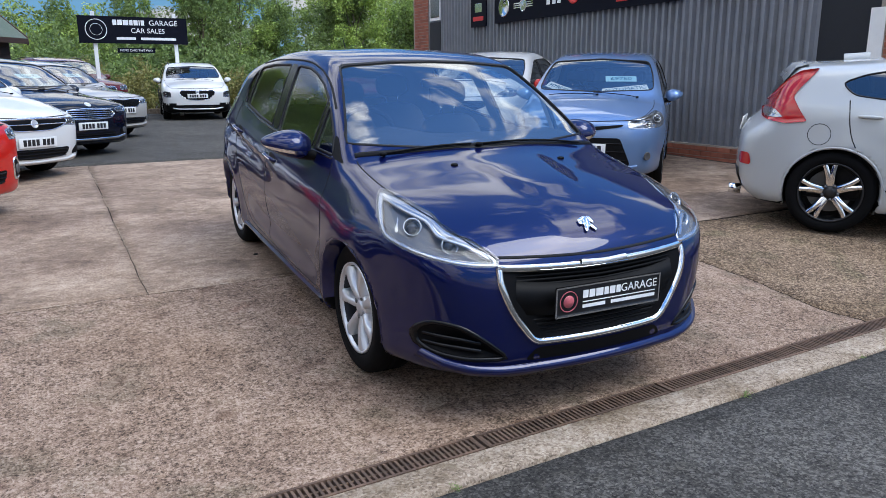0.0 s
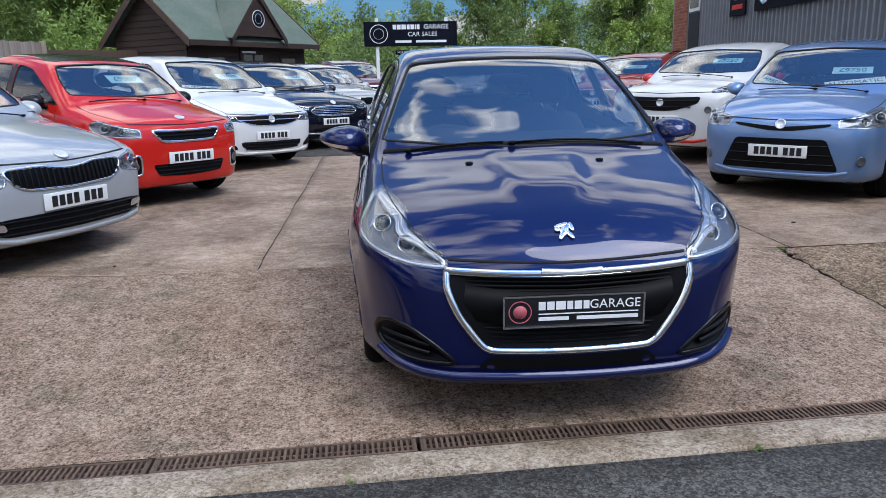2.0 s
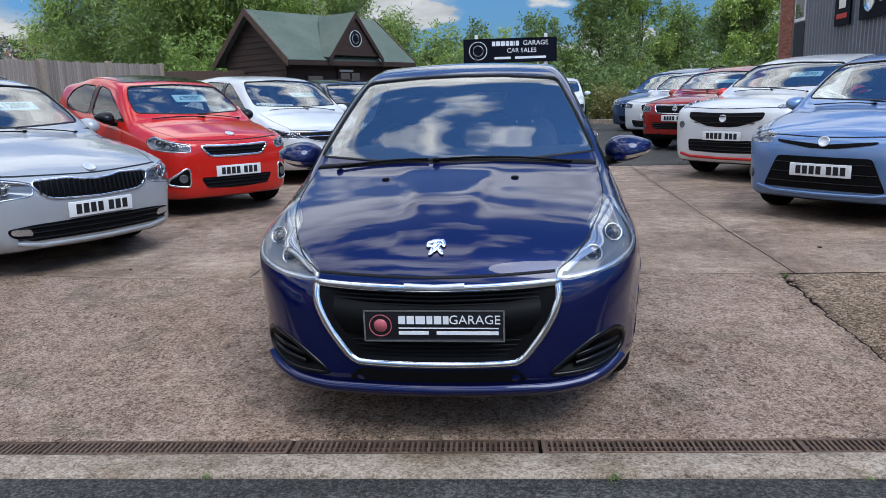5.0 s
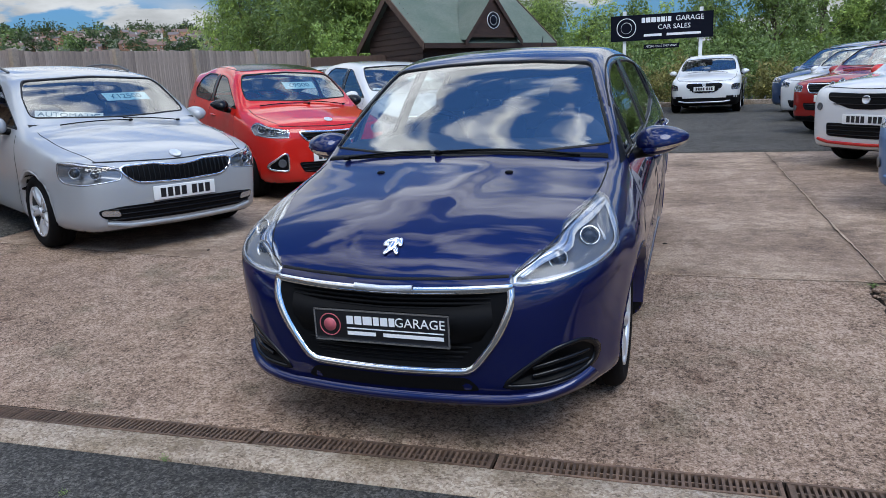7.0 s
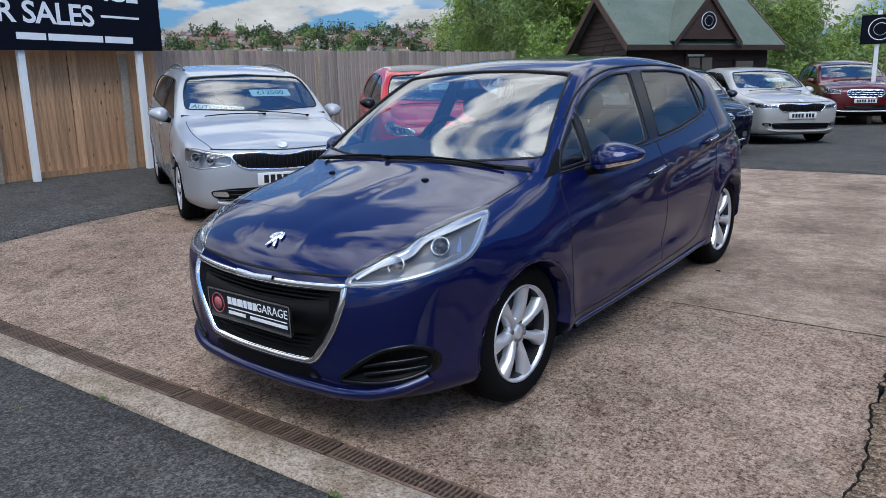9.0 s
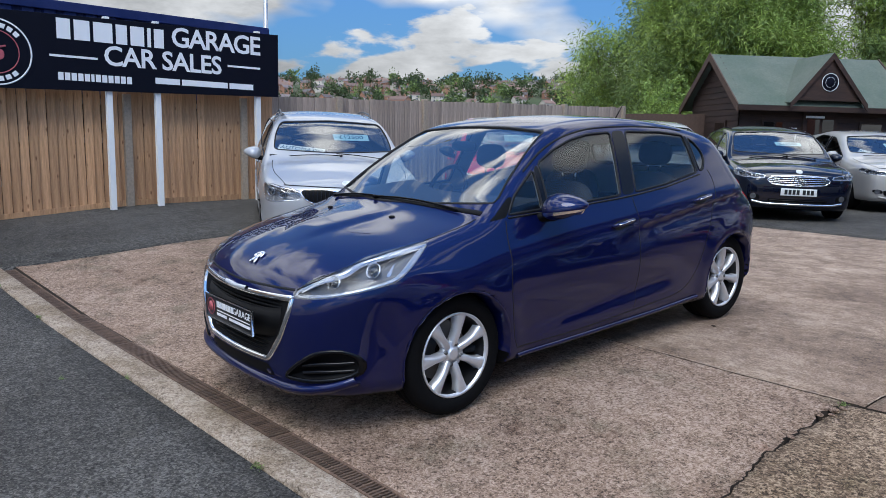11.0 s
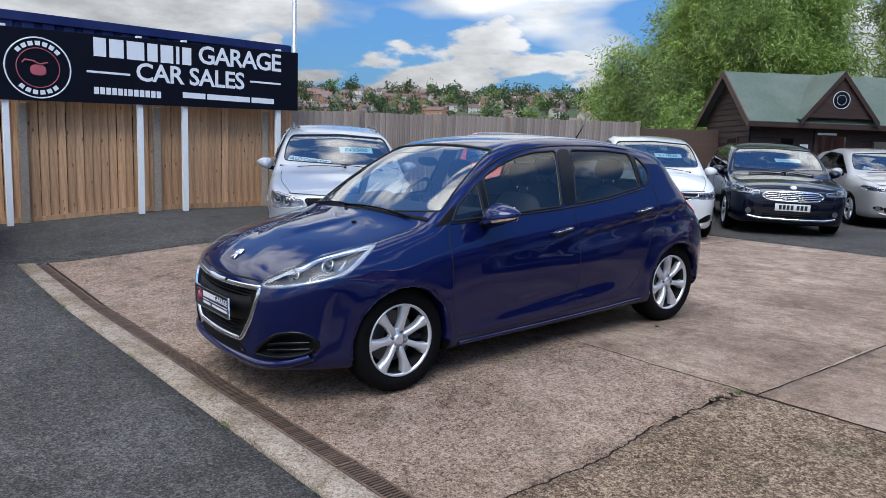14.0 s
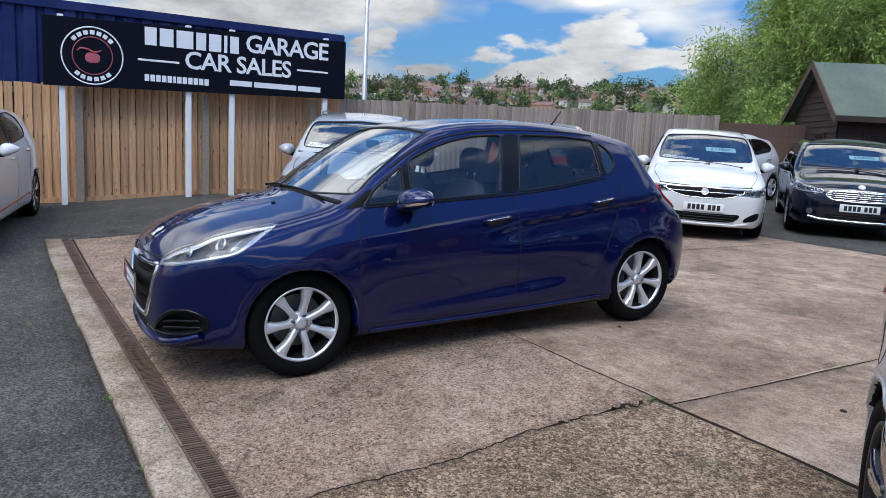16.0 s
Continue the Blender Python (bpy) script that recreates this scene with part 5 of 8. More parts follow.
# local x along the front, y into the depth
CL, CD, EH, RH = 4.25, 3.0, 2.10, 3.30
for i in range(15):
    z0 = i * 0.14
    part("board", ([(0.22, 0.265, z0), (CL - 0.12, 0.265, z0), (CL - 0.12, 0.284, z0 + 0.138), (0.22, 0.284, z0 + 0.138), (0.22, 0.31, z0), (CL - 0.12, 0.31, z0)], [(0, 1, 2, 3), (1, 0, 4, 5)]), M_TIMBER, cab, smooth=False)
z0 = 0.0
while z0 < RH - 0.15:
    half = CD / 2 - 0.28 if z0 < EH else (CD / 2 - 0.05) * (RH - z0 - 0.1) / (RH - EH)
    half = min(half, CD / 2 - 0.28)
    part("board", ([(0.186, CD / 2 + half, z0), (0.186, CD / 2 - half, z0), (0.202, CD / 2 - half, z0 + 0.138), (0.202, CD / 2 + half, z0 + 0.138), (0.235, CD / 2 + half, z0), (0.235, CD / 2 - half, z0)], [(0, 1, 2, 3), (1, 0, 4, 5)]), M_TIMBER, cab, smooth=False)
    z0 += 0.14
part("gable_wall", joined([box_vf(CL - 0.15, CL - 0.12, 0.28, CD - 0.28, 0, EH), box_vf(0.2, CL - 0.12, CD - 0.3, CD - 0.28, 0, EH)]), M_TIMBER, cab, smooth=False)
for q in (0, 1):
    ya, yb = (-0.05, CD / 2) if q == 0 else (CD + 0.05, CD / 2)
    za, zb = EH - 0.06, RH
    v = [(0, ya, za), (CL + 0.1, ya, za), (CL + 0.1 - 0.25 * 0, yb, zb), (0, yb, zb), (0, ya, za - 0.05), (CL + 0.1, ya, za - 0.05), (CL + 0.1, yb, zb - 0.05), (0, yb, zb - 0.05)]
    part("roof", (v, [(0, 1, 2, 3), (7, 6, 5, 4), (0, 4, 5, 1), (3, 7, 4, 0), (1, 5, 6, 2)]), M_ROOFG, cab, smooth=False)
    for xe in (-0.03, CL + 0.10):
        v = [(xe, ya, za + 0.03), (xe, yb, zb + 0.03), (xe, yb, zb - 0.16), (xe, ya, za - 0.16), (xe + 0.03, ya, za + 0.03), (xe + 0.03, yb, zb + 0.03), (xe + 0.03, yb, zb - 0.16), (xe + 0.03, ya, za - 0.16)]
        part("bargeboard", (v, [(0, 1, 2, 3), (7, 6, 5, 4), (0, 4, 5, 1), (3, 2, 6, 7), (0, 3, 7, 4)]), M_TRIMWOOD, cab, smooth=False)
part("fascia", box(0.0, CL + 0.1, -0.075, -0.05, EH - 0.19, EH - 0.07, 0.004), M_TIMBER, cab, smooth=False)
# gablet over the door
gx0, gx1, gm = 1.28, 2.90, 2.09
v = [(gx0, -0.12, EH + 0.06), (gx1, -0.12, EH + 0.06), (gm, -0.12, EH + 1.05), (gx0, -0.09, EH + 0.06), (gx1, -0.09, EH + 0.06), (gm, -0.09, EH + 1.05)]
gbt = part("gablet", (v, [(0, 1, 2), (5, 4, 3), (0, 3, 4, 1)]), M_TIMBER, cab, smooth=False)
for xa in (gx0, gx1):
    dxx = (gm - xa)
    s_ = 1 if dxx > 0 else -1
    p0, p1 = Vector((xa - s_ * 0.12, -0.18, EH + 0.0)), Vector((gm, -0.18, EH + 1.12))
    back = Vector((gm, 1.25, EH + 1.12))
    b0 = Vector((xa - s_ * 0.12, 0.12, EH + 0.02))
    part("gablet_roof", ([p0, p1, back, b0], [(0, 1, 2, 3) if s_ < 0 else (3, 2, 1, 0)]), M_ROOFG, cab, smooth=False)
    dn = Vector((0, 0, -0.15))
    v = [p0, p1, p1 + dn, p0 + dn] + [q + Vector((0, 0.03, 0)) for q in (p0, p1, p1 + dn, p0 + dn)]
    part("bargeboard", (v, [(0, 1, 2, 3), (7, 6, 5, 4), (0, 4, 5, 1), (3, 2, 6, 7)]), M_TIMBER, cab, smooth=False)
rd = part("roundel", joined([moved(lathe([(0.20, 0), (0.20, 0.012), (0.190, 0.012), (0.190, 0.0)], 36), gm, -0.125, EH + 0.47, 0, 0, -90), moved(lathe([(0.115, 0.0), (0.115, 0.008), (0.109, 0.008)], 24), gm, -0.125, EH + 0.47, 0, 0, -90)]), M_LETTER, cab, "white ring of a round sign")
part("roundel_back", moved(lathe([(0.185, 0.0), (0.185, 0.006), (0.001, 0.006)], 36), gm, -0.125, EH + 0.47, 0, 0, -90), M_SIGN, rd)
for a, b, z0, z1 in ((0.75, 1.30, 0.95, 1.72), (3.15, 3.75, 0.95, 1.72)):
    wdw = part("window", box(a, b, 0.235, 0.262, z0, z1, 0.004), M_TIMBER, cab, smooth=False)
    part("pane", box(a + 0.05, b - 0.05, 0.228, 0.236, z0 + 0.05, z1 - 0.05), M_GLASSDK, wdw, smooth=False)
    part("blind", box(a + 0.06, b - 0.06, 0.2372, 0.2378, z0 + 0.25, z1 - 0.1), M_DARK, wdw, smooth=False)
wdw = part("window", box(0.150, 0.186, 0.80, 1.35, 0.9, 1.7, 0.004), M_TIMBER, cab, smooth=False)
part("pane", box(0.143, 0.15, 0.85, 1.30, 0.95, 1.65), M_GLASSDK, wdw, smooth=False)
dr = part("door", box(1.75, 2.6, 0.225, 0.262, 0.05, 1.92, 0.004), M_TIMBER, cab, smooth=False)
part("pane", box(1.85, 2.15, 0.218, 0.226, 1.0, 1.75), M_GLASSDK, dr, smooth=False)
part("pane", box(2.22, 2.5, 0.218, 0.226, 1.0, 1.75), M_GLASSDK, dr, smooth=False)
part("notice", box(1.42, 1.62, 0.245, 0.25, 1.15, 1.55), M_CARDW, cab, "white paper notice", smooth=False)
part("closer_bar", box(1.80, 2.25, 0.19, 0.215, 1.78, 1.83), M_WHITE, cab, smooth=False)

# small sign in front of the trees
s2 = thing("roadside_sign", pose(0.98, 22.9, 0.36, 0, 0, 3), "black garage sign on two white posts", "sign")
for q in (0.40, 2.55):
    part("post", box(q - 0.05, q + 0.05, 0.01, 0.09, 0, 2.9, 0.006), M_WHITE, s2, smooth=False)
part("board", box(0, 2.88, -0.03, 0.008, 2.05, 2.78, 0.004), M_SIGN, s2, smooth=False)
part("lower_board", box(0.95, 1.95, -0.03, 0.008, 1.80, 1.93, 0.004), M_SIGN, s2, smooth=False)
part("word", text_mesh("GARAGE", 0.20, M_LETTER, 0.001), None, s2, at=pose(2.23, -0.034, 2.62, 90), smooth=False)
part("word", text_mesh("CAR SALES", 0.19, M_LETTER, 0.001), None, s2, at=pose(1.80, -0.034, 2.40, 90), smooth=False)
vf = letter_bars([0.10, 0.12, 0.14, 0.09, 0.11, 0.03, 0.09], 0.14, 0.025)
for q in vf:
    part("bar", q, M_LETTER, s2, at=pose(1.30, -0.033, 2.62, 90), smooth=False)
for q in letter_bars([0.5, 0.95], 0.07, 0.14):
    part("bar", q, M_LETTER, s2, at=pose(1.75, -0.033, 2.19, 90), smooth=False)
part("word", text_mesh("MORE CARS THIS WAY", 0.085, M_LETTER, 0.001), None, s2, at=pose(1.45, -0.034, 1.865, 90), smooth=False)
part("roundel", joined([moved(lathe([(0.28, 0), (0.28, 0.004), (0.26, 0.004), (0.26, 0)], 36), 0.45, -0.031, 2.42, 0, 0, -90), moved(lathe([(0.16, 0), (0.16, 0.004), (0.15, 0.004)], 30), 0.45, -0.031, 2.42, 0, 0, -90)]), M_LETTER, s2)

# ---------------------------------------------------------------- workshop
BX = 8.50
wk = thing("workshop", pose(BX, 8, 0.2), "workshop clad in dark grey corrugated steel with brick piers", "building")
prof, yy = [], 16.55
while yy > 6.15:
    prof += [(0.0, yy), (0.0, yy - 0.042), (0.060, yy - 0.062), (0.060, yy - 0.118)]
    yy -= 0.14
V = []
for x_, y_ in prof:
    V += [(x_, y_ - 8, z_) for z_ in (0.22, 4.1)]
part("cladding", (V, [(2 * i, 2 * i + 1, 2 * i + 3, 2 * i + 2) for i in range(len(prof) - 1)]), M_CLAD, wk, "dark grey corrugated steel cladding", smooth=False)
part("plinth", box(-0.04, 0.2, -1.9, 8.55, -0.3, 0.22, 0.004), M_MORTAR, wk, smooth=False)
part("core_wall", box(0.08, 0.30, -3.3, 8.6, -0.3, 4.1), M_DARK, wk, smooth=False)
part("door_opening", box(0.064, 0.08, -2.72, -1.9, 0.0, 3.2), M_DARK, wk, "dark open doorway", smooth=False)
part("roof", box(-0.15, 9, -3.4, 9.4, 4.1, 4.22, 0.01), M_CLAD, wk, smooth=False)
part("brick_core", box(-0.02, 0.36, 8.56, 9.38, -0.3, 4.1), M_MORTAR, wk, smooth=False)
part("brick_core", box(-0.02, 0.36, -3.35, -2.73, -0.3, 4.1), M_MORTAR, wk, smooth=False)
part("end_wall", box(0.3, 8.8, -3.3, -3.24, -0.3, 4.1), M_BRICK, wk, smooth=False)
part("far_wall", box(0.3, 8.8, 9.3, 9.36, -0.3, 4.1), M_BRICK, wk, smooth=False)
part("notice", box(-0.03, 0.03, -2.80, -2.62, 1.35, 1.95, 0.003), M_WHITE, wk, "white enamel plate", smooth=False)
wd = part("window", box(-0.015, 0.02, 7.95, 8.50, 2.55, 4.2, 0.004), M_WHITE, wk, smooth=False)
part("pane", box(-0.02, -0.014, 8.0, 8.45, 2.62, 4.1), M_GLASSDK, wd, smooth=False)
part("panel", box(-0.012, 0.02, 7.95, 8.50, 0.6, 2.52, 0.004), M_DARK, wk, smooth=False)
# makers' board: plain shapes
mb = thing("makers_board", pose(BX - 0.06, 13.45, 2.50), "long black board with plain emblems of car makers", "sign")
part("board", box(0, 0.03, -5.2, 0.0, 0, 0.62, 0.004), M_SIGN, mb, smooth=False)
part("small_board", box(0, 0.03, 0.35, 0.98, -0.02, 0.62, 0.004), M_SIGN, mb, smooth=False)
part("far_board", box(0, 0.03, -6.6, -5.55, 0.0, 0.62, 0.004), M_SIGN, mb, smooth=False)
M_LOGOR, M_LOGOB = mat("emblem_red", (0.55, 0.03, 0.03), 0.4), mat("emblem_blue", (0.03, 0.15, 0.55), 0.4)
disc = lambda r_: lathe([(r_, 0), (r_, 0.006), (r_ * 0.86, 0.010), (r_ * 0.80, 0.006), (0.001, 0.007)], 28)
for y_, z_, r_, mm in ((-0.35, 0.30, 0.20, M_CHROME), (-2.62, 0.34, 0.17, M_LOGOR), (-4.75, 0.34, 0.19, M_LOGOB)):
    part("emblem", moved(disc(r_), -0.002, y_, z_, 0, 0, 180), mm, mb)
part("emblem", joined([moved(disc(0.12), -0.002, -1.05, 0.28, 0, 0, 180)] + [box_vf(-0.008, 0, -1.05 + a, -1.05 + a + 0.22, z_, z_ + 0.02) for a in (-0.33, 0.11) for z_ in (0.24, 0.28, 0.32)]), M_CHROME, mb, smooth=False)
part("emblem", joined([box_vf(-0.006, 0, -2.0 + a, -2.0 + a + 0.10, 0.22, 0.36) for a in (-0.25, -0.1, 0.08)]), M_LETTER, mb, smooth=False)
part("emblem", box(-0.006, 0, -3.6, -3.1, 0.24, 0.36, 0.002), M_LOGOB, mb, smooth=False)
part("emblem", joined([box_vf(-0.006, 0, -4.3, -3.75, 0.10, 0.17), box_vf(-0.006, 0, -4.12, -3.92, 0.26, 0.34)]), M_LOGOR, mb, smooth=False)
part("emblem", box(-0.006, 0, 0.45, 0.88, 0.10, 0.19, 0.002), M_LOGOR, mb, smooth=False)
part("emblem", box(-0.006, 0, 0.52, 0.80, 0.28, 0.46, 0.002), M_CHROME, mb, smooth=False)

# ---------------------------------------------------------------- trees, hedges, town


def leaf_cloud(n, blobs, size, rnd, slender=0.45, droop=0.0, twig=26):
    """Many small leaves, gathered into twigs, through the outer part of a set of blobs (x, y, z, rx, ry, rz)."""
    V = np.zeros((n * 4, 3))
    vol = np.array([b[3] * b[4] + b[4] * b[5] for b in blobs])
    m = max(n // twig, len(blobs))
    pick = rnd.choice(len(blobs), m, p=vol / vol.sum())
    B = np.array(blobs)[pick]
    d = rnd.normal(size=(m, 3))
    d /= np.linalg.norm(d, axis=1)[:, None]
    rad = 0.35 + 0.68 * rnd.random(m) ** 0.6
    bump = 1 + 0.28 * np.sin(d[:, 0] * 7 + B[:, 0]) * np.sin(d[:, 1] * 6 + B[:, 1] * 2) + 0.07 * rnd.normal(size=m)
    tips = B[:, :3] + d * B[:, 3:] * (rad * bump)[:, None]
    way = d + 0.6 * rnd.normal(size=(m, 3))
    way[:, 2] -= 0.25 + droop
    way /= np.linalg.norm(way, axis=1)[:, None]
    own = np.arange(n) % m
    reach = size * (1.2 + 0.16 * twig)
    c = tips[own] + way[own] * (rnd.random(n)[:, None] - 0.3) * reach * (1.6 if droop else 1.0) + rnd.normal(size=(n, 3)) * reach * 0.24
    a = way[own] + 0.75 * rnd.normal(size=(n, 3))
    a /= np.linalg.norm(a, axis=1)[:, None]
    b = np.cross(a, rnd.normal(size=(n, 3)))
    b /= np.linalg.norm(b, axis=1)[:, None]
    s = size * (0.6 + 0.8 * rnd.random(n))[:, None]
    V[0::4], V[1::4], V[2::4], V[3::4] = c - a * s, c + b * s * slender, c + a * s, c - b * s * slender
    return V, np.arange(n * 4).reshape(n, 4)


def tree(name, x, y, hgt, spread_, label, material, n=9000, leaf=0.10, seed=1, group="trees", low=0.25, slim=1.0, second=None, slender=0.45, droop=0.0, clumps=16):
    rnd = np.random.default_rng(seed)
    t = thing(name, pose(x, y, ground_z(max(x, -29), min(y, 29))), label, "tree", group)
    pts = [(0, 0, -0.2), (0.05 * spread_ * rnd.normal(), 0.05 * rnd.normal(), hgt * 0.3), (0.1 * rnd.normal(), 0.1 * rnd.normal(), hgt * 0.6), (0.15 * rnd.normal(), 0.1, hgt * 0.92)]
    limbs = [tube(smooth_line(pts, 4), list(np.linspace(hgt * 0.014 + 0.03, 0.015, 13)), 8)]
    blobs = []
    for i in range(clumps):
        a = rnd.random() * 6.28
        z = hgt * (low + (0.94 - low) * rnd.random())
        k = math.sin(math.pi * min(max((z / hgt - low * 0.6) / (1.08 - low * 0.6), 0.05), 1)) ** 0.7
        rr = spread_ * k * (0.25 + 0.65 * rnd.random())
        c = (rr * math.cos(a), rr * math.sin(a), z)
        limbs.append(tube([(0, 0, z * 0.62), (c[0] * 0.5, c[1] * 0.5, z * 0.86), c], [0.03 + hgt * 0.003, 0.02, 0.008], 5))
        b = spread_ * (0.26 + 0.20 * rnd.random())
        blobs.append((*c, b, b, b * (0.9 + 0.5 * rnd.random()) * slim))
    part("trunk", joined(limbs), M_BARK, t)
    cut = len(blobs) * 2 // 3 if second else len(blobs)
    V, F = leaf_cloud(int(n * cut / len(blobs)), blobs[:cut], leaf, rnd, slender, droop)
    part("crown", mesh_from("crown", V, F, material, False), None, t)
    if second:
        V, F = leaf_cloud(n - int(n * cut / len(blobs)), blobs[cut:], leaf, rnd, slender, droop)
        part("crown", mesh_from("crown", V, F, second, False), None, t)
    return t


def hedge(name, pts, hgt, deep, label, material, n, leaf, seed):
    rnd = np.random.default_rng(seed)
    blobs = []
    for (xa, ya), (xb, yb) in zip(pts[:-1], pts[1:]):
        L = math.hypot(xb - xa, yb - ya)
        for i in range(max(int(L / (deep * 0.7)), 1)):
            t = (i + rnd.random()) / max(int(L / (deep * 0.7)), 1)
            h = hgt * (0.55 + 0.5 * rnd.random())
            x, y = xa + (xb - xa) * t, ya + (yb - ya) * t + rnd.normal() * deep * 0.3
            blobs.append((x, y, ground_z(max(x, -29), min(y, 29)) + h * 0.48, deep * 0.8, deep * 0.8, h * 0.52))
    V, F = leaf_cloud(n, blobs, leaf, rnd)
    return tagged(part(name, mesh_from(name, V, F, material, False)), label, "shrubs", "", "stuff")


for i, w_ in enumerate(WEEDS):
    weed(*w_, 300 + i)
# willows and ash behind the cabin
for i, (x, y, hgt, sp_, mm, m2) in enumerate([(-8.5, 25.2, 8.8, 3.0, M_LEAF, M_LEAF2), (-7.0, 25.9, 9.6, 2.5, M_LEAF, M_LEAF3), (-10.9, 27.4, 6.8, 2.7, M_LEAF2, M_LEAF), (-4.3, 28.4, 7.6, 1.1, M_LEAF, M_LEAF2), (-3.0, 31.5, 4.4, 1.8, M_LEAF2, M_LEAF), (-12.9, 25.2, 5.3, 1.7, M_LEAF, M_LEAF2)]):
    tree("willow_tree", x, y, hgt, sp_, "tall green willow with loose hanging foliage", mm, int(9500 * hgt) if sp_ > 2 else 26000, 0.102, 20 + i, "trees behind the cabin", 0.08, 1.0, m2, 0.17, 0.7, 30)
# the wood beyond the yard
k = 0
for x, y, hgt, sp_ in ((1.6, 38, 4.2, 2.2), (4.6, 41, 4.9, 2.4), (7.2, 39, 6.6, 2.0), (9.6, 41, 7.4, 2.2), (12.2, 44, 6.0, 2.6), (14.5, 38, 5.8, 2.6), (17.5, 36, 6.6, 2.8), (21, 41, 7.5, 3.2), (25.5, 38, 7.5, 3.4), (12.2, 31, 4.9, 1.5), (15.5, 31.5, 4.6, 2.0), (30, 40, 8.5, 3.8), (-2.0, 44, 4.6, 2.6), (36, 42, 9, 4)):
    k += 1
    tree("woodland_tree", x, y, hgt, sp_, "broad-leaved tree at the edge of the wood", (M_LEAF2, M_LEAF, M_LEAF2)[k % 3], 19000, 0.072, 50 + k, "trees of the wood", 0.12, 1.0, (M_LEAF, M_LEAF2, M_LEAF3)[k % 3])
hedge("hedge", [(-4, 29.5), (3, 28.7), (10, 28.4), (20, 27.8)], 2.5, 1.4, "dense green hedge behind the yard", M_LEAF2, 22000, 0.075, 5)
hedge("shrub", [(0.6, 27.2), (3.4, 26.9)], 1.7, 0.9, "yellowing shrub behind the sign posts", M_LEAF4, 7000, 0.06, 15)
hedge("shrub", [(5.4, 26.9), (7.6, 26.7)], 1.5, 0.8, "brownish green shrub at the yard's end", M_LEAF4, 5000, 0.06, 16)
hedge("shrub", [(-3.0, 27.5), (-1.2, 27.4)], 1.6, 0.8, "light green shrub beside the cabin", M_LEAF3, 5000, 0.06, 17)
hedge("hedge", [(-2, 32.5), (8, 32), (24, 31), (34, 29)], 3.4, 1.8, "dark green undergrowth at the foot of the wood", M_LEAF2, 30000, 0.09, 6)
hedge("shrub", [(-6.6, 18.6), (-5.2, 19.6), (-4.2, 20.6)], 2.9, 0.85, "bright green shrub between fence and cabin", M_LEAF3, 16000, 0.045, 7)
tagged(part("bank_edging", box(0.5, 8.0, 24.9, 25.1, 0.3, 0.52, 0.02), M_KERB, smooth=False), "pale concrete edging at the yard's end", "kerb", kind="structure")

# hillside with the town
HD = 300.0


def hill_z(a, r):
    """Height of the far hillside at a bearing (degrees left of +y) and a distance."""
    crest = np.interp(a, [-60, -20, 0, 12, 25, 40, 55, 70, 90, 130], [9, 12, 17, 30, 38, 40, 39, 35, 26, 8])
    r = r / 1.45
    t = np.clip((r - 210) / 330, 0, 1)
    return float(1.45 * (crest * t * t * (3 - 2 * t) + 1.2 * noise.noise((a * 0.15, r * 0.01, 0)) * t))


angs, rads = np.linspace(-75, 135, 71), np.linspace(230, 1100, 28)
V = [(-r * math.sin(radians(a)), r * math.cos(radians(a)), hill_z(a, r) - 0.6) for a in angs for r in rads]
n = len(rads)
tagged(part("hillside", (V, [(i * n + j, i * n + j + 1, (i + 1) * n + j + 1, (i + 1) * n + j) for i in range(len(angs) - 1) for j in range(n - 1)]), M_GRASS), "green hillside beyond the fence", "hill", kind="structure")
M_HBRICK = mat("house_brick", (0.38, 0.195, 0.125), 0.9, objrand=0.35, vary=0.1)
M_HREND = mat("house_render", (0.60, 0.54, 0.46), 0.9, objrand=0.2, vary=0.1)
M_HROOF = mat("house_slate", (0.16, 0.13, 0.125), 0.85, objrand=0.35, vary=0.1)
M_HROOF2 = mat("house_tile", (0.19, 0.122, 0.098), 0.85, objrand=0.3, vary=0.1)


def house(w, dp, hgt, mw, mr, label):
    t = thing("house", pose(0, 0, 0), label, "house", "houses of the town")
    part("wall", joined([box_vf(-w / 2, w / 2, -dp / 2, dp / 2, -3, hgt), ([(-w / 2, -dp / 2, hgt), (-w / 2, dp / 2, hgt), (-w / 2, 0, hgt + dp * 0.34), (w / 2, -dp / 2, hgt), (w / 2, dp / 2, hgt), (w / 2, 0, hgt + dp * 0.34)], [(0, 2, 1), (3, 4, 5)])]), mw, t, smooth=False)
    e = 0.35
    rf = part("roof", ([(-w / 2 - e, -dp / 2 - e, hgt - 0.25), (w / 2 + e, -dp / 2 - e, hgt - 0.25), (w / 2 + e, 0, hgt + dp * 0.34 + 0.1), (-w / 2 - e, 0, hgt + dp * 0.34 + 0.1), (-w / 2 - e, dp / 2 + e, hgt - 0.25), (w / 2 + e, dp / 2 + e, hgt - 0.25)], [(0, 1, 2, 3), (3, 2, 5, 4)]), mr, t, smooth=False)
    part("chimney", box(w * 0.3, w * 0.3 + 0.9, -0.4, 0.4, hgt + dp * 0.2, hgt + dp * 0.34 + 1.3), mw, rf, smooth=False)
    for fl in range(2):
        for i in (-1, 1):
            wn_ = part("window", box(i * w * 0.25 - 0.7, i * w * 0.25 + 0.7, -dp / 2 - 0.06, -dp / 2, 0.6 + fl * 1.9, 1.6 + fl * 1.9), M_WHITE, t, smooth=False)
            part("pane", box(i * w * 0.25 - 0.58, i * w * 0.25 + 0.58, -dp / 2 - 0.09, -dp / 2 - 0.05, 0.7 + fl * 1.9, 1.5 + fl * 1.9), M_DARK, wn_, smooth=False)
    return t


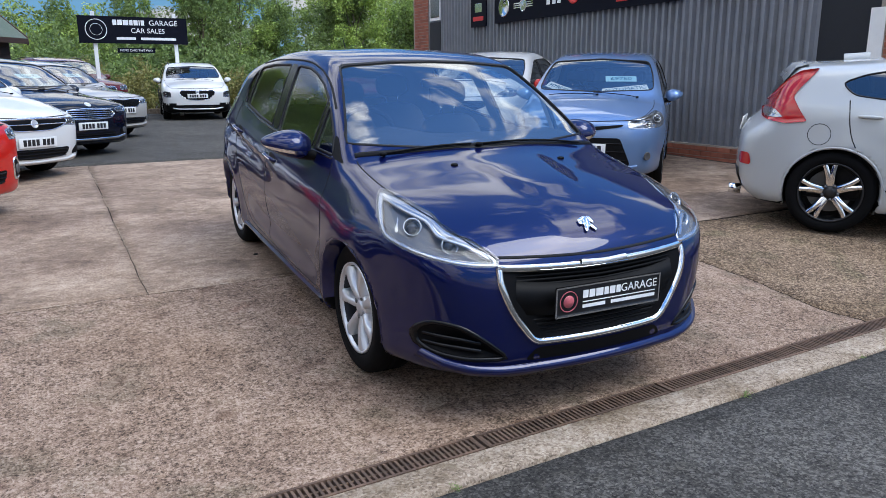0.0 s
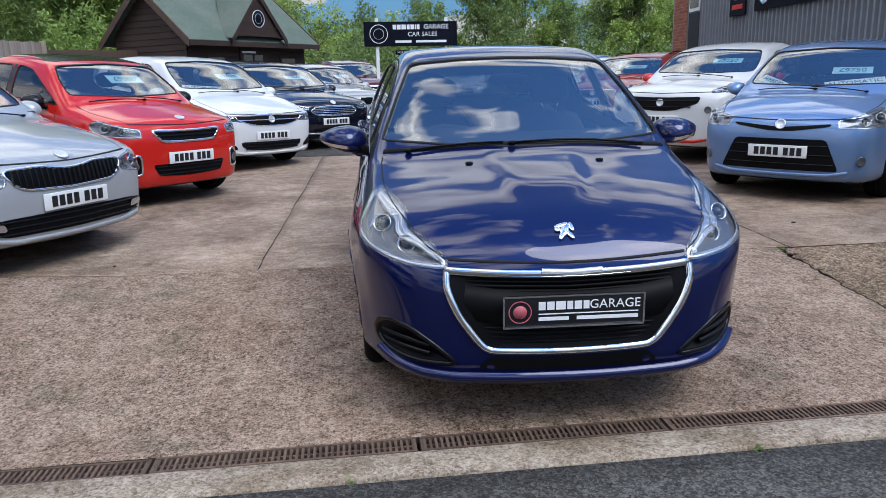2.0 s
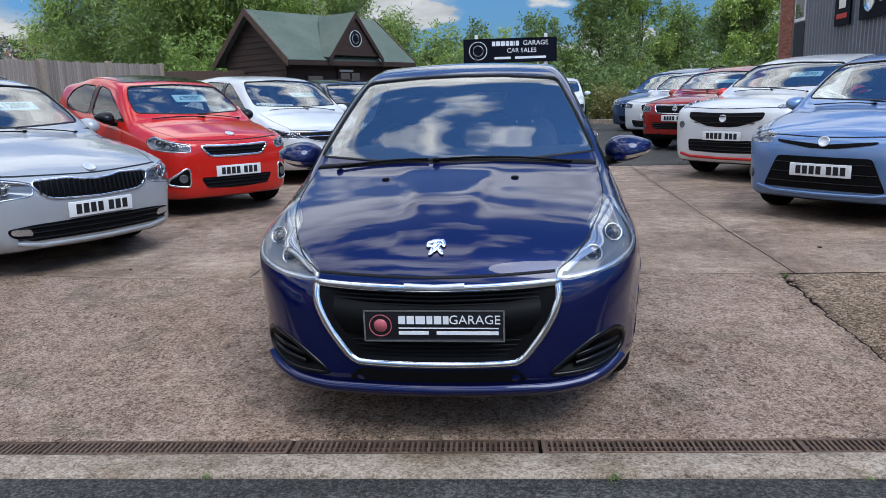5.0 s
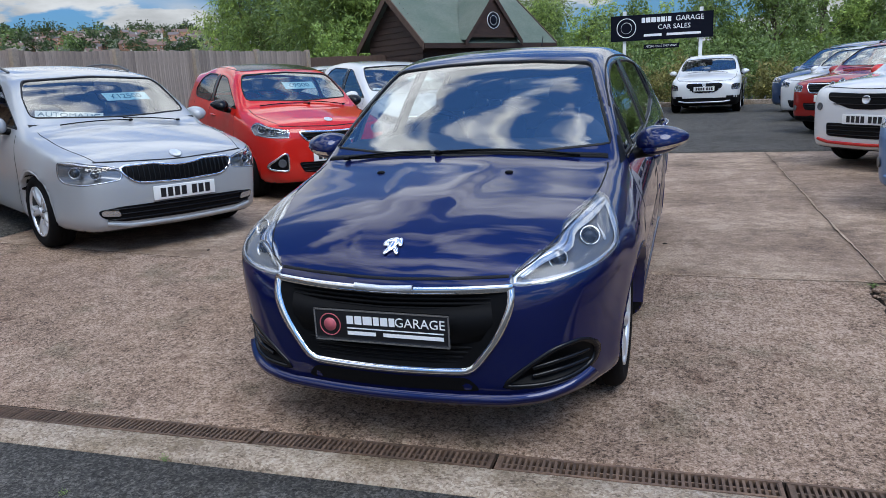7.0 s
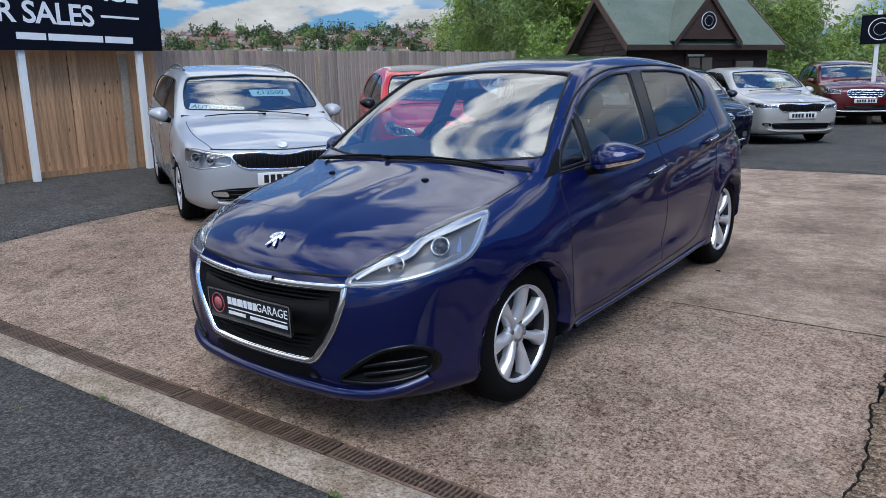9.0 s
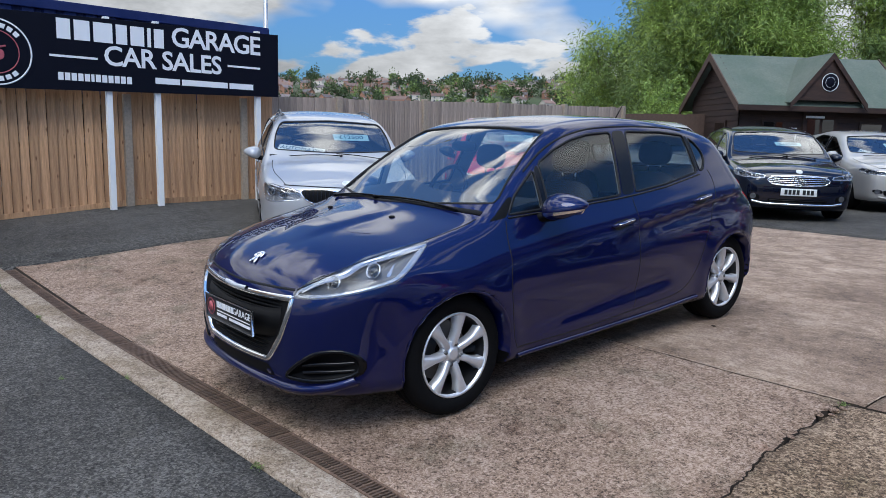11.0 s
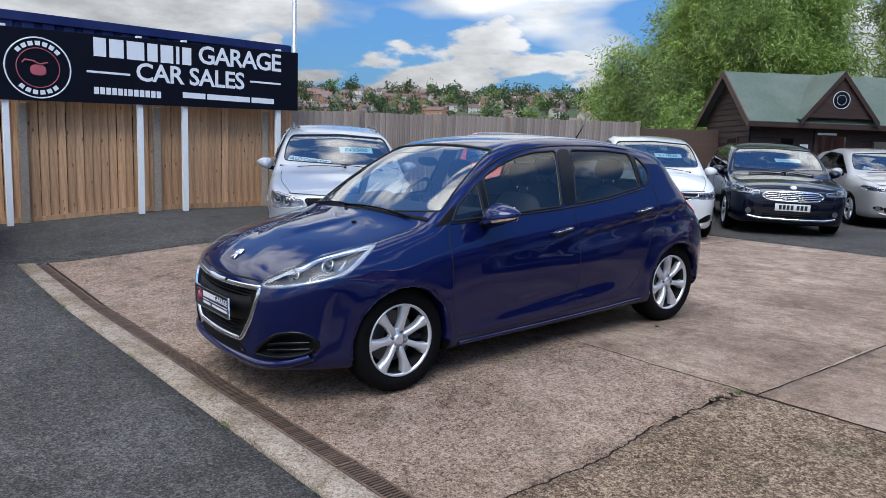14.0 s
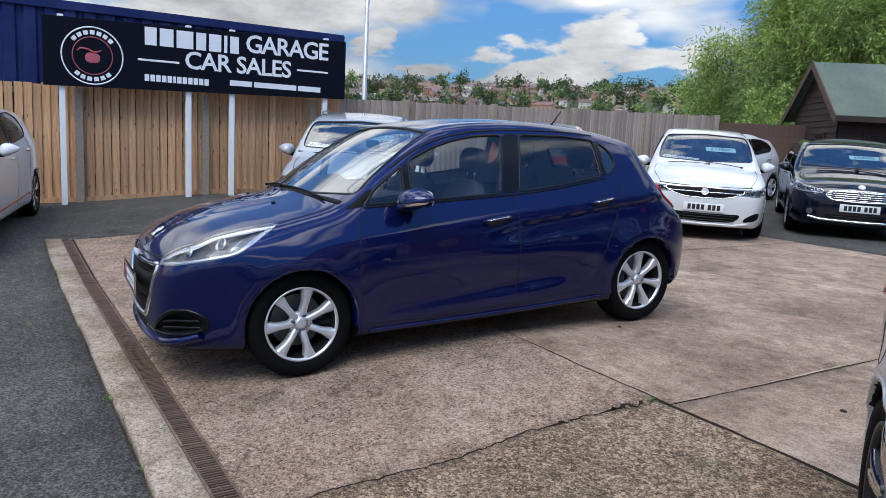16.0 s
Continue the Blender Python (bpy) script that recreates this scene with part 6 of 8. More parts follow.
protos = [house(8, 6.2, 4.5, M_HBRICK, M_HROOF, "red brick house with a slate roof on the hillside"), house(9.5, 6.4, 4.4, M_HREND, M_HROOF2, "pale rendered house with a tiled roof on the hillside"),
          house(15, 7, 4.8, M_HBRICK, M_HROOF2, "terrace of orange brick houses on the hillside"), house(9, 7, 3.0, M_HREND, M_HROOF, "pale bungalow with a grey roof on the hillside")]
rh = random.Random(11)
spots = []
for i in range(560):
    a, r = rh.uniform(24, 82), 464 + 348 * rh.random()
    if any(abs(a - b) * r / 57 < 11.5 and abs(r - q) < 11 for b, q in spots):
        continue
    spots.append((a, r))
for i, (a, r) in enumerate(spots):
    p = protos[rh.choice((0, 0, 1, 2, 3, 0, 1))]
    m = pose(-r * math.sin(radians(a)), r * math.cos(radians(a)), hill_z(a, r) - 0.4, 0, 0, a + rh.uniform(-50, 50))
    if i < 4:
        protos[i].matrix_basis = m
    else:
        copy_thing(p, m)
rt = np.random.default_rng(9)
for i, (mm, n_) in enumerate(((M_LEAF5, 430), (M_LEAF2, 90))):
    blobs = []
    for _ in range(n_):
        a, r = 20 + 68 * rt.random(), 420 + 435 * rt.random()
        s_ = 2.2 + 4.6 * rt.random()
        blobs.append((-r * math.sin(radians(a)), r * math.cos(radians(a)), hill_z(a, r) + s_ * 0.8, s_, s_, s_ * (0.9 + 0.5 * rt.random())))
    V, F = leaf_cloud(95000 if i == 0 else 22000, blobs, 1.1, rt)
    tagged(part("garden_trees", mesh_from("garden_trees", V, F, mm, False)), "green garden trees among the houses on the hillside", "trees", kind="stuff")
blobs = []
for _ in range(140):
    a, r = -70 + 92 * rt.random(), 120 + 60 * rt.random()
    s_ = 3 + 2.5 * rt.random()
    blobs.append((-r * math.sin(radians(a)), r * math.cos(radians(a)), s_ * 0.8, s_ * 1.3, s_ * 1.3, s_))
V, F = leaf_cloud(26000, blobs, 0.8, rt)
tagged(part("far_wood", mesh_from("far_wood", V, F, M_LEAF2, False)), "dark green wood in the distance", "trees", kind="stuff")

# ---------------------------------------------------------------- the indigo hatchback on the forecourt
HERO = dict(
    L=3.97, W=1.74, H=1.47, r=0.308, ra=0.326, fine=12, even=12, clear=0.19, wheels=(0.83, 3.37), cowl=1.0, bow=0.17, crown=0.085, k=0.07, beltrise=0.075, flare=0.016,
    mirror_y=1.62, mirror_z=1.28, round_back=0.15, hood=(0.135, 0.013, 0.30, 1.0), splay=0.17, recess=(0.0045, 0.50),
    creases=((2.05, 0.785, 3.80, 0.945, 0.020, 0.055), (0.98, 0.70, 2.45, 0.775, 0.007, 0.05), (1.15, 0.300, 2.80, 0.395, 0.016, -0.07)),
    side=[(0.30, 0.195), (0.09, 0.198), (0.022, 0.225), (0.0, 0.36), (0.0, 0.50), (0.02, 0.60), (0.055, 0.68), (0.13, 0.755), (0.28, 0.835), (0.50, 0.90), (0.75, 0.945), (0.95, 0.985), (1.08, 1.045),
          (1.30, 1.18), (1.55, 1.315), (1.75, 1.40), (1.95, 1.442), (2.25, 1.460), (2.60, 1.453), (2.95, 1.420), (3.22, 1.375), (3.41, 1.325), (3.485, 1.275), (3.585, 1.155), (3.70, 1.04), (3.79, 0.945), (3.862, 0.84), (3.935, 0.70),
          (3.97, 0.52), (3.955, 0.36), (3.90, 0.27), (3.70, 0.22), (3.3, 0.195), (2.0, 0.185), (1.0, 0.19)],
    plan=[(-0.1, 0.25), (0.0, 0.46), (0.05, 0.56), (0.12, 0.645), (0.22, 0.725), (0.34, 0.785), (0.52, 0.828), (0.83, 0.856), (1.3, 0.868), (2.0, 0.87), (2.8, 0.87), (3.37, 0.868), (3.62, 0.843), (3.80, 0.788), (3.90, 0.725), (3.98, 0.60), (4.1, 0.30)],
    sec=[(0.05, -0.07), (0.16, -0.040), (0.22, -0.028), (0.32, -0.018), (0.45, -0.010), (0.60, 0.0), (0.72, 0.0), (0.80, -0.011), (0.86, -0.031), (0.92, -0.059), (1.0, -0.094), (1.15, -0.160), (1.30, -0.234), (1.42, -0.30), (1.55, -0.39)],
)
for key in ("side", "plan"):  # the nose sits a little back
    HERO[key] = [(a + 0.055 * max(0.0, 1 - max(a, 0) / 0.75) if a > -0.05 else a, b) for a, b in HERO[key]]
hero = Car("hatchback_car", HERO, stand(1.948, 2.2, -1.15, HERO), "dark indigo blue five-door hatchback parked on the concrete forecourt", 0.0165)
R = hero.root
WS = [(-0.715, 1.015), (-0.35, 1.000), (0, 0.995), (0.35, 1.000), (0.715, 1.015), (0.628, 1.21), (0.545, 1.375), (0.25, 1.397), (0, 1.402), (-0.25, 1.397), (-0.545, 1.375), (-0.628, 1.21)]
hero.window("front", WS, seal=0.008, name="windscreen", r=0.02)
hero.window("rear", [(-0.52, 1.06), (0, 1.05), (0.52, 1.06), (0.46, 1.235), (0, 1.25), (-0.46, 1.235)], M_GLASSDK, name="rear_window", r=0.03)
for sd in ("left", "right"):
    hero.window(sd, glassm=M_GLASS2, poly=[(1.225, 0.955), (1.495, 0.962), (1.512, 1.180), (1.44, 1.135), (1.31, 1.050)], name="quarter_light", seal=0.013)
    hero.window(sd, glassm=M_GLASS2, poly=[(1.535, 0.962), (2.165, 0.985), (2.262, 1.357), (2.05, 1.350), (1.88, 1.322), (1.72, 1.275), (1.555, 1.205)], name="front_door_window", seal=0.013)
    hero.window(sd, glassm=M_GLASS2, poly=[(2.300, 0.992), (2.62, 1.018), (3.005, 1.070), (2.990, 1.318), (2.75, 1.346), (2.395, 1.358)], name="rear_door_window", seal=0.013)
    hero.window(sd, glassm=M_GLASSDK, poly=[(3.030, 1.075), (3.085, 1.085), (3.135, 1.150), (3.135, 1.200), (3.085, 1.265), (3.018, 1.308)], name="rear_quarter_light", seal=0.013, r=0.006)
    hero.patch("pillar_trim", sd, rounded([(2.998, 1.070), (3.032, 1.075), (3.020, 1.310), (2.986, 1.320)], 0.004), M_GLOSSBLK, off=0.001, rings=3)
    hero.patch("pillar_trim", sd, rounded([(2.175, 0.985), (2.292, 0.992), (2.388, 1.360), (2.272, 1.360)], 0.01), M_GLOSSBLK, off=0.002, rings=4)
    hero.patch("pillar_trim", sd, rounded([(1.497, 0.962), (1.533, 0.962), (1.553, 1.204), (1.514, 1.182)], 0.004), M_GLOSSBLK, off=0.001, rings=3)
    hero.patch("mirror_sail", sd, rounded([(1.105, 0.935), (1.215, 0.948), (1.300, 1.045), (1.275, 1.045), (1.16, 0.965)], 0.006, 0.01), M_PLASTIC, off=0.002, rings=3)
    # drip moulding over the windows and bright waist strip
    hero.band("roof_moulding", sd, smooth_line([(1.44, 1.165), (1.60, 1.255), (1.75, 1.315), (1.90, 1.352), (2.10, 1.378), (2.40, 1.384), (2.75, 1.372), (3.0, 1.345)], 5), 0.009, M_SEAM, off=0.002, closed=False, thick=0.0)
    hero.band("waist_strip", sd, [(1.225, 0.944), (1.53, 0.951), (2.17, 0.973), (2.30, 0.980), (2.62, 1.005), (3.02, 1.058)], 0.010, M_GLOSSBLK, off=0.003, closed=False, thick=0.004)
    # shut lines
    for nm, ln in (("shut_line", [(1.205, 0.93), (1.175, 0.80), (1.165, 0.55), (1.18, 0.36), (1.21, 0.275)]), ("shut_line", [(2.255, 0.985), (2.262, 0.70), (2.262, 0.45), (2.235, 0.30)]),
                   ("shut_line", [(3.13, 1.08), (3.150, 1.0), (3.10, 0.85), (3.03, 0.70), (2.975, 0.55), (2.90, 0.42), (2.78, 0.33), (2.62, 0.300)]),
                   ("shut_line", [(1.21, 0.275), (1.7, 0.268), (2.235, 0.285), (2.62, 0.300)])):
        hero.band(nm, sd, smooth_line(ln, 5), 0.006, M_SEAM, off=0.0008, closed=False, thick=0.0)
    hero.band("sill_moulding", sd, [(1.22, 0.225), (1.8, 0.225), (2.5, 0.232), (2.95, 0.245)], 0.022, M_BLUE, off=0.010, closed=False)
    hero.band("arch_edge", sd, [(0.83 + 0.327 * math.cos(a), 0.308 + 0.327 * math.sin(a)) for a in np.linspace(-0.15, math.pi + 0.15, 30)], 0.014, M_BLUE, off=0.005, closed=False, thick=0.02)
    hero.band("arch_edge", sd, [(3.37 + 0.327 * math.cos(a), 0.308 + 0.327 * math.sin(a)) for a in np.linspace(-0.10, math.pi + 0.15, 30)], 0.014, M_BLUE, off=0.005, closed=False, thick=0.02)
for sx, sd in ((1, "left"), (-1, "right")):
    for (y0, z0), (y1, z1) in (((1.985, 0.822), (2.195, 0.842)), ((2.845, 0.895), (3.045, 0.917))):
        pts = []
        for t in np.linspace(0, 1, 9):
            h, n = hero.cast(sd, y0 + (y1 - y0) * t, z0 + (z1 - z0) * t)
            pts.append(h + n * (0.008 + 0.032 * math.sin(math.pi * t) ** 0.5))
        hd = part("door_handle", tube(pts, [0.008, 0.012, 0.013, 0.013, 0.013, 0.013, 0.013, 0.012, 0.008], 10), M_BLUE, R)
        part("handle_insert", tube([p + Vector((sx * 0.011, 0, 0.003)) for p in pts[1:-1]], 0.004, 6), M_CHROME, hd)
        hero.patch("handle_cup", sd, rounded([(y0 + 0.03, z0 - 0.03), (y1 - 0.03, z1 - 0.03), (y1 - 0.03, z1 + 0.02), (y0 + 0.03, z0 + 0.02)], 0.02), M_SEAM, off=0.001, rings=3, parent=hd)
    mirror(R, sx, 0.920, 1.475, 0.993, 0.128, M_BLUE, M_CHROME)
    # headlamps
    cv = "cornerl" if sx > 0 else "cornerr"
    hl = [(0.432, 0.656), (0.56, 0.668), (0.67, 0.686), (0.80, 0.708), (0.915, 0.730), (0.975, 0.785), (1.042, 0.880), (0.94, 0.866), (0.84, 0.846), (0.735, 0.822), (0.700, 0.802), (0.665, 0.782), (0.545, 0.748), (0.462, 0.706), (0.420, 0.672)]
    hlb = hero.lamp(cv, hl, M_LAMPHERO, r=0.014, bulbs=((0.33, -0.02, 0.036), (0.62, 0.0, 0.038)), edge=0.016, deep=0.042)
    hero.patch("bezel", cv, rounded([(0.50, 0.684), (0.66, 0.702), (0.80, 0.724), (0.89, 0.750), (0.94, 0.815), (0.82, 0.805), (0.73, 0.785), (0.66, 0.745), (0.56, 0.722)], 0.012, 0.012), M_BEZEL, off=-0.040, rings=4, parent=hlb)
    hero.band("light_guide", cv, smooth_line([(0.47, 0.692), (0.56, 0.735), (0.68, 0.768), (0.745, 0.806), (0.86, 0.833), (0.99, 0.860)], 4), 0.016, M_REFL, off=-0.006, closed=False, parent=hlb)
    hero.band("lower_trim", cv, smooth_line([(0.47, 0.668), (0.60, 0.682), (0.78, 0.712), (0.905, 0.742), (0.965, 0.805), (1.02, 0.872)], 4), 0.022, M_REFL, off=-0.006, closed=False, parent=hlb)
    hero.patch("indicator", cv, rounded([(0.86, 0.765), (0.925, 0.775), (0.975, 0.845), (0.90, 0.835)], 0.012, 0.012), M_REFL, off=-0.026, rings=3, parent=hlb)
    # lower side vents
    vt = rounded([(sx * 0.745, 0.325), (sx * 0.752, 0.392), (sx * 0.705, 0.437), (sx * 0.62, 0.425), (sx * 0.53, 0.365), (sx * 0.43, 0.282), (sx * 0.58, 0.284), (sx * 0.69, 0.298)], 0.015, 0.015)
    hero.cut("front", grown(vt, -0.004))
    v = hero.patch("bumper_vent", "front", vt, M_PLASTIC, off=0.002, sink=0.045, rings=6)
    hero.band("vent_frame", "front", vt, 0.018, M_GLOSSBLK, off=0.004, parent=v)
    for za, zb in ((0.372, 0.352), (0.335, 0.318)):
        hero.band("vent_blade", "front", [(sx * 0.73, za), (sx * 0.63, za - 0.004), (sx * 0.545, zb)], 0.016, M_GLOSSBLK, off=-0.006, closed=False, parent=v, thick=0.02)
    # tail lamps
    bk = "backl" if sx > 0 else "backr"
    hero.patch("tail_lamp", bk, rounded([(-2.28, 0.93), (-2.10, 0.975), (-1.96, 1.005), (-1.93, 0.965), (-1.99, 0.90), (-2.02, 0.85), (-2.06, 0.815), (-2.28, 0.805)], 0.012, 0.012), M_REDLAMP, off=0.012, depth=0.03, rings=5)
# front grille
GR = [(-0.470, 0.652), (-0.470, 0.590), (-0.430, 0.490), (-0.375, 0.408), (-0.325, 0.352), (-0.255, 0.341), (0, 0.337), (0.255, 0.341), (0.325, 0.352), (0.375, 0.408), (0.430, 0.490), (0.470, 0.590), (0.470, 0.652), (0.25, 0.640), (0, 0.632), (-0.25, 0.640)]
GP = rounded(GR, 0.02, 0.015)
hero.cut("front", GP)
gr = hero.patch("grille", "front", GP, M_PLASTIC, off=0.0, sink=0.05, rings=9)
for z in (0.352, 0.372, 0.392, 0.412, 0.432, 0.585, 0.602, 0.619):
    w = float(np.interp(z, [0.33, 0.415, 0.5, 0.59, 0.65], [0.27, 0.36, 0.41, 0.44, 0.445])) - 0.01
    hero.band("grille_bar", "front", [(-w, z), (0, z - 0.01 * (z > 0.5)), (w, z)], 0.011, M_PLASTIC, off=-0.014, closed=False, parent=gr, thick=0.02)
hero.band("grille_panel", "front", [(-0.41, 0.535), (-0.2, 0.510), (0, 0.505), (0.2, 0.510), (0.41, 0.535)], 0.135, M_PLASTIC, off=-0.010, closed=False, parent=gr, thick=0.03)
hero.band("chrome_surround", "front", smooth_line(GR[:13], 5), 0.025, M_CHROME, off=0.008, parent=gr, label="chrome grille surround", thick=0.02, closed=False)
pts = [hero.cast("front", a, 0.640 + 0.014 * (a / 0.47) ** 2)[0] + Vector((0, -0.004, 0)) for a in np.linspace(-0.478, 0.478, 31)]
V, F = tube(pts, 1.0, 10)
V = [pts[i // 10] + Vector((0, (v - pts[i // 10]).y * 0.009, (v - pts[i // 10]).z * 0.0165)) for i, v in enumerate(V)]
part("chrome_bar", (V, F), M_CHROME, gr, "chrome bar along the bonnet's edge")
hero.band("nose_badge_strip", "front", [(-0.115, 0.648), (0, 0.643), (0.115, 0.648)], 0.018, M_ALLOY, off=0.020, closed=False, parent=gr)
hero.band("bonnet_gap", "front", smooth_line([(-0.46, 0.69), (-0.25, 0.683), (0, 0.678), (0.25, 0.683), (0.46, 0.69)], 4), 0.010, M_SEAM, off=0.001, closed=False, thick=0.0)
lw = rounded([(-0.36, 0.262), (0, 0.258), (0.36, 0.262), (0.315, 0.318), (0, 0.312), (-0.315, 0.318)], 0.012, 0.015)
hero.patch("lower_intake", "front", lw, M_PLASTIC, off=0.001, rings=4)
hero.band("front_lip", "front", [(-0.73, 0.295), (-0.67, 0.268), (-0.57, 0.244), (-0.44, 0.232), (-0.2, 0.229), (0, 0.228), (0.2, 0.229), (0.44, 0.232), (0.57, 0.244), (0.67, 0.268), (0.73, 0.295)], 0.032, M_BLUE, off=0.024, closed=False, thick=0.02)
hero.band("rear_shut_line", "rear", [(-0.50, 0.98), (-0.50, 0.72), (-0.44, 0.66), (0.44, 0.66), (0.50, 0.72), (0.50, 0.98)], 0.006, M_SEAM, off=0.001, closed=False, thick=0.0)
# bonnet lines
for sx in (-1, 1):
    hero.band("bonnet_line", "top", smooth_line([(sx * 0.47, 0.16), (sx * 0.56, 0.25), (sx * 0.655, 0.50), (sx * 0.70, 0.75), (sx * 0.71, 0.98), (sx * 0.705, 1.06)], 5), 0.006, M_SEAM, off=0.0008, closed=False, thick=0.0)
    h, n = hero.cast("top", sx * 0.305, 0.83)
    part("washer_jet", moved(superblob(0.018, 0.014, 0.010), *h), M_PLASTIC, R)
# plain chrome emblem in place of the maker's mark
h, n = hero.cast("front", 0, 0.772)
em = joined([moved(superblob(0.016, 0.006, 0.035, 2.2), -0.002, 0, 0.002, 0, 24), moved(superblob(0.030, 0.006, 0.010, 2.2), -0.012, 0, 0.026, 0, -20), moved(superblob(0.010, 0.005, 0.024, 2.2), -0.016, 0, -0.024, 0, 28),
             moved(superblob(0.010, 0.005, 0.024, 2.2), 0.016, 0, -0.022, 0, -28), moved(superblob(0.010, 0.005, 0.022, 2.2), 0.026, 0, 0.018, 0, -12), moved(superblob(0.012, 0.006, 0.012, 2.2), -0.030, 0, 0.006)])
part("emblem", em, M_CHROME, R, "plain chrome emblem", at=Matrix.Translation(h + n * 0.006) @ n.to_track_quat("-Y", "Z").to_matrix().to_4x4())
# dealer plate: black, silver rim, one word and bars
pl = number_plate(hero, 0.512, dark=True, w=0.53, hgt=0.118, off=0.030)
tagged(pl, "black dealer plate in a silver rim")
part("plate_rim", joined([box_vf(-0.268, 0.268, -0.004, 0.006, z - 0.0035, z + 0.0035) for z in (-0.060, 0.060)] + [box_vf(x - 0.0035, x + 0.0035, -0.004, 0.006, -0.060, 0.060) for x in (-0.266, 0.266)]), M_CHROME, pl, smooth=False)
part("plate_word", text_mesh("GARAGE", 0.050, M_LETTER, 0.0006), None, pl, at=pose(0.155, -0.002, 0.022, 90))
wb, xx = [], -0.135
for wd in (0.026, 0.028, 0.036, 0.022, 0.028, 0.022):
    wb.append(box_vf(xx, xx + wd, -0.0015, 0.0, 0.006, 0.038))
    xx += wd + 0.006
wb += [box_vf(-0.135, 0.245, -0.0015, 0.0, -0.012, -0.008), box_vf(-0.135, -0.02, -0.0015, 0.0, -0.036, -0.022), box_vf(0.01, 0.245, -0.0015, 0.0, -0.036, -0.022)]
for q in wb:
    part("bar", q, M_LETTER, pl, smooth=False)
part("plate_roundel", joined([moved(lathe([(0.044, 0), (0.044, 0.0012), (0.040, 0.0012), (0.040, 0.0)], 32), -0.205, -0.001, 0, 0, 0, -90), moved(lathe([(0.026, 0), (0.026, 0.0012), (0.001, 0.0014)], 24), -0.205, -0.001, 0, 0, 0, -90)]), M_PINK, pl)
hero.band("cowl_panel", "top", smooth_line([(-0.70, 1.105), (-0.40, 1.035), (0, 1.012), (0.40, 1.035), (0.70, 1.105)], 5), 0.030, M_PLASTIC, off=0.003, closed=False)
wiper(hero, (-0.08, 1.000), (0.58, 1.055))
wiper(hero, (-0.58, 1.045), (-0.12, 1.010))
h, n = hero.cast("top", 0.0, 3.12)
part("aerial", tube([h, h + Vector((0.0, 0.11, 0.13))], [0.007, 0.003], 6), M_PLASTIC, R)
hero.band("roof_spoiler", "top", [(-0.50, 3.36), (0, 3.42), (0.50, 3.36)], 0.10, M_BLUE, off=0.012, closed=False, thick=0.015)
for i, yc in enumerate(HERO["wheels"]):
    for q in (-1, 1):
        wheel(R, q * 0.714, yc, 0.308, 0.308, 0.212, (7, 0.0265, 1, False), q, (26, 38)[i])
cabin_fit(hero, 1.0, 0.98, 2.25)
hero.finish(M_BLUE, liner=True)

# ---------------------------------------------------------------- the other cars


def make_side(d):
    """A side outline from a few heights and places."""
    L, H, c, nz = d["L"], d["H"], d["clear"], d["nose"]
    (cy, cz), (wy, wz), (ry, rz), (ty, tz) = d["cowl_at"], d["screen_top"], d["roof_end"], d["tail"]
    pk = (wy + ry) / 2 - 0.1
    return [(0.35, c), (0.08, c + 0.02), (0.01, c + 0.08), (0.0, 0.46), (0.01, nz - 0.16), (0.04, nz - 0.05), (0.12, nz + 0.02), (0.35, nz + (cz - nz) * 0.42), (cy * 0.72, cz - 0.055), (cy, cz),
            (cy + (wy - cy) * 0.5, cz + (wz - cz) * 0.55), (wy, wz), (pk, H), (ry - 0.35, rz + 0.035), (ry, rz), (ry + 0.09, rz - 0.06), ((ry + 0.1 + ty) / 2, (rz + tz) / 2), (ty, tz), (L - 0.02, (tz + 0.5) / 2 + 0.05), (L, 0.52),
            (L - 0.03, c + 0.16), (L - 0.12, c + 0.05), (L - 0.4, c), (L / 2, c)]


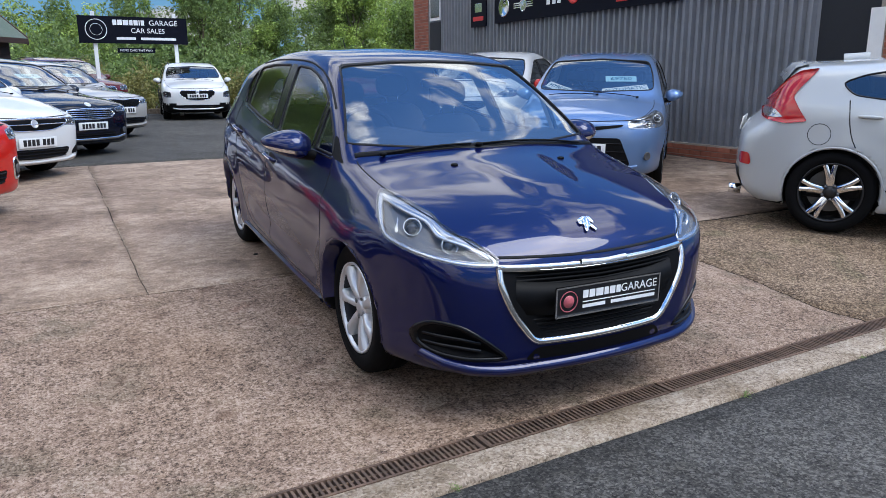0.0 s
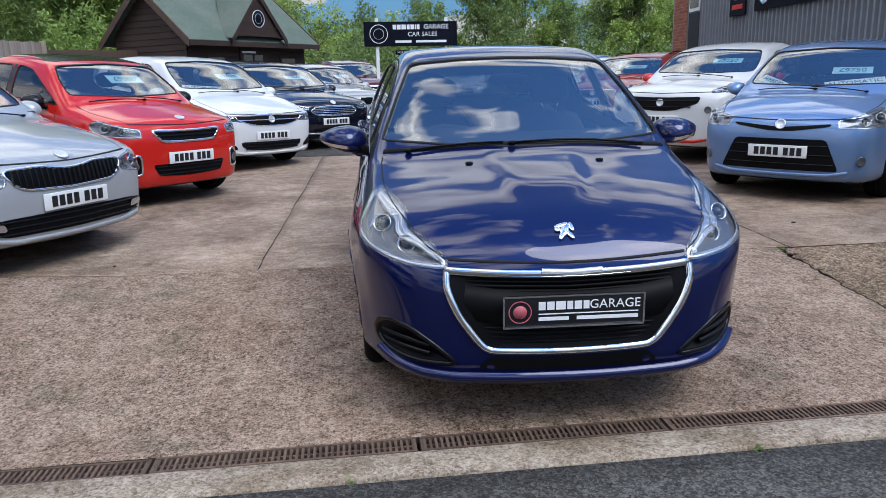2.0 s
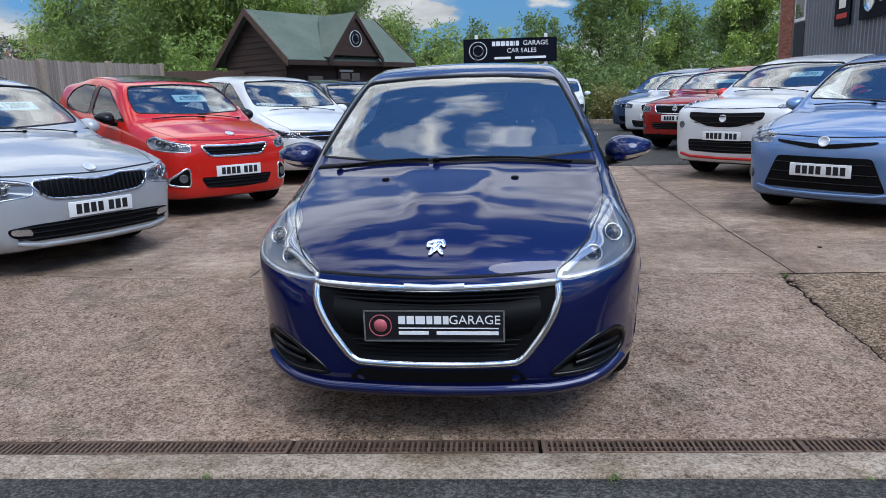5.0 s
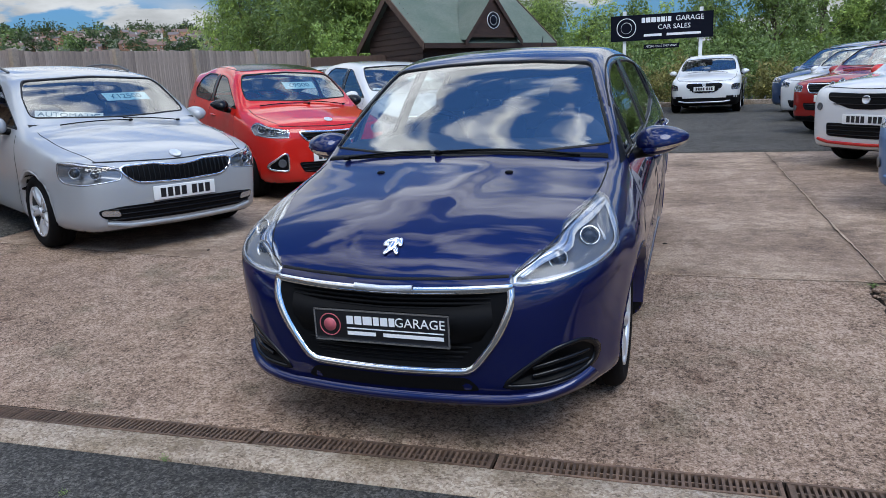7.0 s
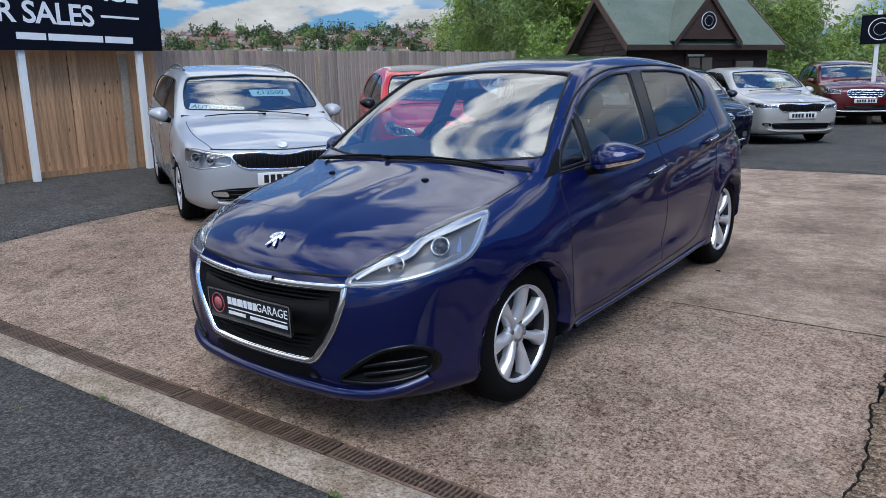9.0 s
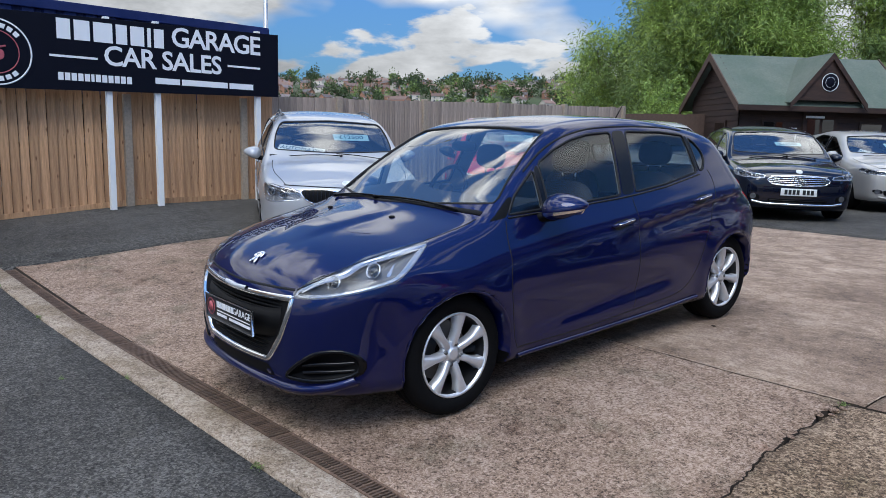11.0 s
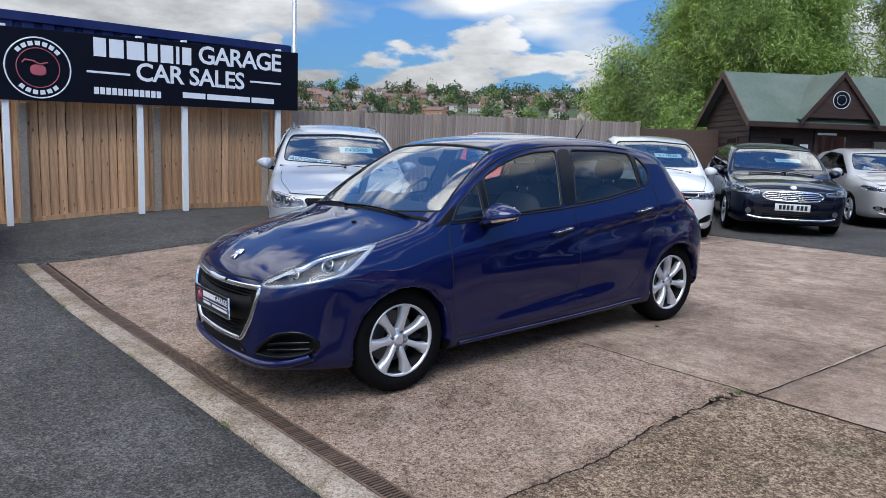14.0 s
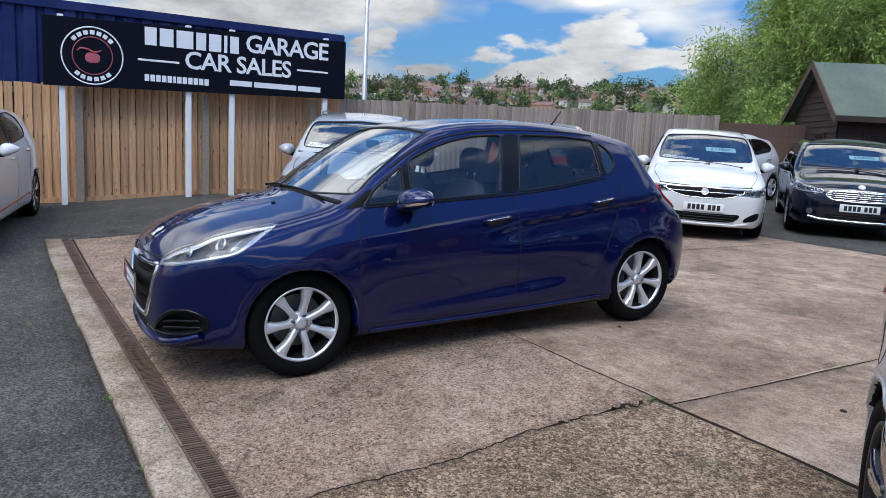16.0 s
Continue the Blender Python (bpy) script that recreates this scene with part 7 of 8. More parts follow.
def make_car(name, x, y, turn, label, paint_m, L, W, H, WB, fo, r, nose, cowl_at, screen_top, roof_end, tail, belt, style=(5, 0.04, 0, False), clear=0.18, front=None,
             rise=0.06, dark=False, lower=0.0, b_at=None, mirror_m=None, plate_z=0.50, cards=(), rails=False, c_end=None, roof_m=None, h=0.042, tails=None, top_w=0.30, rear_plate=False, privacy=False, fold=False, side_tails=None, spoiler=False):
    d = dict(L=L, W=W, H=H, r=r, ra=r + 0.022, clear=clear, wheels=(fo, fo + WB), nose=nose, cowl_at=cowl_at, screen_top=screen_top, roof_end=roof_end, tail=tail,
             cowl=cowl_at[0], bow=0.16, crown=0.085, k=0.065, beltrise=rise, flare=0.016, mirror_y=screen_top[0] - 0.15, mirror_z=screen_top[1] - 0.14)
    d["side"] = make_side(d)
    w = W / 2
    d["plan"] = [(-0.1, w - 0.5), (0.0, w - 0.32), (0.06, w - 0.21), (0.14, w - 0.135), (0.25, w - 0.080), (0.42, w - 0.038), (0.8, w - 0.008), (1.4, w), (L - 1.2, w), (L - 0.6, w - 0.015), (L - 0.3, w - 0.05), (L - 0.15, w - 0.10), (L - 0.05, w - 0.18), (L, w - 0.3), (L + 0.1, w - 0.5)]
    d["sec"] = [(0.05, -0.12), (clear, -0.07), (clear + 0.07, -0.03), (0.45, -0.01), (belt * 0.68, 0.0), (belt * 0.82, -0.006), (belt - 0.08, -0.022), (belt, -0.055), (belt + (H - belt) * 0.45, -0.14), (belt + (H - belt) * 0.8, -0.23), (H, -top_w), (H + 0.1, -top_w - 0.08)]
    c = Car(name, d, stand(x, y, turn, d), label, h)
    R = c.root
    roof = lambda yy: float(np.interp(yy, [cowl_at[0], screen_top[0], (screen_top[0] + roof_end[0]) / 2, roof_end[0], tail[0]], [cowl_at[1], screen_top[1], H, roof_end[1], tail[1]]))
    bl = lambda yy: belt + rise * (yy - L / 2)
    by = b_at or (fo + WB * 0.56)
    zt = lambda yy: roof(yy) - 0.088
    cw, sy = cowl_at, screen_top
    wb, wt = w - 0.175, w - top_w + 0.03
    zb = cw[1] + 0.03
    c.window("front", [(-wb, zb + 0.02), (0, zb), (wb, zb + 0.02), ((wb + wt) / 2 + 0.02, (zb + sy[1]) / 2), (wt, sy[1] - 0.045), (0, sy[1] - 0.015), (-wt, sy[1] - 0.045), (-(wb + wt) / 2 - 0.02, (zb + sy[1]) / 2)], glassm=M_GLASS3, seal=0.011, name="windscreen", r=0.02)
    y0 = cw[0] + 0.22
    ce = c_end or (roof_end[0] - 0.38)
    gl = M_GLASSDK if privacy else M_GLASS2
    a1 = sy[0] + 0.20
    for sd in ("left", "right"):
        am = (y0 + a1) / 2
        c.window(sd, [(y0, bl(y0) + 0.03), (by - 0.06, bl(by) + 0.03), (by - 0.05, zt(by)), ((a1 + by) / 2, zt((a1 + by) / 2)), (a1, zt(a1) - 0.015), (am + 0.02, (bl(y0) + 0.05 + zt(a1)) / 2)], glassm=M_GLASS2, name="front_door_window", seal=0.011)
        c.window(sd, [(by + 0.04, bl(by) + 0.03), (ce, bl(ce) + 0.035), (ce + 0.10, bl(ce) + 0.13), (ce - 0.05, zt(ce) - 0.03), (ce - 0.30, zt(ce - 0.30)), (by + 0.05, zt(by))], gl, name="rear_door_window", seal=0.011)
        c.patch("pillar_trim", sd, rounded([(by - 0.05, bl(by) + 0.03), (by + 0.03, bl(by) + 0.03), (by + 0.04, zt(by)), (by - 0.04, zt(by))], 0.01), M_GLOSSBLK, off=0.002, rings=4)
        for ln in ([(y0 + 0.02, bl(y0) - 0.01), (y0 - 0.03, 0.6), (y0 + 0.02, clear + 0.12)], [(by, bl(by)), (by + 0.02, 0.6), (by - 0.02, clear + 0.11)], [(ce + 0.02, bl(ce)), (ce - 0.05, 0.75), (fo + WB - r - 0.06, clear + 0.20), (fo + WB - r - 0.18, clear + 0.12)]):
            c.band("shut_line", sd, smooth_line(ln, 4), 0.008, M_SEAM, off=0.001, closed=False, thick=0.0, step=0.05)
        for q in (by - 0.22, ce - 0.14):
            hh, n = c.cast(sd, q, bl(q) - 0.11)
            part("door_handle", moved(superblob(0.016, 0.09, 0.013, 3), *(hh + n * 0.016)), paint_m, R)
    c.window("rear", [(-wt - 0.02, tail[1] + 0.10), (wt + 0.02, tail[1] + 0.10), (wt - 0.02, roof_end[1] - 0.10), (-wt + 0.02, roof_end[1] - 0.10)], M_GLASSDK, name="rear_window", seal=0.016)
    f = dict(lamp=None, grille=None, lower=None, fog=None)
    f.update(front or {})
    for sx, vw in ((1, "cornerl"), (-1, "cornerr")):
        if f["lamp"]:
            c.lamp(vw, f["lamp"], M_LAMPDK, bulbs=f.get("bulbs", ((0.36, 0.0, 0.036), (0.66, 0.05, 0.042))))
        if f.get("fog_frame"):
            fp = rounded([(sx * a, b) for a, b in f["fog_frame"]], 0.015, 0.02)
            v = c.patch("bumper_vent", "front", fp, M_PLASTIC, off=0.004, rings=4)
            if f.get("fog_chrome"):
                c.band("vent_frame", "front", fp, 0.018, M_CHROME, off=0.008, parent=v)
        if f["fog"]:
            hh, n = c.cast("front", sx * f["fog"][0], f["fog"][1])
            if f.get("fog_wide"):
                c.patch("fog_lamp", "front", rounded([(sx * (f["fog"][0] + a), f["fog"][1] + b) for a, b in ((-0.07, -0.024), (0.06, -0.012), (0.065, 0.03), (-0.055, 0.026))], 0.01, 0.012), M_REFL, off=0.016, rings=4)
            else:
                part("fog_lamp", lathe([(0.044, 0), (0.044, 0.008), (0.036, 0.006), (0.026, 0.004), (0.001, 0.002)], 20), M_BEZEL, R, at=Matrix.Translation(hh + n * 0.002) @ n.to_track_quat("X", "Z").to_matrix().to_4x4())
        mirror(R, sx, w + (0.0 if fold else 0.055), cw[0] + 0.42, bl(cw[0]) + 0.085, 0.06 if fold else 0.102, mirror_m or paint_m, None)
    for key, bars, chrome in (("grille", f.get("bars", 4), f.get("chrome", 0.0)), ("lower", 3, 0)):
        if f[key]:
            half = f[key]
            gp = rounded([(-a, b) for a, b in half] + [(a, b) for a, b in half[::-1]], 0.018, 0.02)
            g = c.patch("grille" if key == "grille" else "lower_intake", "front", gp, M_PLASTIC, off=0.005, rings=6)
            zs = [b for _, b in half]
            for i in range(bars):
                z = min(zs) + (max(zs) - min(zs)) * (i + 0.7) / (bars + 0.4)
                xs = [abs(p[0]) for p in gp if abs(p[1] - z) < 0.03]
                if xs:
                    c.band("grille_bar", "front", [(-max(xs) * 0.95, z), (max(xs) * 0.95, z)], 0.010, f.get("bar_m", M_GLOSSBLK) if key == "grille" else M_GLOSSBLK, off=0.012, closed=False, parent=g, step=0.06)
            if key == "grille" and f.get("slats"):
                for i in range(f["slats"]):
                    xx = -0.44 + 0.88 * (i + 0.5) / f["slats"]
                    zz_ = [p[1] for p in gp if abs(p[0] - xx) < 0.03]
                    c.band("grille_bar", "front", [(xx, min(zz_) + 0.012), (xx, max(zz_) - 0.012)], 0.012, M_GLOSSBLK, off=0.014, closed=False, parent=g, step=0.05)
            if chrome and key == "grille":
                c.band("chrome_surround", "front", gp, chrome, M_CHROME, off=0.009, parent=g)
    if f.get("top_bar"):
        z = f["top_bar"]
        c.band("grille_brow", "front", [(-0.60, z - 0.004), (-0.35, z - 0.008), (0, z), (0.35, z - 0.008), (0.60, z - 0.004)], 0.016, M_CHROME, off=0.014, closed=False, step=0.05)
    if f.get("skid"):
        z = f["skid"]
        c.band("lower_trim", "front", [(-w + 0.26, z + 0.03), (-w + 0.42, z), (0, z - 0.005), (w - 0.42, z), (w - 0.26, z + 0.03)], 0.03, f.get("skid_m", paint_m), off=0.016, closed=False, step=0.05)
    if f.get("emblem"):
        hh, n = c.cast("front", 0, f["emblem"])
        part("emblem", lathe([(0.048, 0), (0.048, 0.006), (0.041, 0.008), (0.035, 0.002), (0.001, 0.002)], 24), M_ALLOY, R, "plain round silver emblem", at=Matrix.Translation(hh + n * 0.004) @ n.to_track_quat("X", "Z").to_matrix().to_4x4())
    c.band("bonnet_gap", "front", [(-w + 0.24, nose - 0.012), (0, nose - 0.03), (w - 0.24, nose - 0.012)], 0.009, M_SEAM, off=0.001, closed=False, thick=0.0, step=0.06)
    for sx in (-1, 1):
        c.band("bonnet_line", "top", smooth_line([(sx * (w - 0.26), 0.16), (sx * (w - 0.17), 0.5), (sx * (w - 0.15), cw[0] * 0.8), (sx * (w - 0.16), cw[0] + 0.04)], 4), 0.007, M_SEAM, off=0.001, closed=False, thick=0.0, step=0.06)
        if tails:
            c.patch("tail_lamp", "backl" if sx > 0 else "backr", rounded(tails, 0.02, 0.02), M_REDLAMP, off=0.012, depth=0.03, rings=5)
        if side_tails:
            sv = "left" if sx > 0 else "right"
            tp = rounded(side_tails, 0.012, 0.014)
            t_ = c.patch("tail_lamp", sv, tp, M_REDLAMP, off=0.012, depth=0.05, rings=6)
            c.patch("reverse_lens", sv, rounded([(4.155, 0.90), (4.175, 0.965), (4.07, 0.98), (4.0, 0.915)], 0.01, 0.014), M_REFL, off=0.016, rings=4, parent=t_)
            c.patch("reflector_strip", sv, rounded([(4.30, 0.50), (4.30, 0.60), (4.22, 0.60), (4.20, 0.50)], 0.01, 0.014), M_REDLAMP, off=0.008, rings=4)
            hh, n = c.cast(sv, 3.74, 0.86)
            c.band("fuel_flap", sv, [(3.72 + 0.085 * math.cos(a), 0.80 + 0.085 * math.sin(a)) for a in np.linspace(0, 6.28, 30)], 0.005, M_SEAM, off=0.001, thick=0.0, step=0.03)
        if rails:
            pts = [c.cast("top", sx * (w - top_w - 0.01), q) for q in np.linspace(sy[0] + 0.35, roof_end[0] - 0.35, 8)]
            part("roof_rail", tube([p + n * (0.008 if i in (0, 7) else 0.032) for i, (p, n) in enumerate(pts)], 0.012, 8), M_GLOSSBLK if rails == 2 else M_DISC, R)
    if spoiler:
        c.band("roof_spoiler", "top", [(-wt, roof_end[0] + 0.0), (0, roof_end[0] + 0.06), (wt, roof_end[0] + 0.0)], 0.16, paint_m, off=0.02, closed=False, thick=0.03, step=0.05)
        c.band("roof_fin", "top", [(0, roof_end[0] - 0.55), (0, roof_end[0] - 0.35)], 0.05, paint_m, off=0.05, closed=False, step=0.03)
        c.band("bumper_insert", "rear", [(-0.62, 0.36), (0, 0.33), (0.62, 0.36)], 0.16, M_PLASTIC, off=0.006, closed=False, step=0.05)
        part("exhaust_tip", joined([moved(lathe([(0.04, 0), (0.045, 0.0), (0.045, 0.10), (0.035, 0.10), (0.035, 0.0)], 18), q, L - 0.10, clear + 0.06, 0, 0, 90) for q in (-0.52, 0.52)]), M_CHROME, R)
    if plate_z:
        number_plate(c, plate_z, off=0.018)
    if rear_plate:
        number_plate(c, 0.80, "rear", off=0.02)
    wiper(c, (0.05, cw[0] - 0.015), (-0.52, cw[0] + 0.05))
    wiper(c, (0.50, cw[0] + 0.01), (0.0, cw[0] + 0.03))
    for body, cx, cy, tilt, size, kind in cards:
        price_card(c, body, cx, cy, tilt, size, M_CARDW if kind else None, kind)
    for yc in d["wheels"]:
        for q in (-1, 1):
            wheel(R, q * (w - 0.115), yc, r, r, r * (0.72 if style[2] == 2 else 0.68), style, q)
    cabin_fit(c, cw[0], belt + 0.02, by)
    if roof_m:
        c.patch("roof_panel", "top", rounded([(-wt + 0.02, sy[0] + 0.06), (wt - 0.02, sy[0] + 0.06), (wt, (sy[0] + roof_end[0]) / 2), (wt - 0.02, roof_end[0] - 0.05), (-wt + 0.02, roof_end[0] - 0.05), (-wt, (sy[0] + roof_end[0]) / 2)], 0.05, 0.06), roof_m, off=0.003, rings=6)
    if not lower:
        for sd in ("left", "right"):
            for yc in d["wheels"]:
                c.band("arch_edge", sd, [(yc + (r + 0.030) * math.cos(a), r + (r + 0.030) * math.sin(a)) for a in np.linspace(-0.12, math.pi + 0.12, 26)], 0.026, paint_m, off=0.006, closed=False, step=0.04, thick=0.025)
    if lower:
        for sd in ("left", "right"):
            for yc in d["wheels"]:
                c.band("arch_cladding", sd, [(yc + (r + 0.062) * math.cos(a), r + (r + 0.062) * math.sin(a)) for a in np.linspace(0.15, math.pi - 0.15, 24)], 0.085, M_PLASTIC, off=0.008, closed=False, step=0.05)
            c.band("sill_cladding", sd, [(fo + r + 0.06, lower - 0.03), (fo + WB - r - 0.06, lower - 0.03)], 0.10, M_PLASTIC, off=0.008, closed=False, step=0.08)
            c.band("sill_cladding", sd, [(fo + WB + r + 0.06, lower - 0.03), (L - 0.25, lower - 0.03)], 0.10, M_PLASTIC, off=0.008, closed=False, step=0.08)
    c.finish(paint_m, lower)
    return c


def lamp_at(x0, x1, zb, zt, lift=0.05, base=0.0):
    """A swept headlamp outline along the corner, from x0 to x1, between two heights."""
    x0 -= 0.12
    return [(x0, zb), ((x0 + x1) / 2, zb + 0.01), (x1 - 0.08, zb + 0.03 + base), (x1, zt - 0.01), (x1 - 0.10, zt + lift * 0.5), ((x0 + x1) / 2, zt + lift * 0.1), (x0 + 0.02, zt - 0.035)]


make_car("estate_car", -0.845, 4.80, 63.3, "silver estate car with roof rails parked by the fence", M_SILVER, 4.26, 1.73, 1.465, 2.47, 0.85, 0.30, 0.745, (1.02, 0.975), (1.78, 1.38), (4.0, 1.38), (4.16, 1.0), 0.96,
         style=(5, 0.045, 0, True), rails=1, plate_z=0.468, cards=(("£12500", 0.22, 1.42, 0, 0.10, None), ("AUTOMATIC", -0.38, 1.22, -8, 0.085, "strip")), c_end=3.55,
         front=dict(lamp=[(0.36, 0.590), (0.60, 0.562), (0.79, 0.572), (0.85, 0.617), (0.845, 0.737), (0.70, 0.742), (0.45, 0.702), (0.36, 0.672)], slats=22, grille=[(0.02, 0.548), (0.34, 0.560), (0.40, 0.585), (0.475, 0.665), (0.465, 0.692), (0.20, 0.697), (0.13, 0.680), (0.02, 0.672)], bars=0, chrome=0.014,
                    lower=[(0.02, 0.270), (0.50, 0.275), (0.64, 0.315), (0.665, 0.375), (0.50, 0.392), (0.02, 0.400)], emblem=0.752, fog=(0.575, 0.342), fog_wide=True, skid=0.238))
make_car("city_car", -0.632, 7.153, 50.5, "bright red city car with black mirrors and roof", M_RED, 3.48, 1.62, 1.46, 2.34, 0.68, 0.285, 0.82, (0.80, 1.0), (1.45, 1.38), (3.1, 1.37), (3.36, 0.98), 0.97,
         style=(8, 0.03, 2, False), mirror_m=M_GLOSSBLK, roof_m=M_GLOSSBLK, plate_z=0.48, cards=(("£9000", 0.10, 1.16, 0, 0.11, None),),
         front=dict(lamp=lamp_at(0.50, 0.90, 0.68, 0.80, 0.09), grille=[(0.10, 0.635), (0.30, 0.64), (0.40, 0.745), (0.10, 0.735)], bars=3, chrome=0.022, lower=[(0.10, 0.30), (0.36, 0.315), (0.42, 0.425), (0.10, 0.42)], emblem=0.85, fog_frame=[(0.52, 0.33), (0.70, 0.35), (0.70, 0.40), (0.56, 0.53), (0.52, 0.52)], fog_chrome=True, fog=(0.585, 0.42)))
make_car("compact_hatchback", -0.158, 9.679, 42.6, "white compact hatchback with a black grille", M_WPAINT, 4.03, 1.69, 1.50, 2.53, 0.82, 0.295, 0.76, (0.90, 1.0), (1.80, 1.44), (3.6, 1.44), (3.92, 1.0), 0.97,
         style=(5, 0.04, 0, True), plate_z=0.46, cards=(("£11000", 0.22, 1.35, 0, 0.10, None), ("AUTOMATIC", -0.36, 1.10, -6, 0.085, "strip")),
         front=dict(lamp=[(0.30, 0.640), (0.58, 0.628), (0.80, 0.655), (0.90, 0.70), (0.93, 0.765), (0.84, 0.775), (0.56, 0.725), (0.30, 0.700)], grille=[(0.02, 0.588), (0.22, 0.592), (0.33, 0.610), (0.50, 0.665), (0.52, 0.715), (0.30, 0.722), (0.02, 0.735)], bars=1, chrome=0.010, bar_m=M_CHROME, top_bar=0.724,
                    lower=[(0.02, 0.265), (0.36, 0.275), (0.46, 0.325), (0.48, 0.385), (0.02, 0.380)], emblem=0.668, fog_frame=[(0.51, 0.285), (0.66, 0.305), (0.72, 0.335), (0.725, 0.425), (0.64, 0.405), (0.53, 0.335)], skid=0.235))
make_car("small_hatchback", -4.14, 13.32, 12, "white small hatchback parked before the dark panel fence", M_WPAINT, 3.60, 1.64, 1.47, 2.35, 0.70, 0.295, 0.78, (0.85, 0.98), (1.55, 1.40), (3.05, 1.37), (3.48, 1.0), 0.96,
         style=(5, 0.04, 0, True), plate_z=0.5, h=0.05, privacy=True, rise=0.09, c_end=2.85, front=dict(lamp=lamp_at(0.50, 0.95, 0.64, 0.76, 0.06), grille=[(0.10, 0.55), (0.40, 0.56), (0.42, 0.68), (0.10, 0.68)]))
make_car("family_hatchback", 0.563, 12.129, 38.3, "black-blue family hatchback with a chrome-barred grille", M_INK, 4.36, 1.82, 1.48, 2.65, 0.90, 0.315, 0.78, (1.05, 0.98), (1.95, 1.40), (3.75, 1.39), (4.20, 1.0), 0.96,
         style=(5, 0.04, 0, True), plate_z=0.47, cards=(("£10500", 0.18, 1.50, 0, 0.10, None),),
         front=dict(lamp=lamp_at(0.50, 0.98, 0.66, 0.755, 0.09), grille=[(0.10, 0.565), (0.36, 0.575), (0.47, 0.645), (0.36, 0.705), (0.10, 0.72)], bars=5, chrome=0.014, bar_m=M_CHROME, lower=[(0.10, 0.25), (0.40, 0.26), (0.44, 0.36), (0.10, 0.36)], emblem=0.775, fog_frame=[(0.54, 0.33), (0.72, 0.36), (0.72, 0.42), (0.56, 0.42)], fog=(0.64, 0.385), skid=0.28, skid_m=M_CHROME))
make_car("small_hatchback", 1.30, 15.25, 41.5, "silver-beige small hatchback with a black grille", M_BEIGE, 4.0, 1.73, 1.47, 2.47, 0.85, 0.30, 0.80, (1.02, 0.99), (1.78, 1.39), (3.4, 1.39), (3.86, 1.0), 0.96,
         style=(5, 0.04, 0, True), plate_z=0.54, cards=(("£13000", 0.20, 1.42, 0, 0.10, None), ("AUTO", -0.40, 1.22, -25, 0.09, "strip")),
         front=dict(lamp=lamp_at(0.46, 0.92, 0.655, 0.755, 0.05), slats=20, grille=[(0.02, 0.60), (0.36, 0.605), (0.46, 0.70), (0.45, 0.742), (0.20, 0.752), (0.13, 0.738), (0.02, 0.730)], bars=0, chrome=0.014, lower=[(0.10, 0.29), (0.52, 0.30), (0.56, 0.40), (0.10, 0.405)], emblem=0.80, fog_frame=[(0.54, 0.34), (0.70, 0.36), (0.70, 0.41), (0.56, 0.41)], fog=(0.63, 0.375), skid=0.255))
make_car("family_suv", 1.36, 22.1, 23, "dark red family SUV with silver roof rails", M_MAROON, 4.63, 1.89, 1.71, 2.77, 0.90, 0.36, 0.95, (1.15, 1.18), (2.0, 1.60), (4.1, 1.60), (4.50, 1.15), 1.14,
         style=(5, 0.045, 0, True), clear=0.23, rails=1, plate_z=0.62, lower=0.42, h=0.05, top_w=0.28,
         front=dict(lamp=lamp_at(0.56, 1.0, 0.80, 0.93, 0.05), grille=[(0.10, 0.70), (0.36, 0.71), (0.45, 0.80), (0.40, 0.89), (0.10, 0.90)], bars=4, chrome=0.02, bar_m=M_CHROME, lower=[(0.10, 0.40), (0.45, 0.41), (0.50, 0.50), (0.10, 0.50)], skid=0.36, skid_m=M_ALLOY))
make_car("compact_suv", 3.59, 20.6, -6, "white compact SUV with black lower cladding", M_WPAINT, 4.17, 1.80, 1.55, 2.60, 0.86, 0.335, 0.86, (1.05, 1.06), (1.85, 1.45), (3.6, 1.45), (4.02, 1.05), 1.03,
         style=(5, 0.04, 0, True), clear=0.20, plate_z=0.64, lower=0.43, rails=2, h=0.05,
         front=dict(lamp=[(0.52, 0.60), (0.80, 0.61), (0.92, 0.66), (0.92, 0.75), (0.70, 0.77), (0.54, 0.74)], grille=[(0.10, 0.53), (0.28, 0.55), (0.46, 0.70), (0.42, 0.79), (0.10, 0.78)], bars=3, chrome=0.012, lower=[(0.10, 0.33), (0.40, 0.34), (0.44, 0.40), (0.10, 0.41)], emblem=0.74, skid=0.30, skid_m=M_ALLOY))
# the row along the workshop
make_car("hybrid_hatchback", 4.96, 6.17, -46, "light blue hatchback with a wide black lower grille", M_SKYB, 3.9, 1.695, 1.51, 2.51, 0.80, 0.295, 0.78, (0.92, 1.0), (1.75, 1.43), (3.4, 1.42), (3.76, 1.0), 0.97,
         style=(8, 0.035, 0, False), plate_z=0.47, cards=(("£9750", 0.28, 1.30, 0, 0.10, None), ("AUTOMATIC", 0.35, 1.12, 10, 0.085, "strip"), ("HYBRID", -0.45, 1.16, -25, 0.085, "strip")),
         front=dict(lamp=lamp_at(0.50, 1.0, 0.68, 0.80, 0.12), grille=[(0.10, 0.655), (0.42, 0.70), (0.44, 0.725), (0.10, 0.69)], bars=0, lower=[(0.10, 0.30), (0.52, 0.30), (0.40, 0.585), (0.10, 0.585)], emblem=0.715, fog=(0.68, 0.40), skid=0.265))
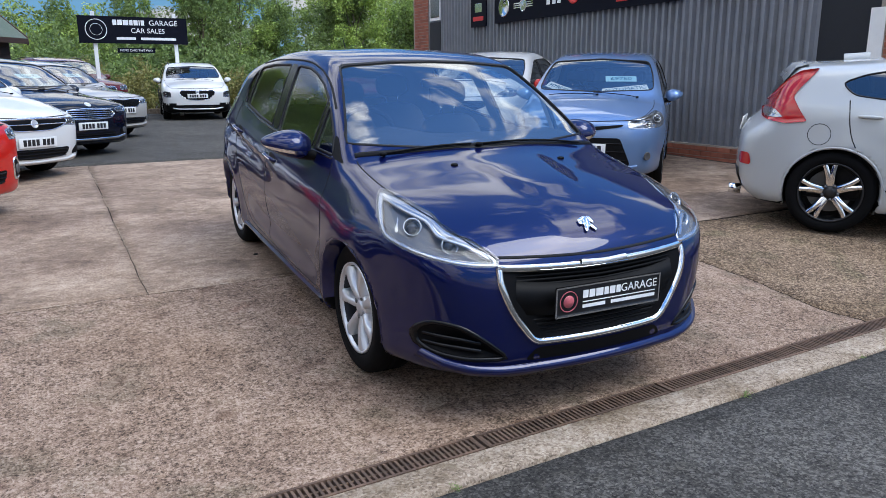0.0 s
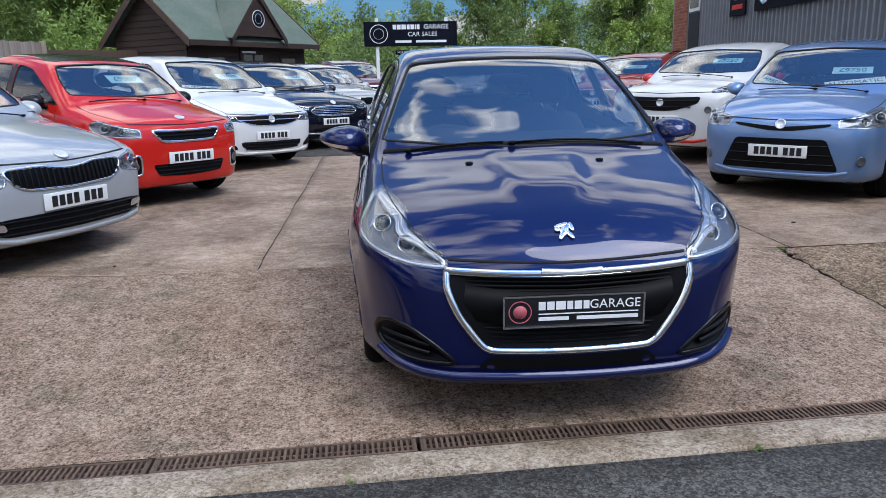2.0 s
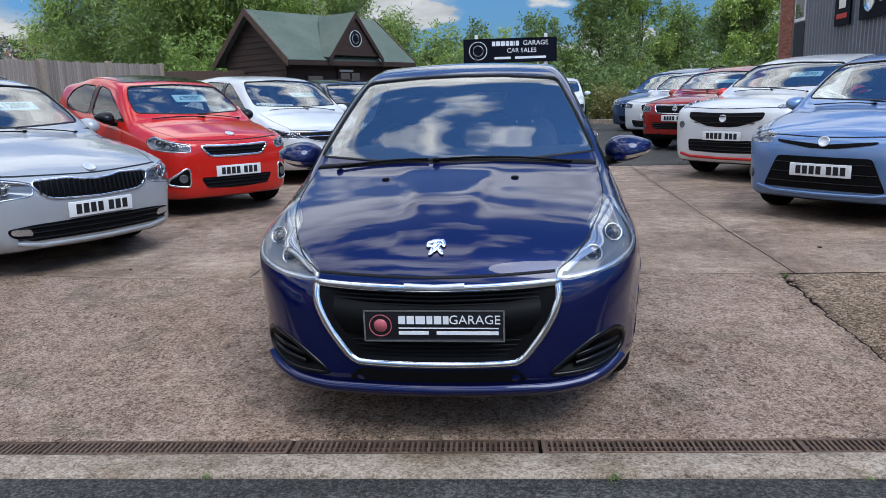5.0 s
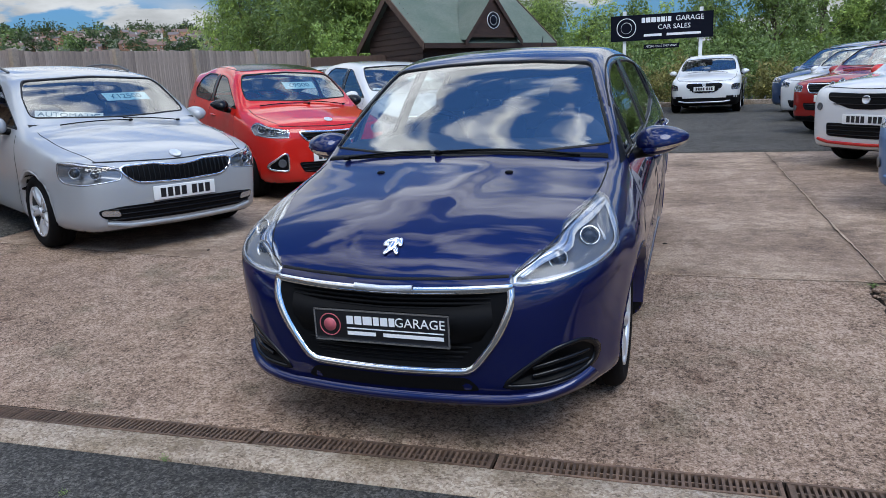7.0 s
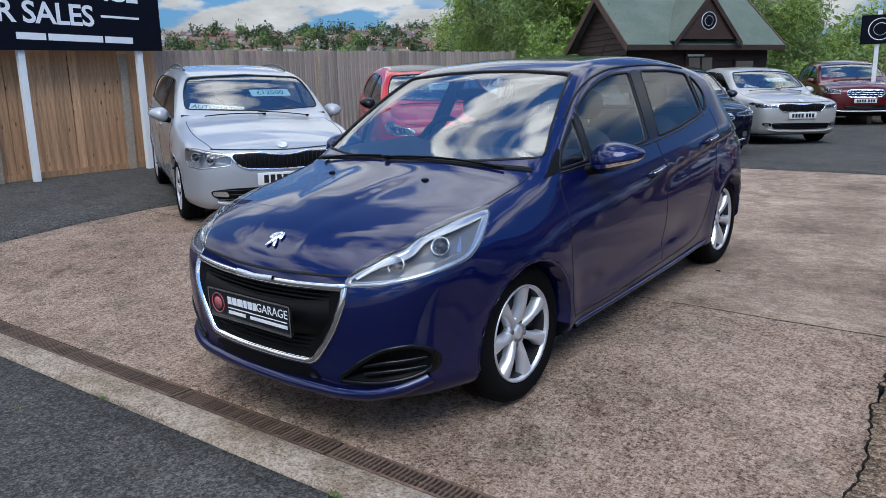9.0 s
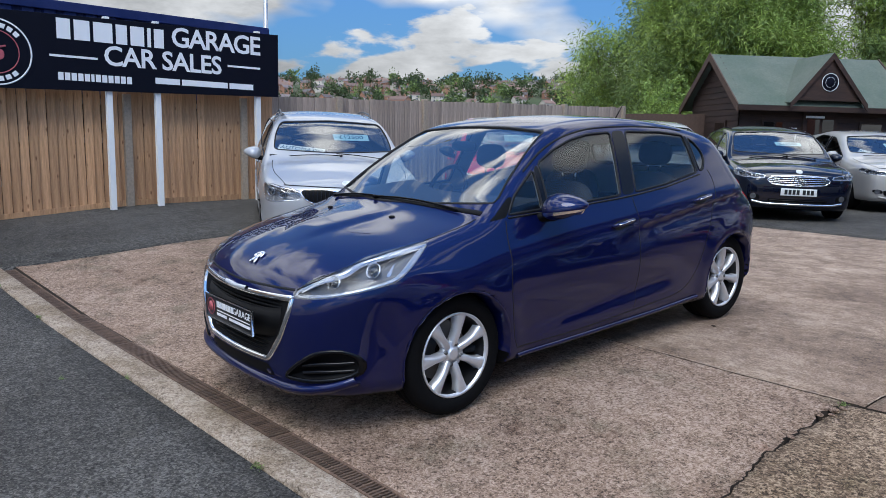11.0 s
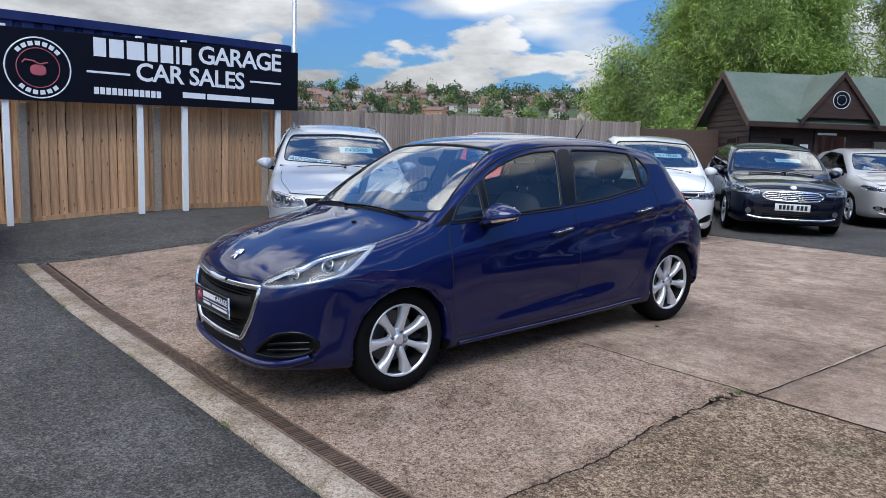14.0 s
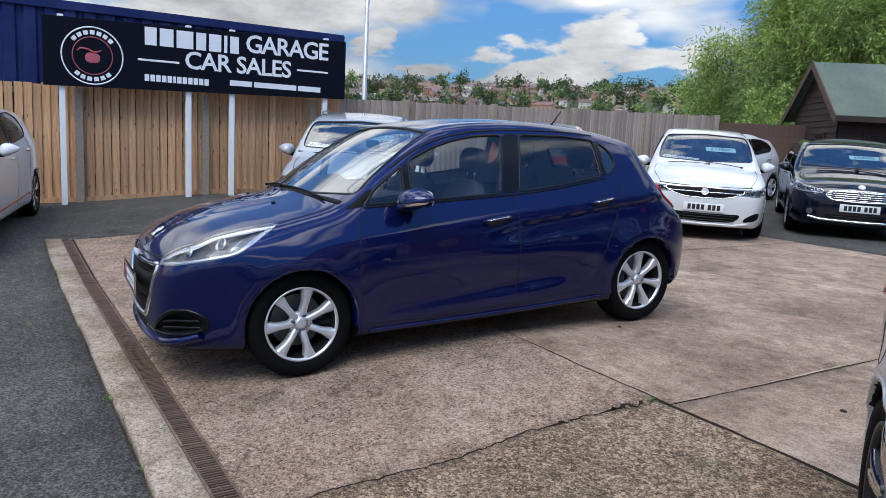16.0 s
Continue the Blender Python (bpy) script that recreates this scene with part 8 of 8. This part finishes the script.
make_car("crossover_car", 4.92, 9.0, -48, "white crossover with round lower headlamps and red mirrors", M_WPAINT, 4.14, 1.77, 1.57, 2.53, 0.87, 0.335, 0.93, (1.05, 1.10), (1.85, 1.48), (3.55, 1.46), (3.98, 1.1), 1.05,
         style=(5, 0.04, 2, True), clear=0.21, plate_z=0.57, mirror_m=M_RED, cards=(("£7250", 0.25, 1.50, 0, 0.11, None),),
         front=dict(lamp=lamp_at(0.66, 1.10, 0.90, 0.97, 0.10), grille=[(0.10, 0.68), (0.22, 0.69), (0.50, 0.78), (0.52, 0.86), (0.10, 0.85)], bars=2, lower=[(0.10, 0.36), (0.48, 0.37), (0.50, 0.52), (0.10, 0.52)], emblem=0.785, fog=(0.62, 0.70), skid=0.30, skid_m=M_RED))
make_car("compact_suv", 5.3, 13.3, -44, "deep red compact SUV with a chrome-edged grille", M_SEATRED, 4.14, 1.78, 1.54, 2.57, 0.85, 0.335, 0.88, (1.05, 1.06), (1.85, 1.45), (3.65, 1.45), (4.0, 1.05), 1.02,
         style=(5, 0.04, 2, True), clear=0.20, plate_z=0.60, lower=0.32, rails=2, h=0.05, cards=(("£11000", 0.2, 1.45, 0, 0.10, None),),
         front=dict(lamp=lamp_at(0.54, 0.92, 0.70, 0.84, 0.03), grille=[(0.10, 0.68), (0.38, 0.69), (0.46, 0.83), (0.10, 0.83)], bars=4, chrome=0.02, lower=[(0.10, 0.40), (0.45, 0.41), (0.50, 0.52), (0.10, 0.52)], emblem=0.77, fog=(0.66, 0.44)))
make_car("compact_suv", 5.5, 16.5, -42, "white compact SUV with twin kidney-shaped grilles", M_WPAINT, 4.48, 1.80, 1.54, 2.76, 0.88, 0.33, 0.86, (1.15, 1.05), (1.95, 1.45), (3.95, 1.44), (4.3, 1.05), 1.02,
         style=(5, 0.04, 0, True), clear=0.20, plate_z=0.52, h=0.05,
         front=dict(lamp=lamp_at(0.52, 0.95, 0.70, 0.83, 0.03), grille=[(0.03, 0.62), (0.24, 0.64), (0.27, 0.78), (0.03, 0.80)], bars=2, chrome=0.014, lower=[(0.10, 0.28), (0.45, 0.29), (0.52, 0.44), (0.10, 0.42)]))
make_car("people_carrier", 5.7, 19.8, -42, "steel blue people carrier with a rounded roof", M_MPV, 4.6, 1.83, 1.68, 2.75, 0.92, 0.33, 0.86, (0.95, 1.08), (2.0, 1.56), (4.2, 1.56), (4.48, 1.05), 1.04,
         style=(5, 0.04, 0, True), plate_z=0.52, h=0.055,
         front=dict(lamp=lamp_at(0.52, 1.0, 0.72, 0.86, 0.10), grille=[(0.10, 0.64), (0.40, 0.66), (0.45, 0.74), (0.10, 0.74)], bars=2, chrome=0.012, lower=[(0.10, 0.28), (0.45, 0.29), (0.50, 0.42), (0.10, 0.42)]))
VOLVO = make_car("premium_hatchback", 8.37, 1.345, 36, "silver five-door hatchback with tall red tail lamps and dark alloy wheels", M_ICE, 4.37, 1.80, 1.45, 2.65, 0.92, 0.335, 0.80, (1.10, 0.98), (1.95, 1.38), (3.95, 1.355), (4.20, 0.95), 0.96,
         style=(5, 0.05, 2, True), plate_z=0.5, b_at=2.55, c_end=3.52, rise=0.09, h=0.03, rear_plate=True, privacy=True, fold=True, side_tails=[(4.17, 0.89), (4.20, 0.98), (4.11, 1.09), (4.02, 1.20), (3.92, 1.285), (3.78, 1.31), (3.88, 1.20), (3.95, 1.08), (3.88, 0.97), (3.82, 0.895), (3.98, 0.87)], spoiler=True,
         front=dict(lamp=lamp_at(0.50, 0.95, 0.62, 0.75, 0.05), grille=[(0.10, 0.55), (0.40, 0.56), (0.42, 0.68), (0.10, 0.68)]))
SPORT = make_car("sporty_hatchback", -1.45, 0.38, 79, "white hatchback with a red side stripe by the fence", M_WPAINT, 3.95, 1.72, 1.47, 2.46, 0.82, 0.31, 0.80, (1.05, 1.0), (1.8, 1.40), (3.35, 1.38), (3.8, 1.0), 0.97,
         style=(5, 0.04, 2, True), plate_z=0.5, h=0.045, front=dict(lamp=lamp_at(0.50, 0.95, 0.64, 0.76, 0.06), grille=[(0.10, 0.55), (0.40, 0.56), (0.42, 0.68), (0.10, 0.68)]))
for sd in ("left", "right"):
    SPORT.band("side_stripe", sd, [(1.22, 0.335), (2.85, 0.365)], 0.022, M_RED, off=0.004, closed=False, label="thin red stripe along the sill", step=0.08)

# ---------------------------------------------------------------- bricks of the piers and the plinth
brick_me = mesh_from("brick", *box_vf(0, 0.012, 0.0, 0.205, 0, 0.065), M_BRICK, False)
half_me = mesh_from("brick", *box_vf(0, 0.012, 0.0, 0.095, 0, 0.065), M_BRICK, False)


def brickwork(y0, y1, z0, z1, x):
    z, row = z0, 0
    while z < z1:
        y = y0 + 0.005
        while y < y1 - 0.09:
            first = row % 2 and y < y0 + 0.01
            long_ = not first and y + 0.205 <= y1 + 0.002
            o = new("brick", brick_me if long_ else half_me)
            o.parent = wk
            o.matrix_basis = Matrix.Translation((x, y, z))
            y += 0.215 if long_ else 0.105
        z += 0.075
        row += 1


brickwork(8.56, 9.38, 0.0, 3.6, -0.031)
brickwork(-3.35, -2.73, 0.0, 2.6, -0.031)
brickwork(-1.9, 4.0, -0.02, 0.2, -0.051)
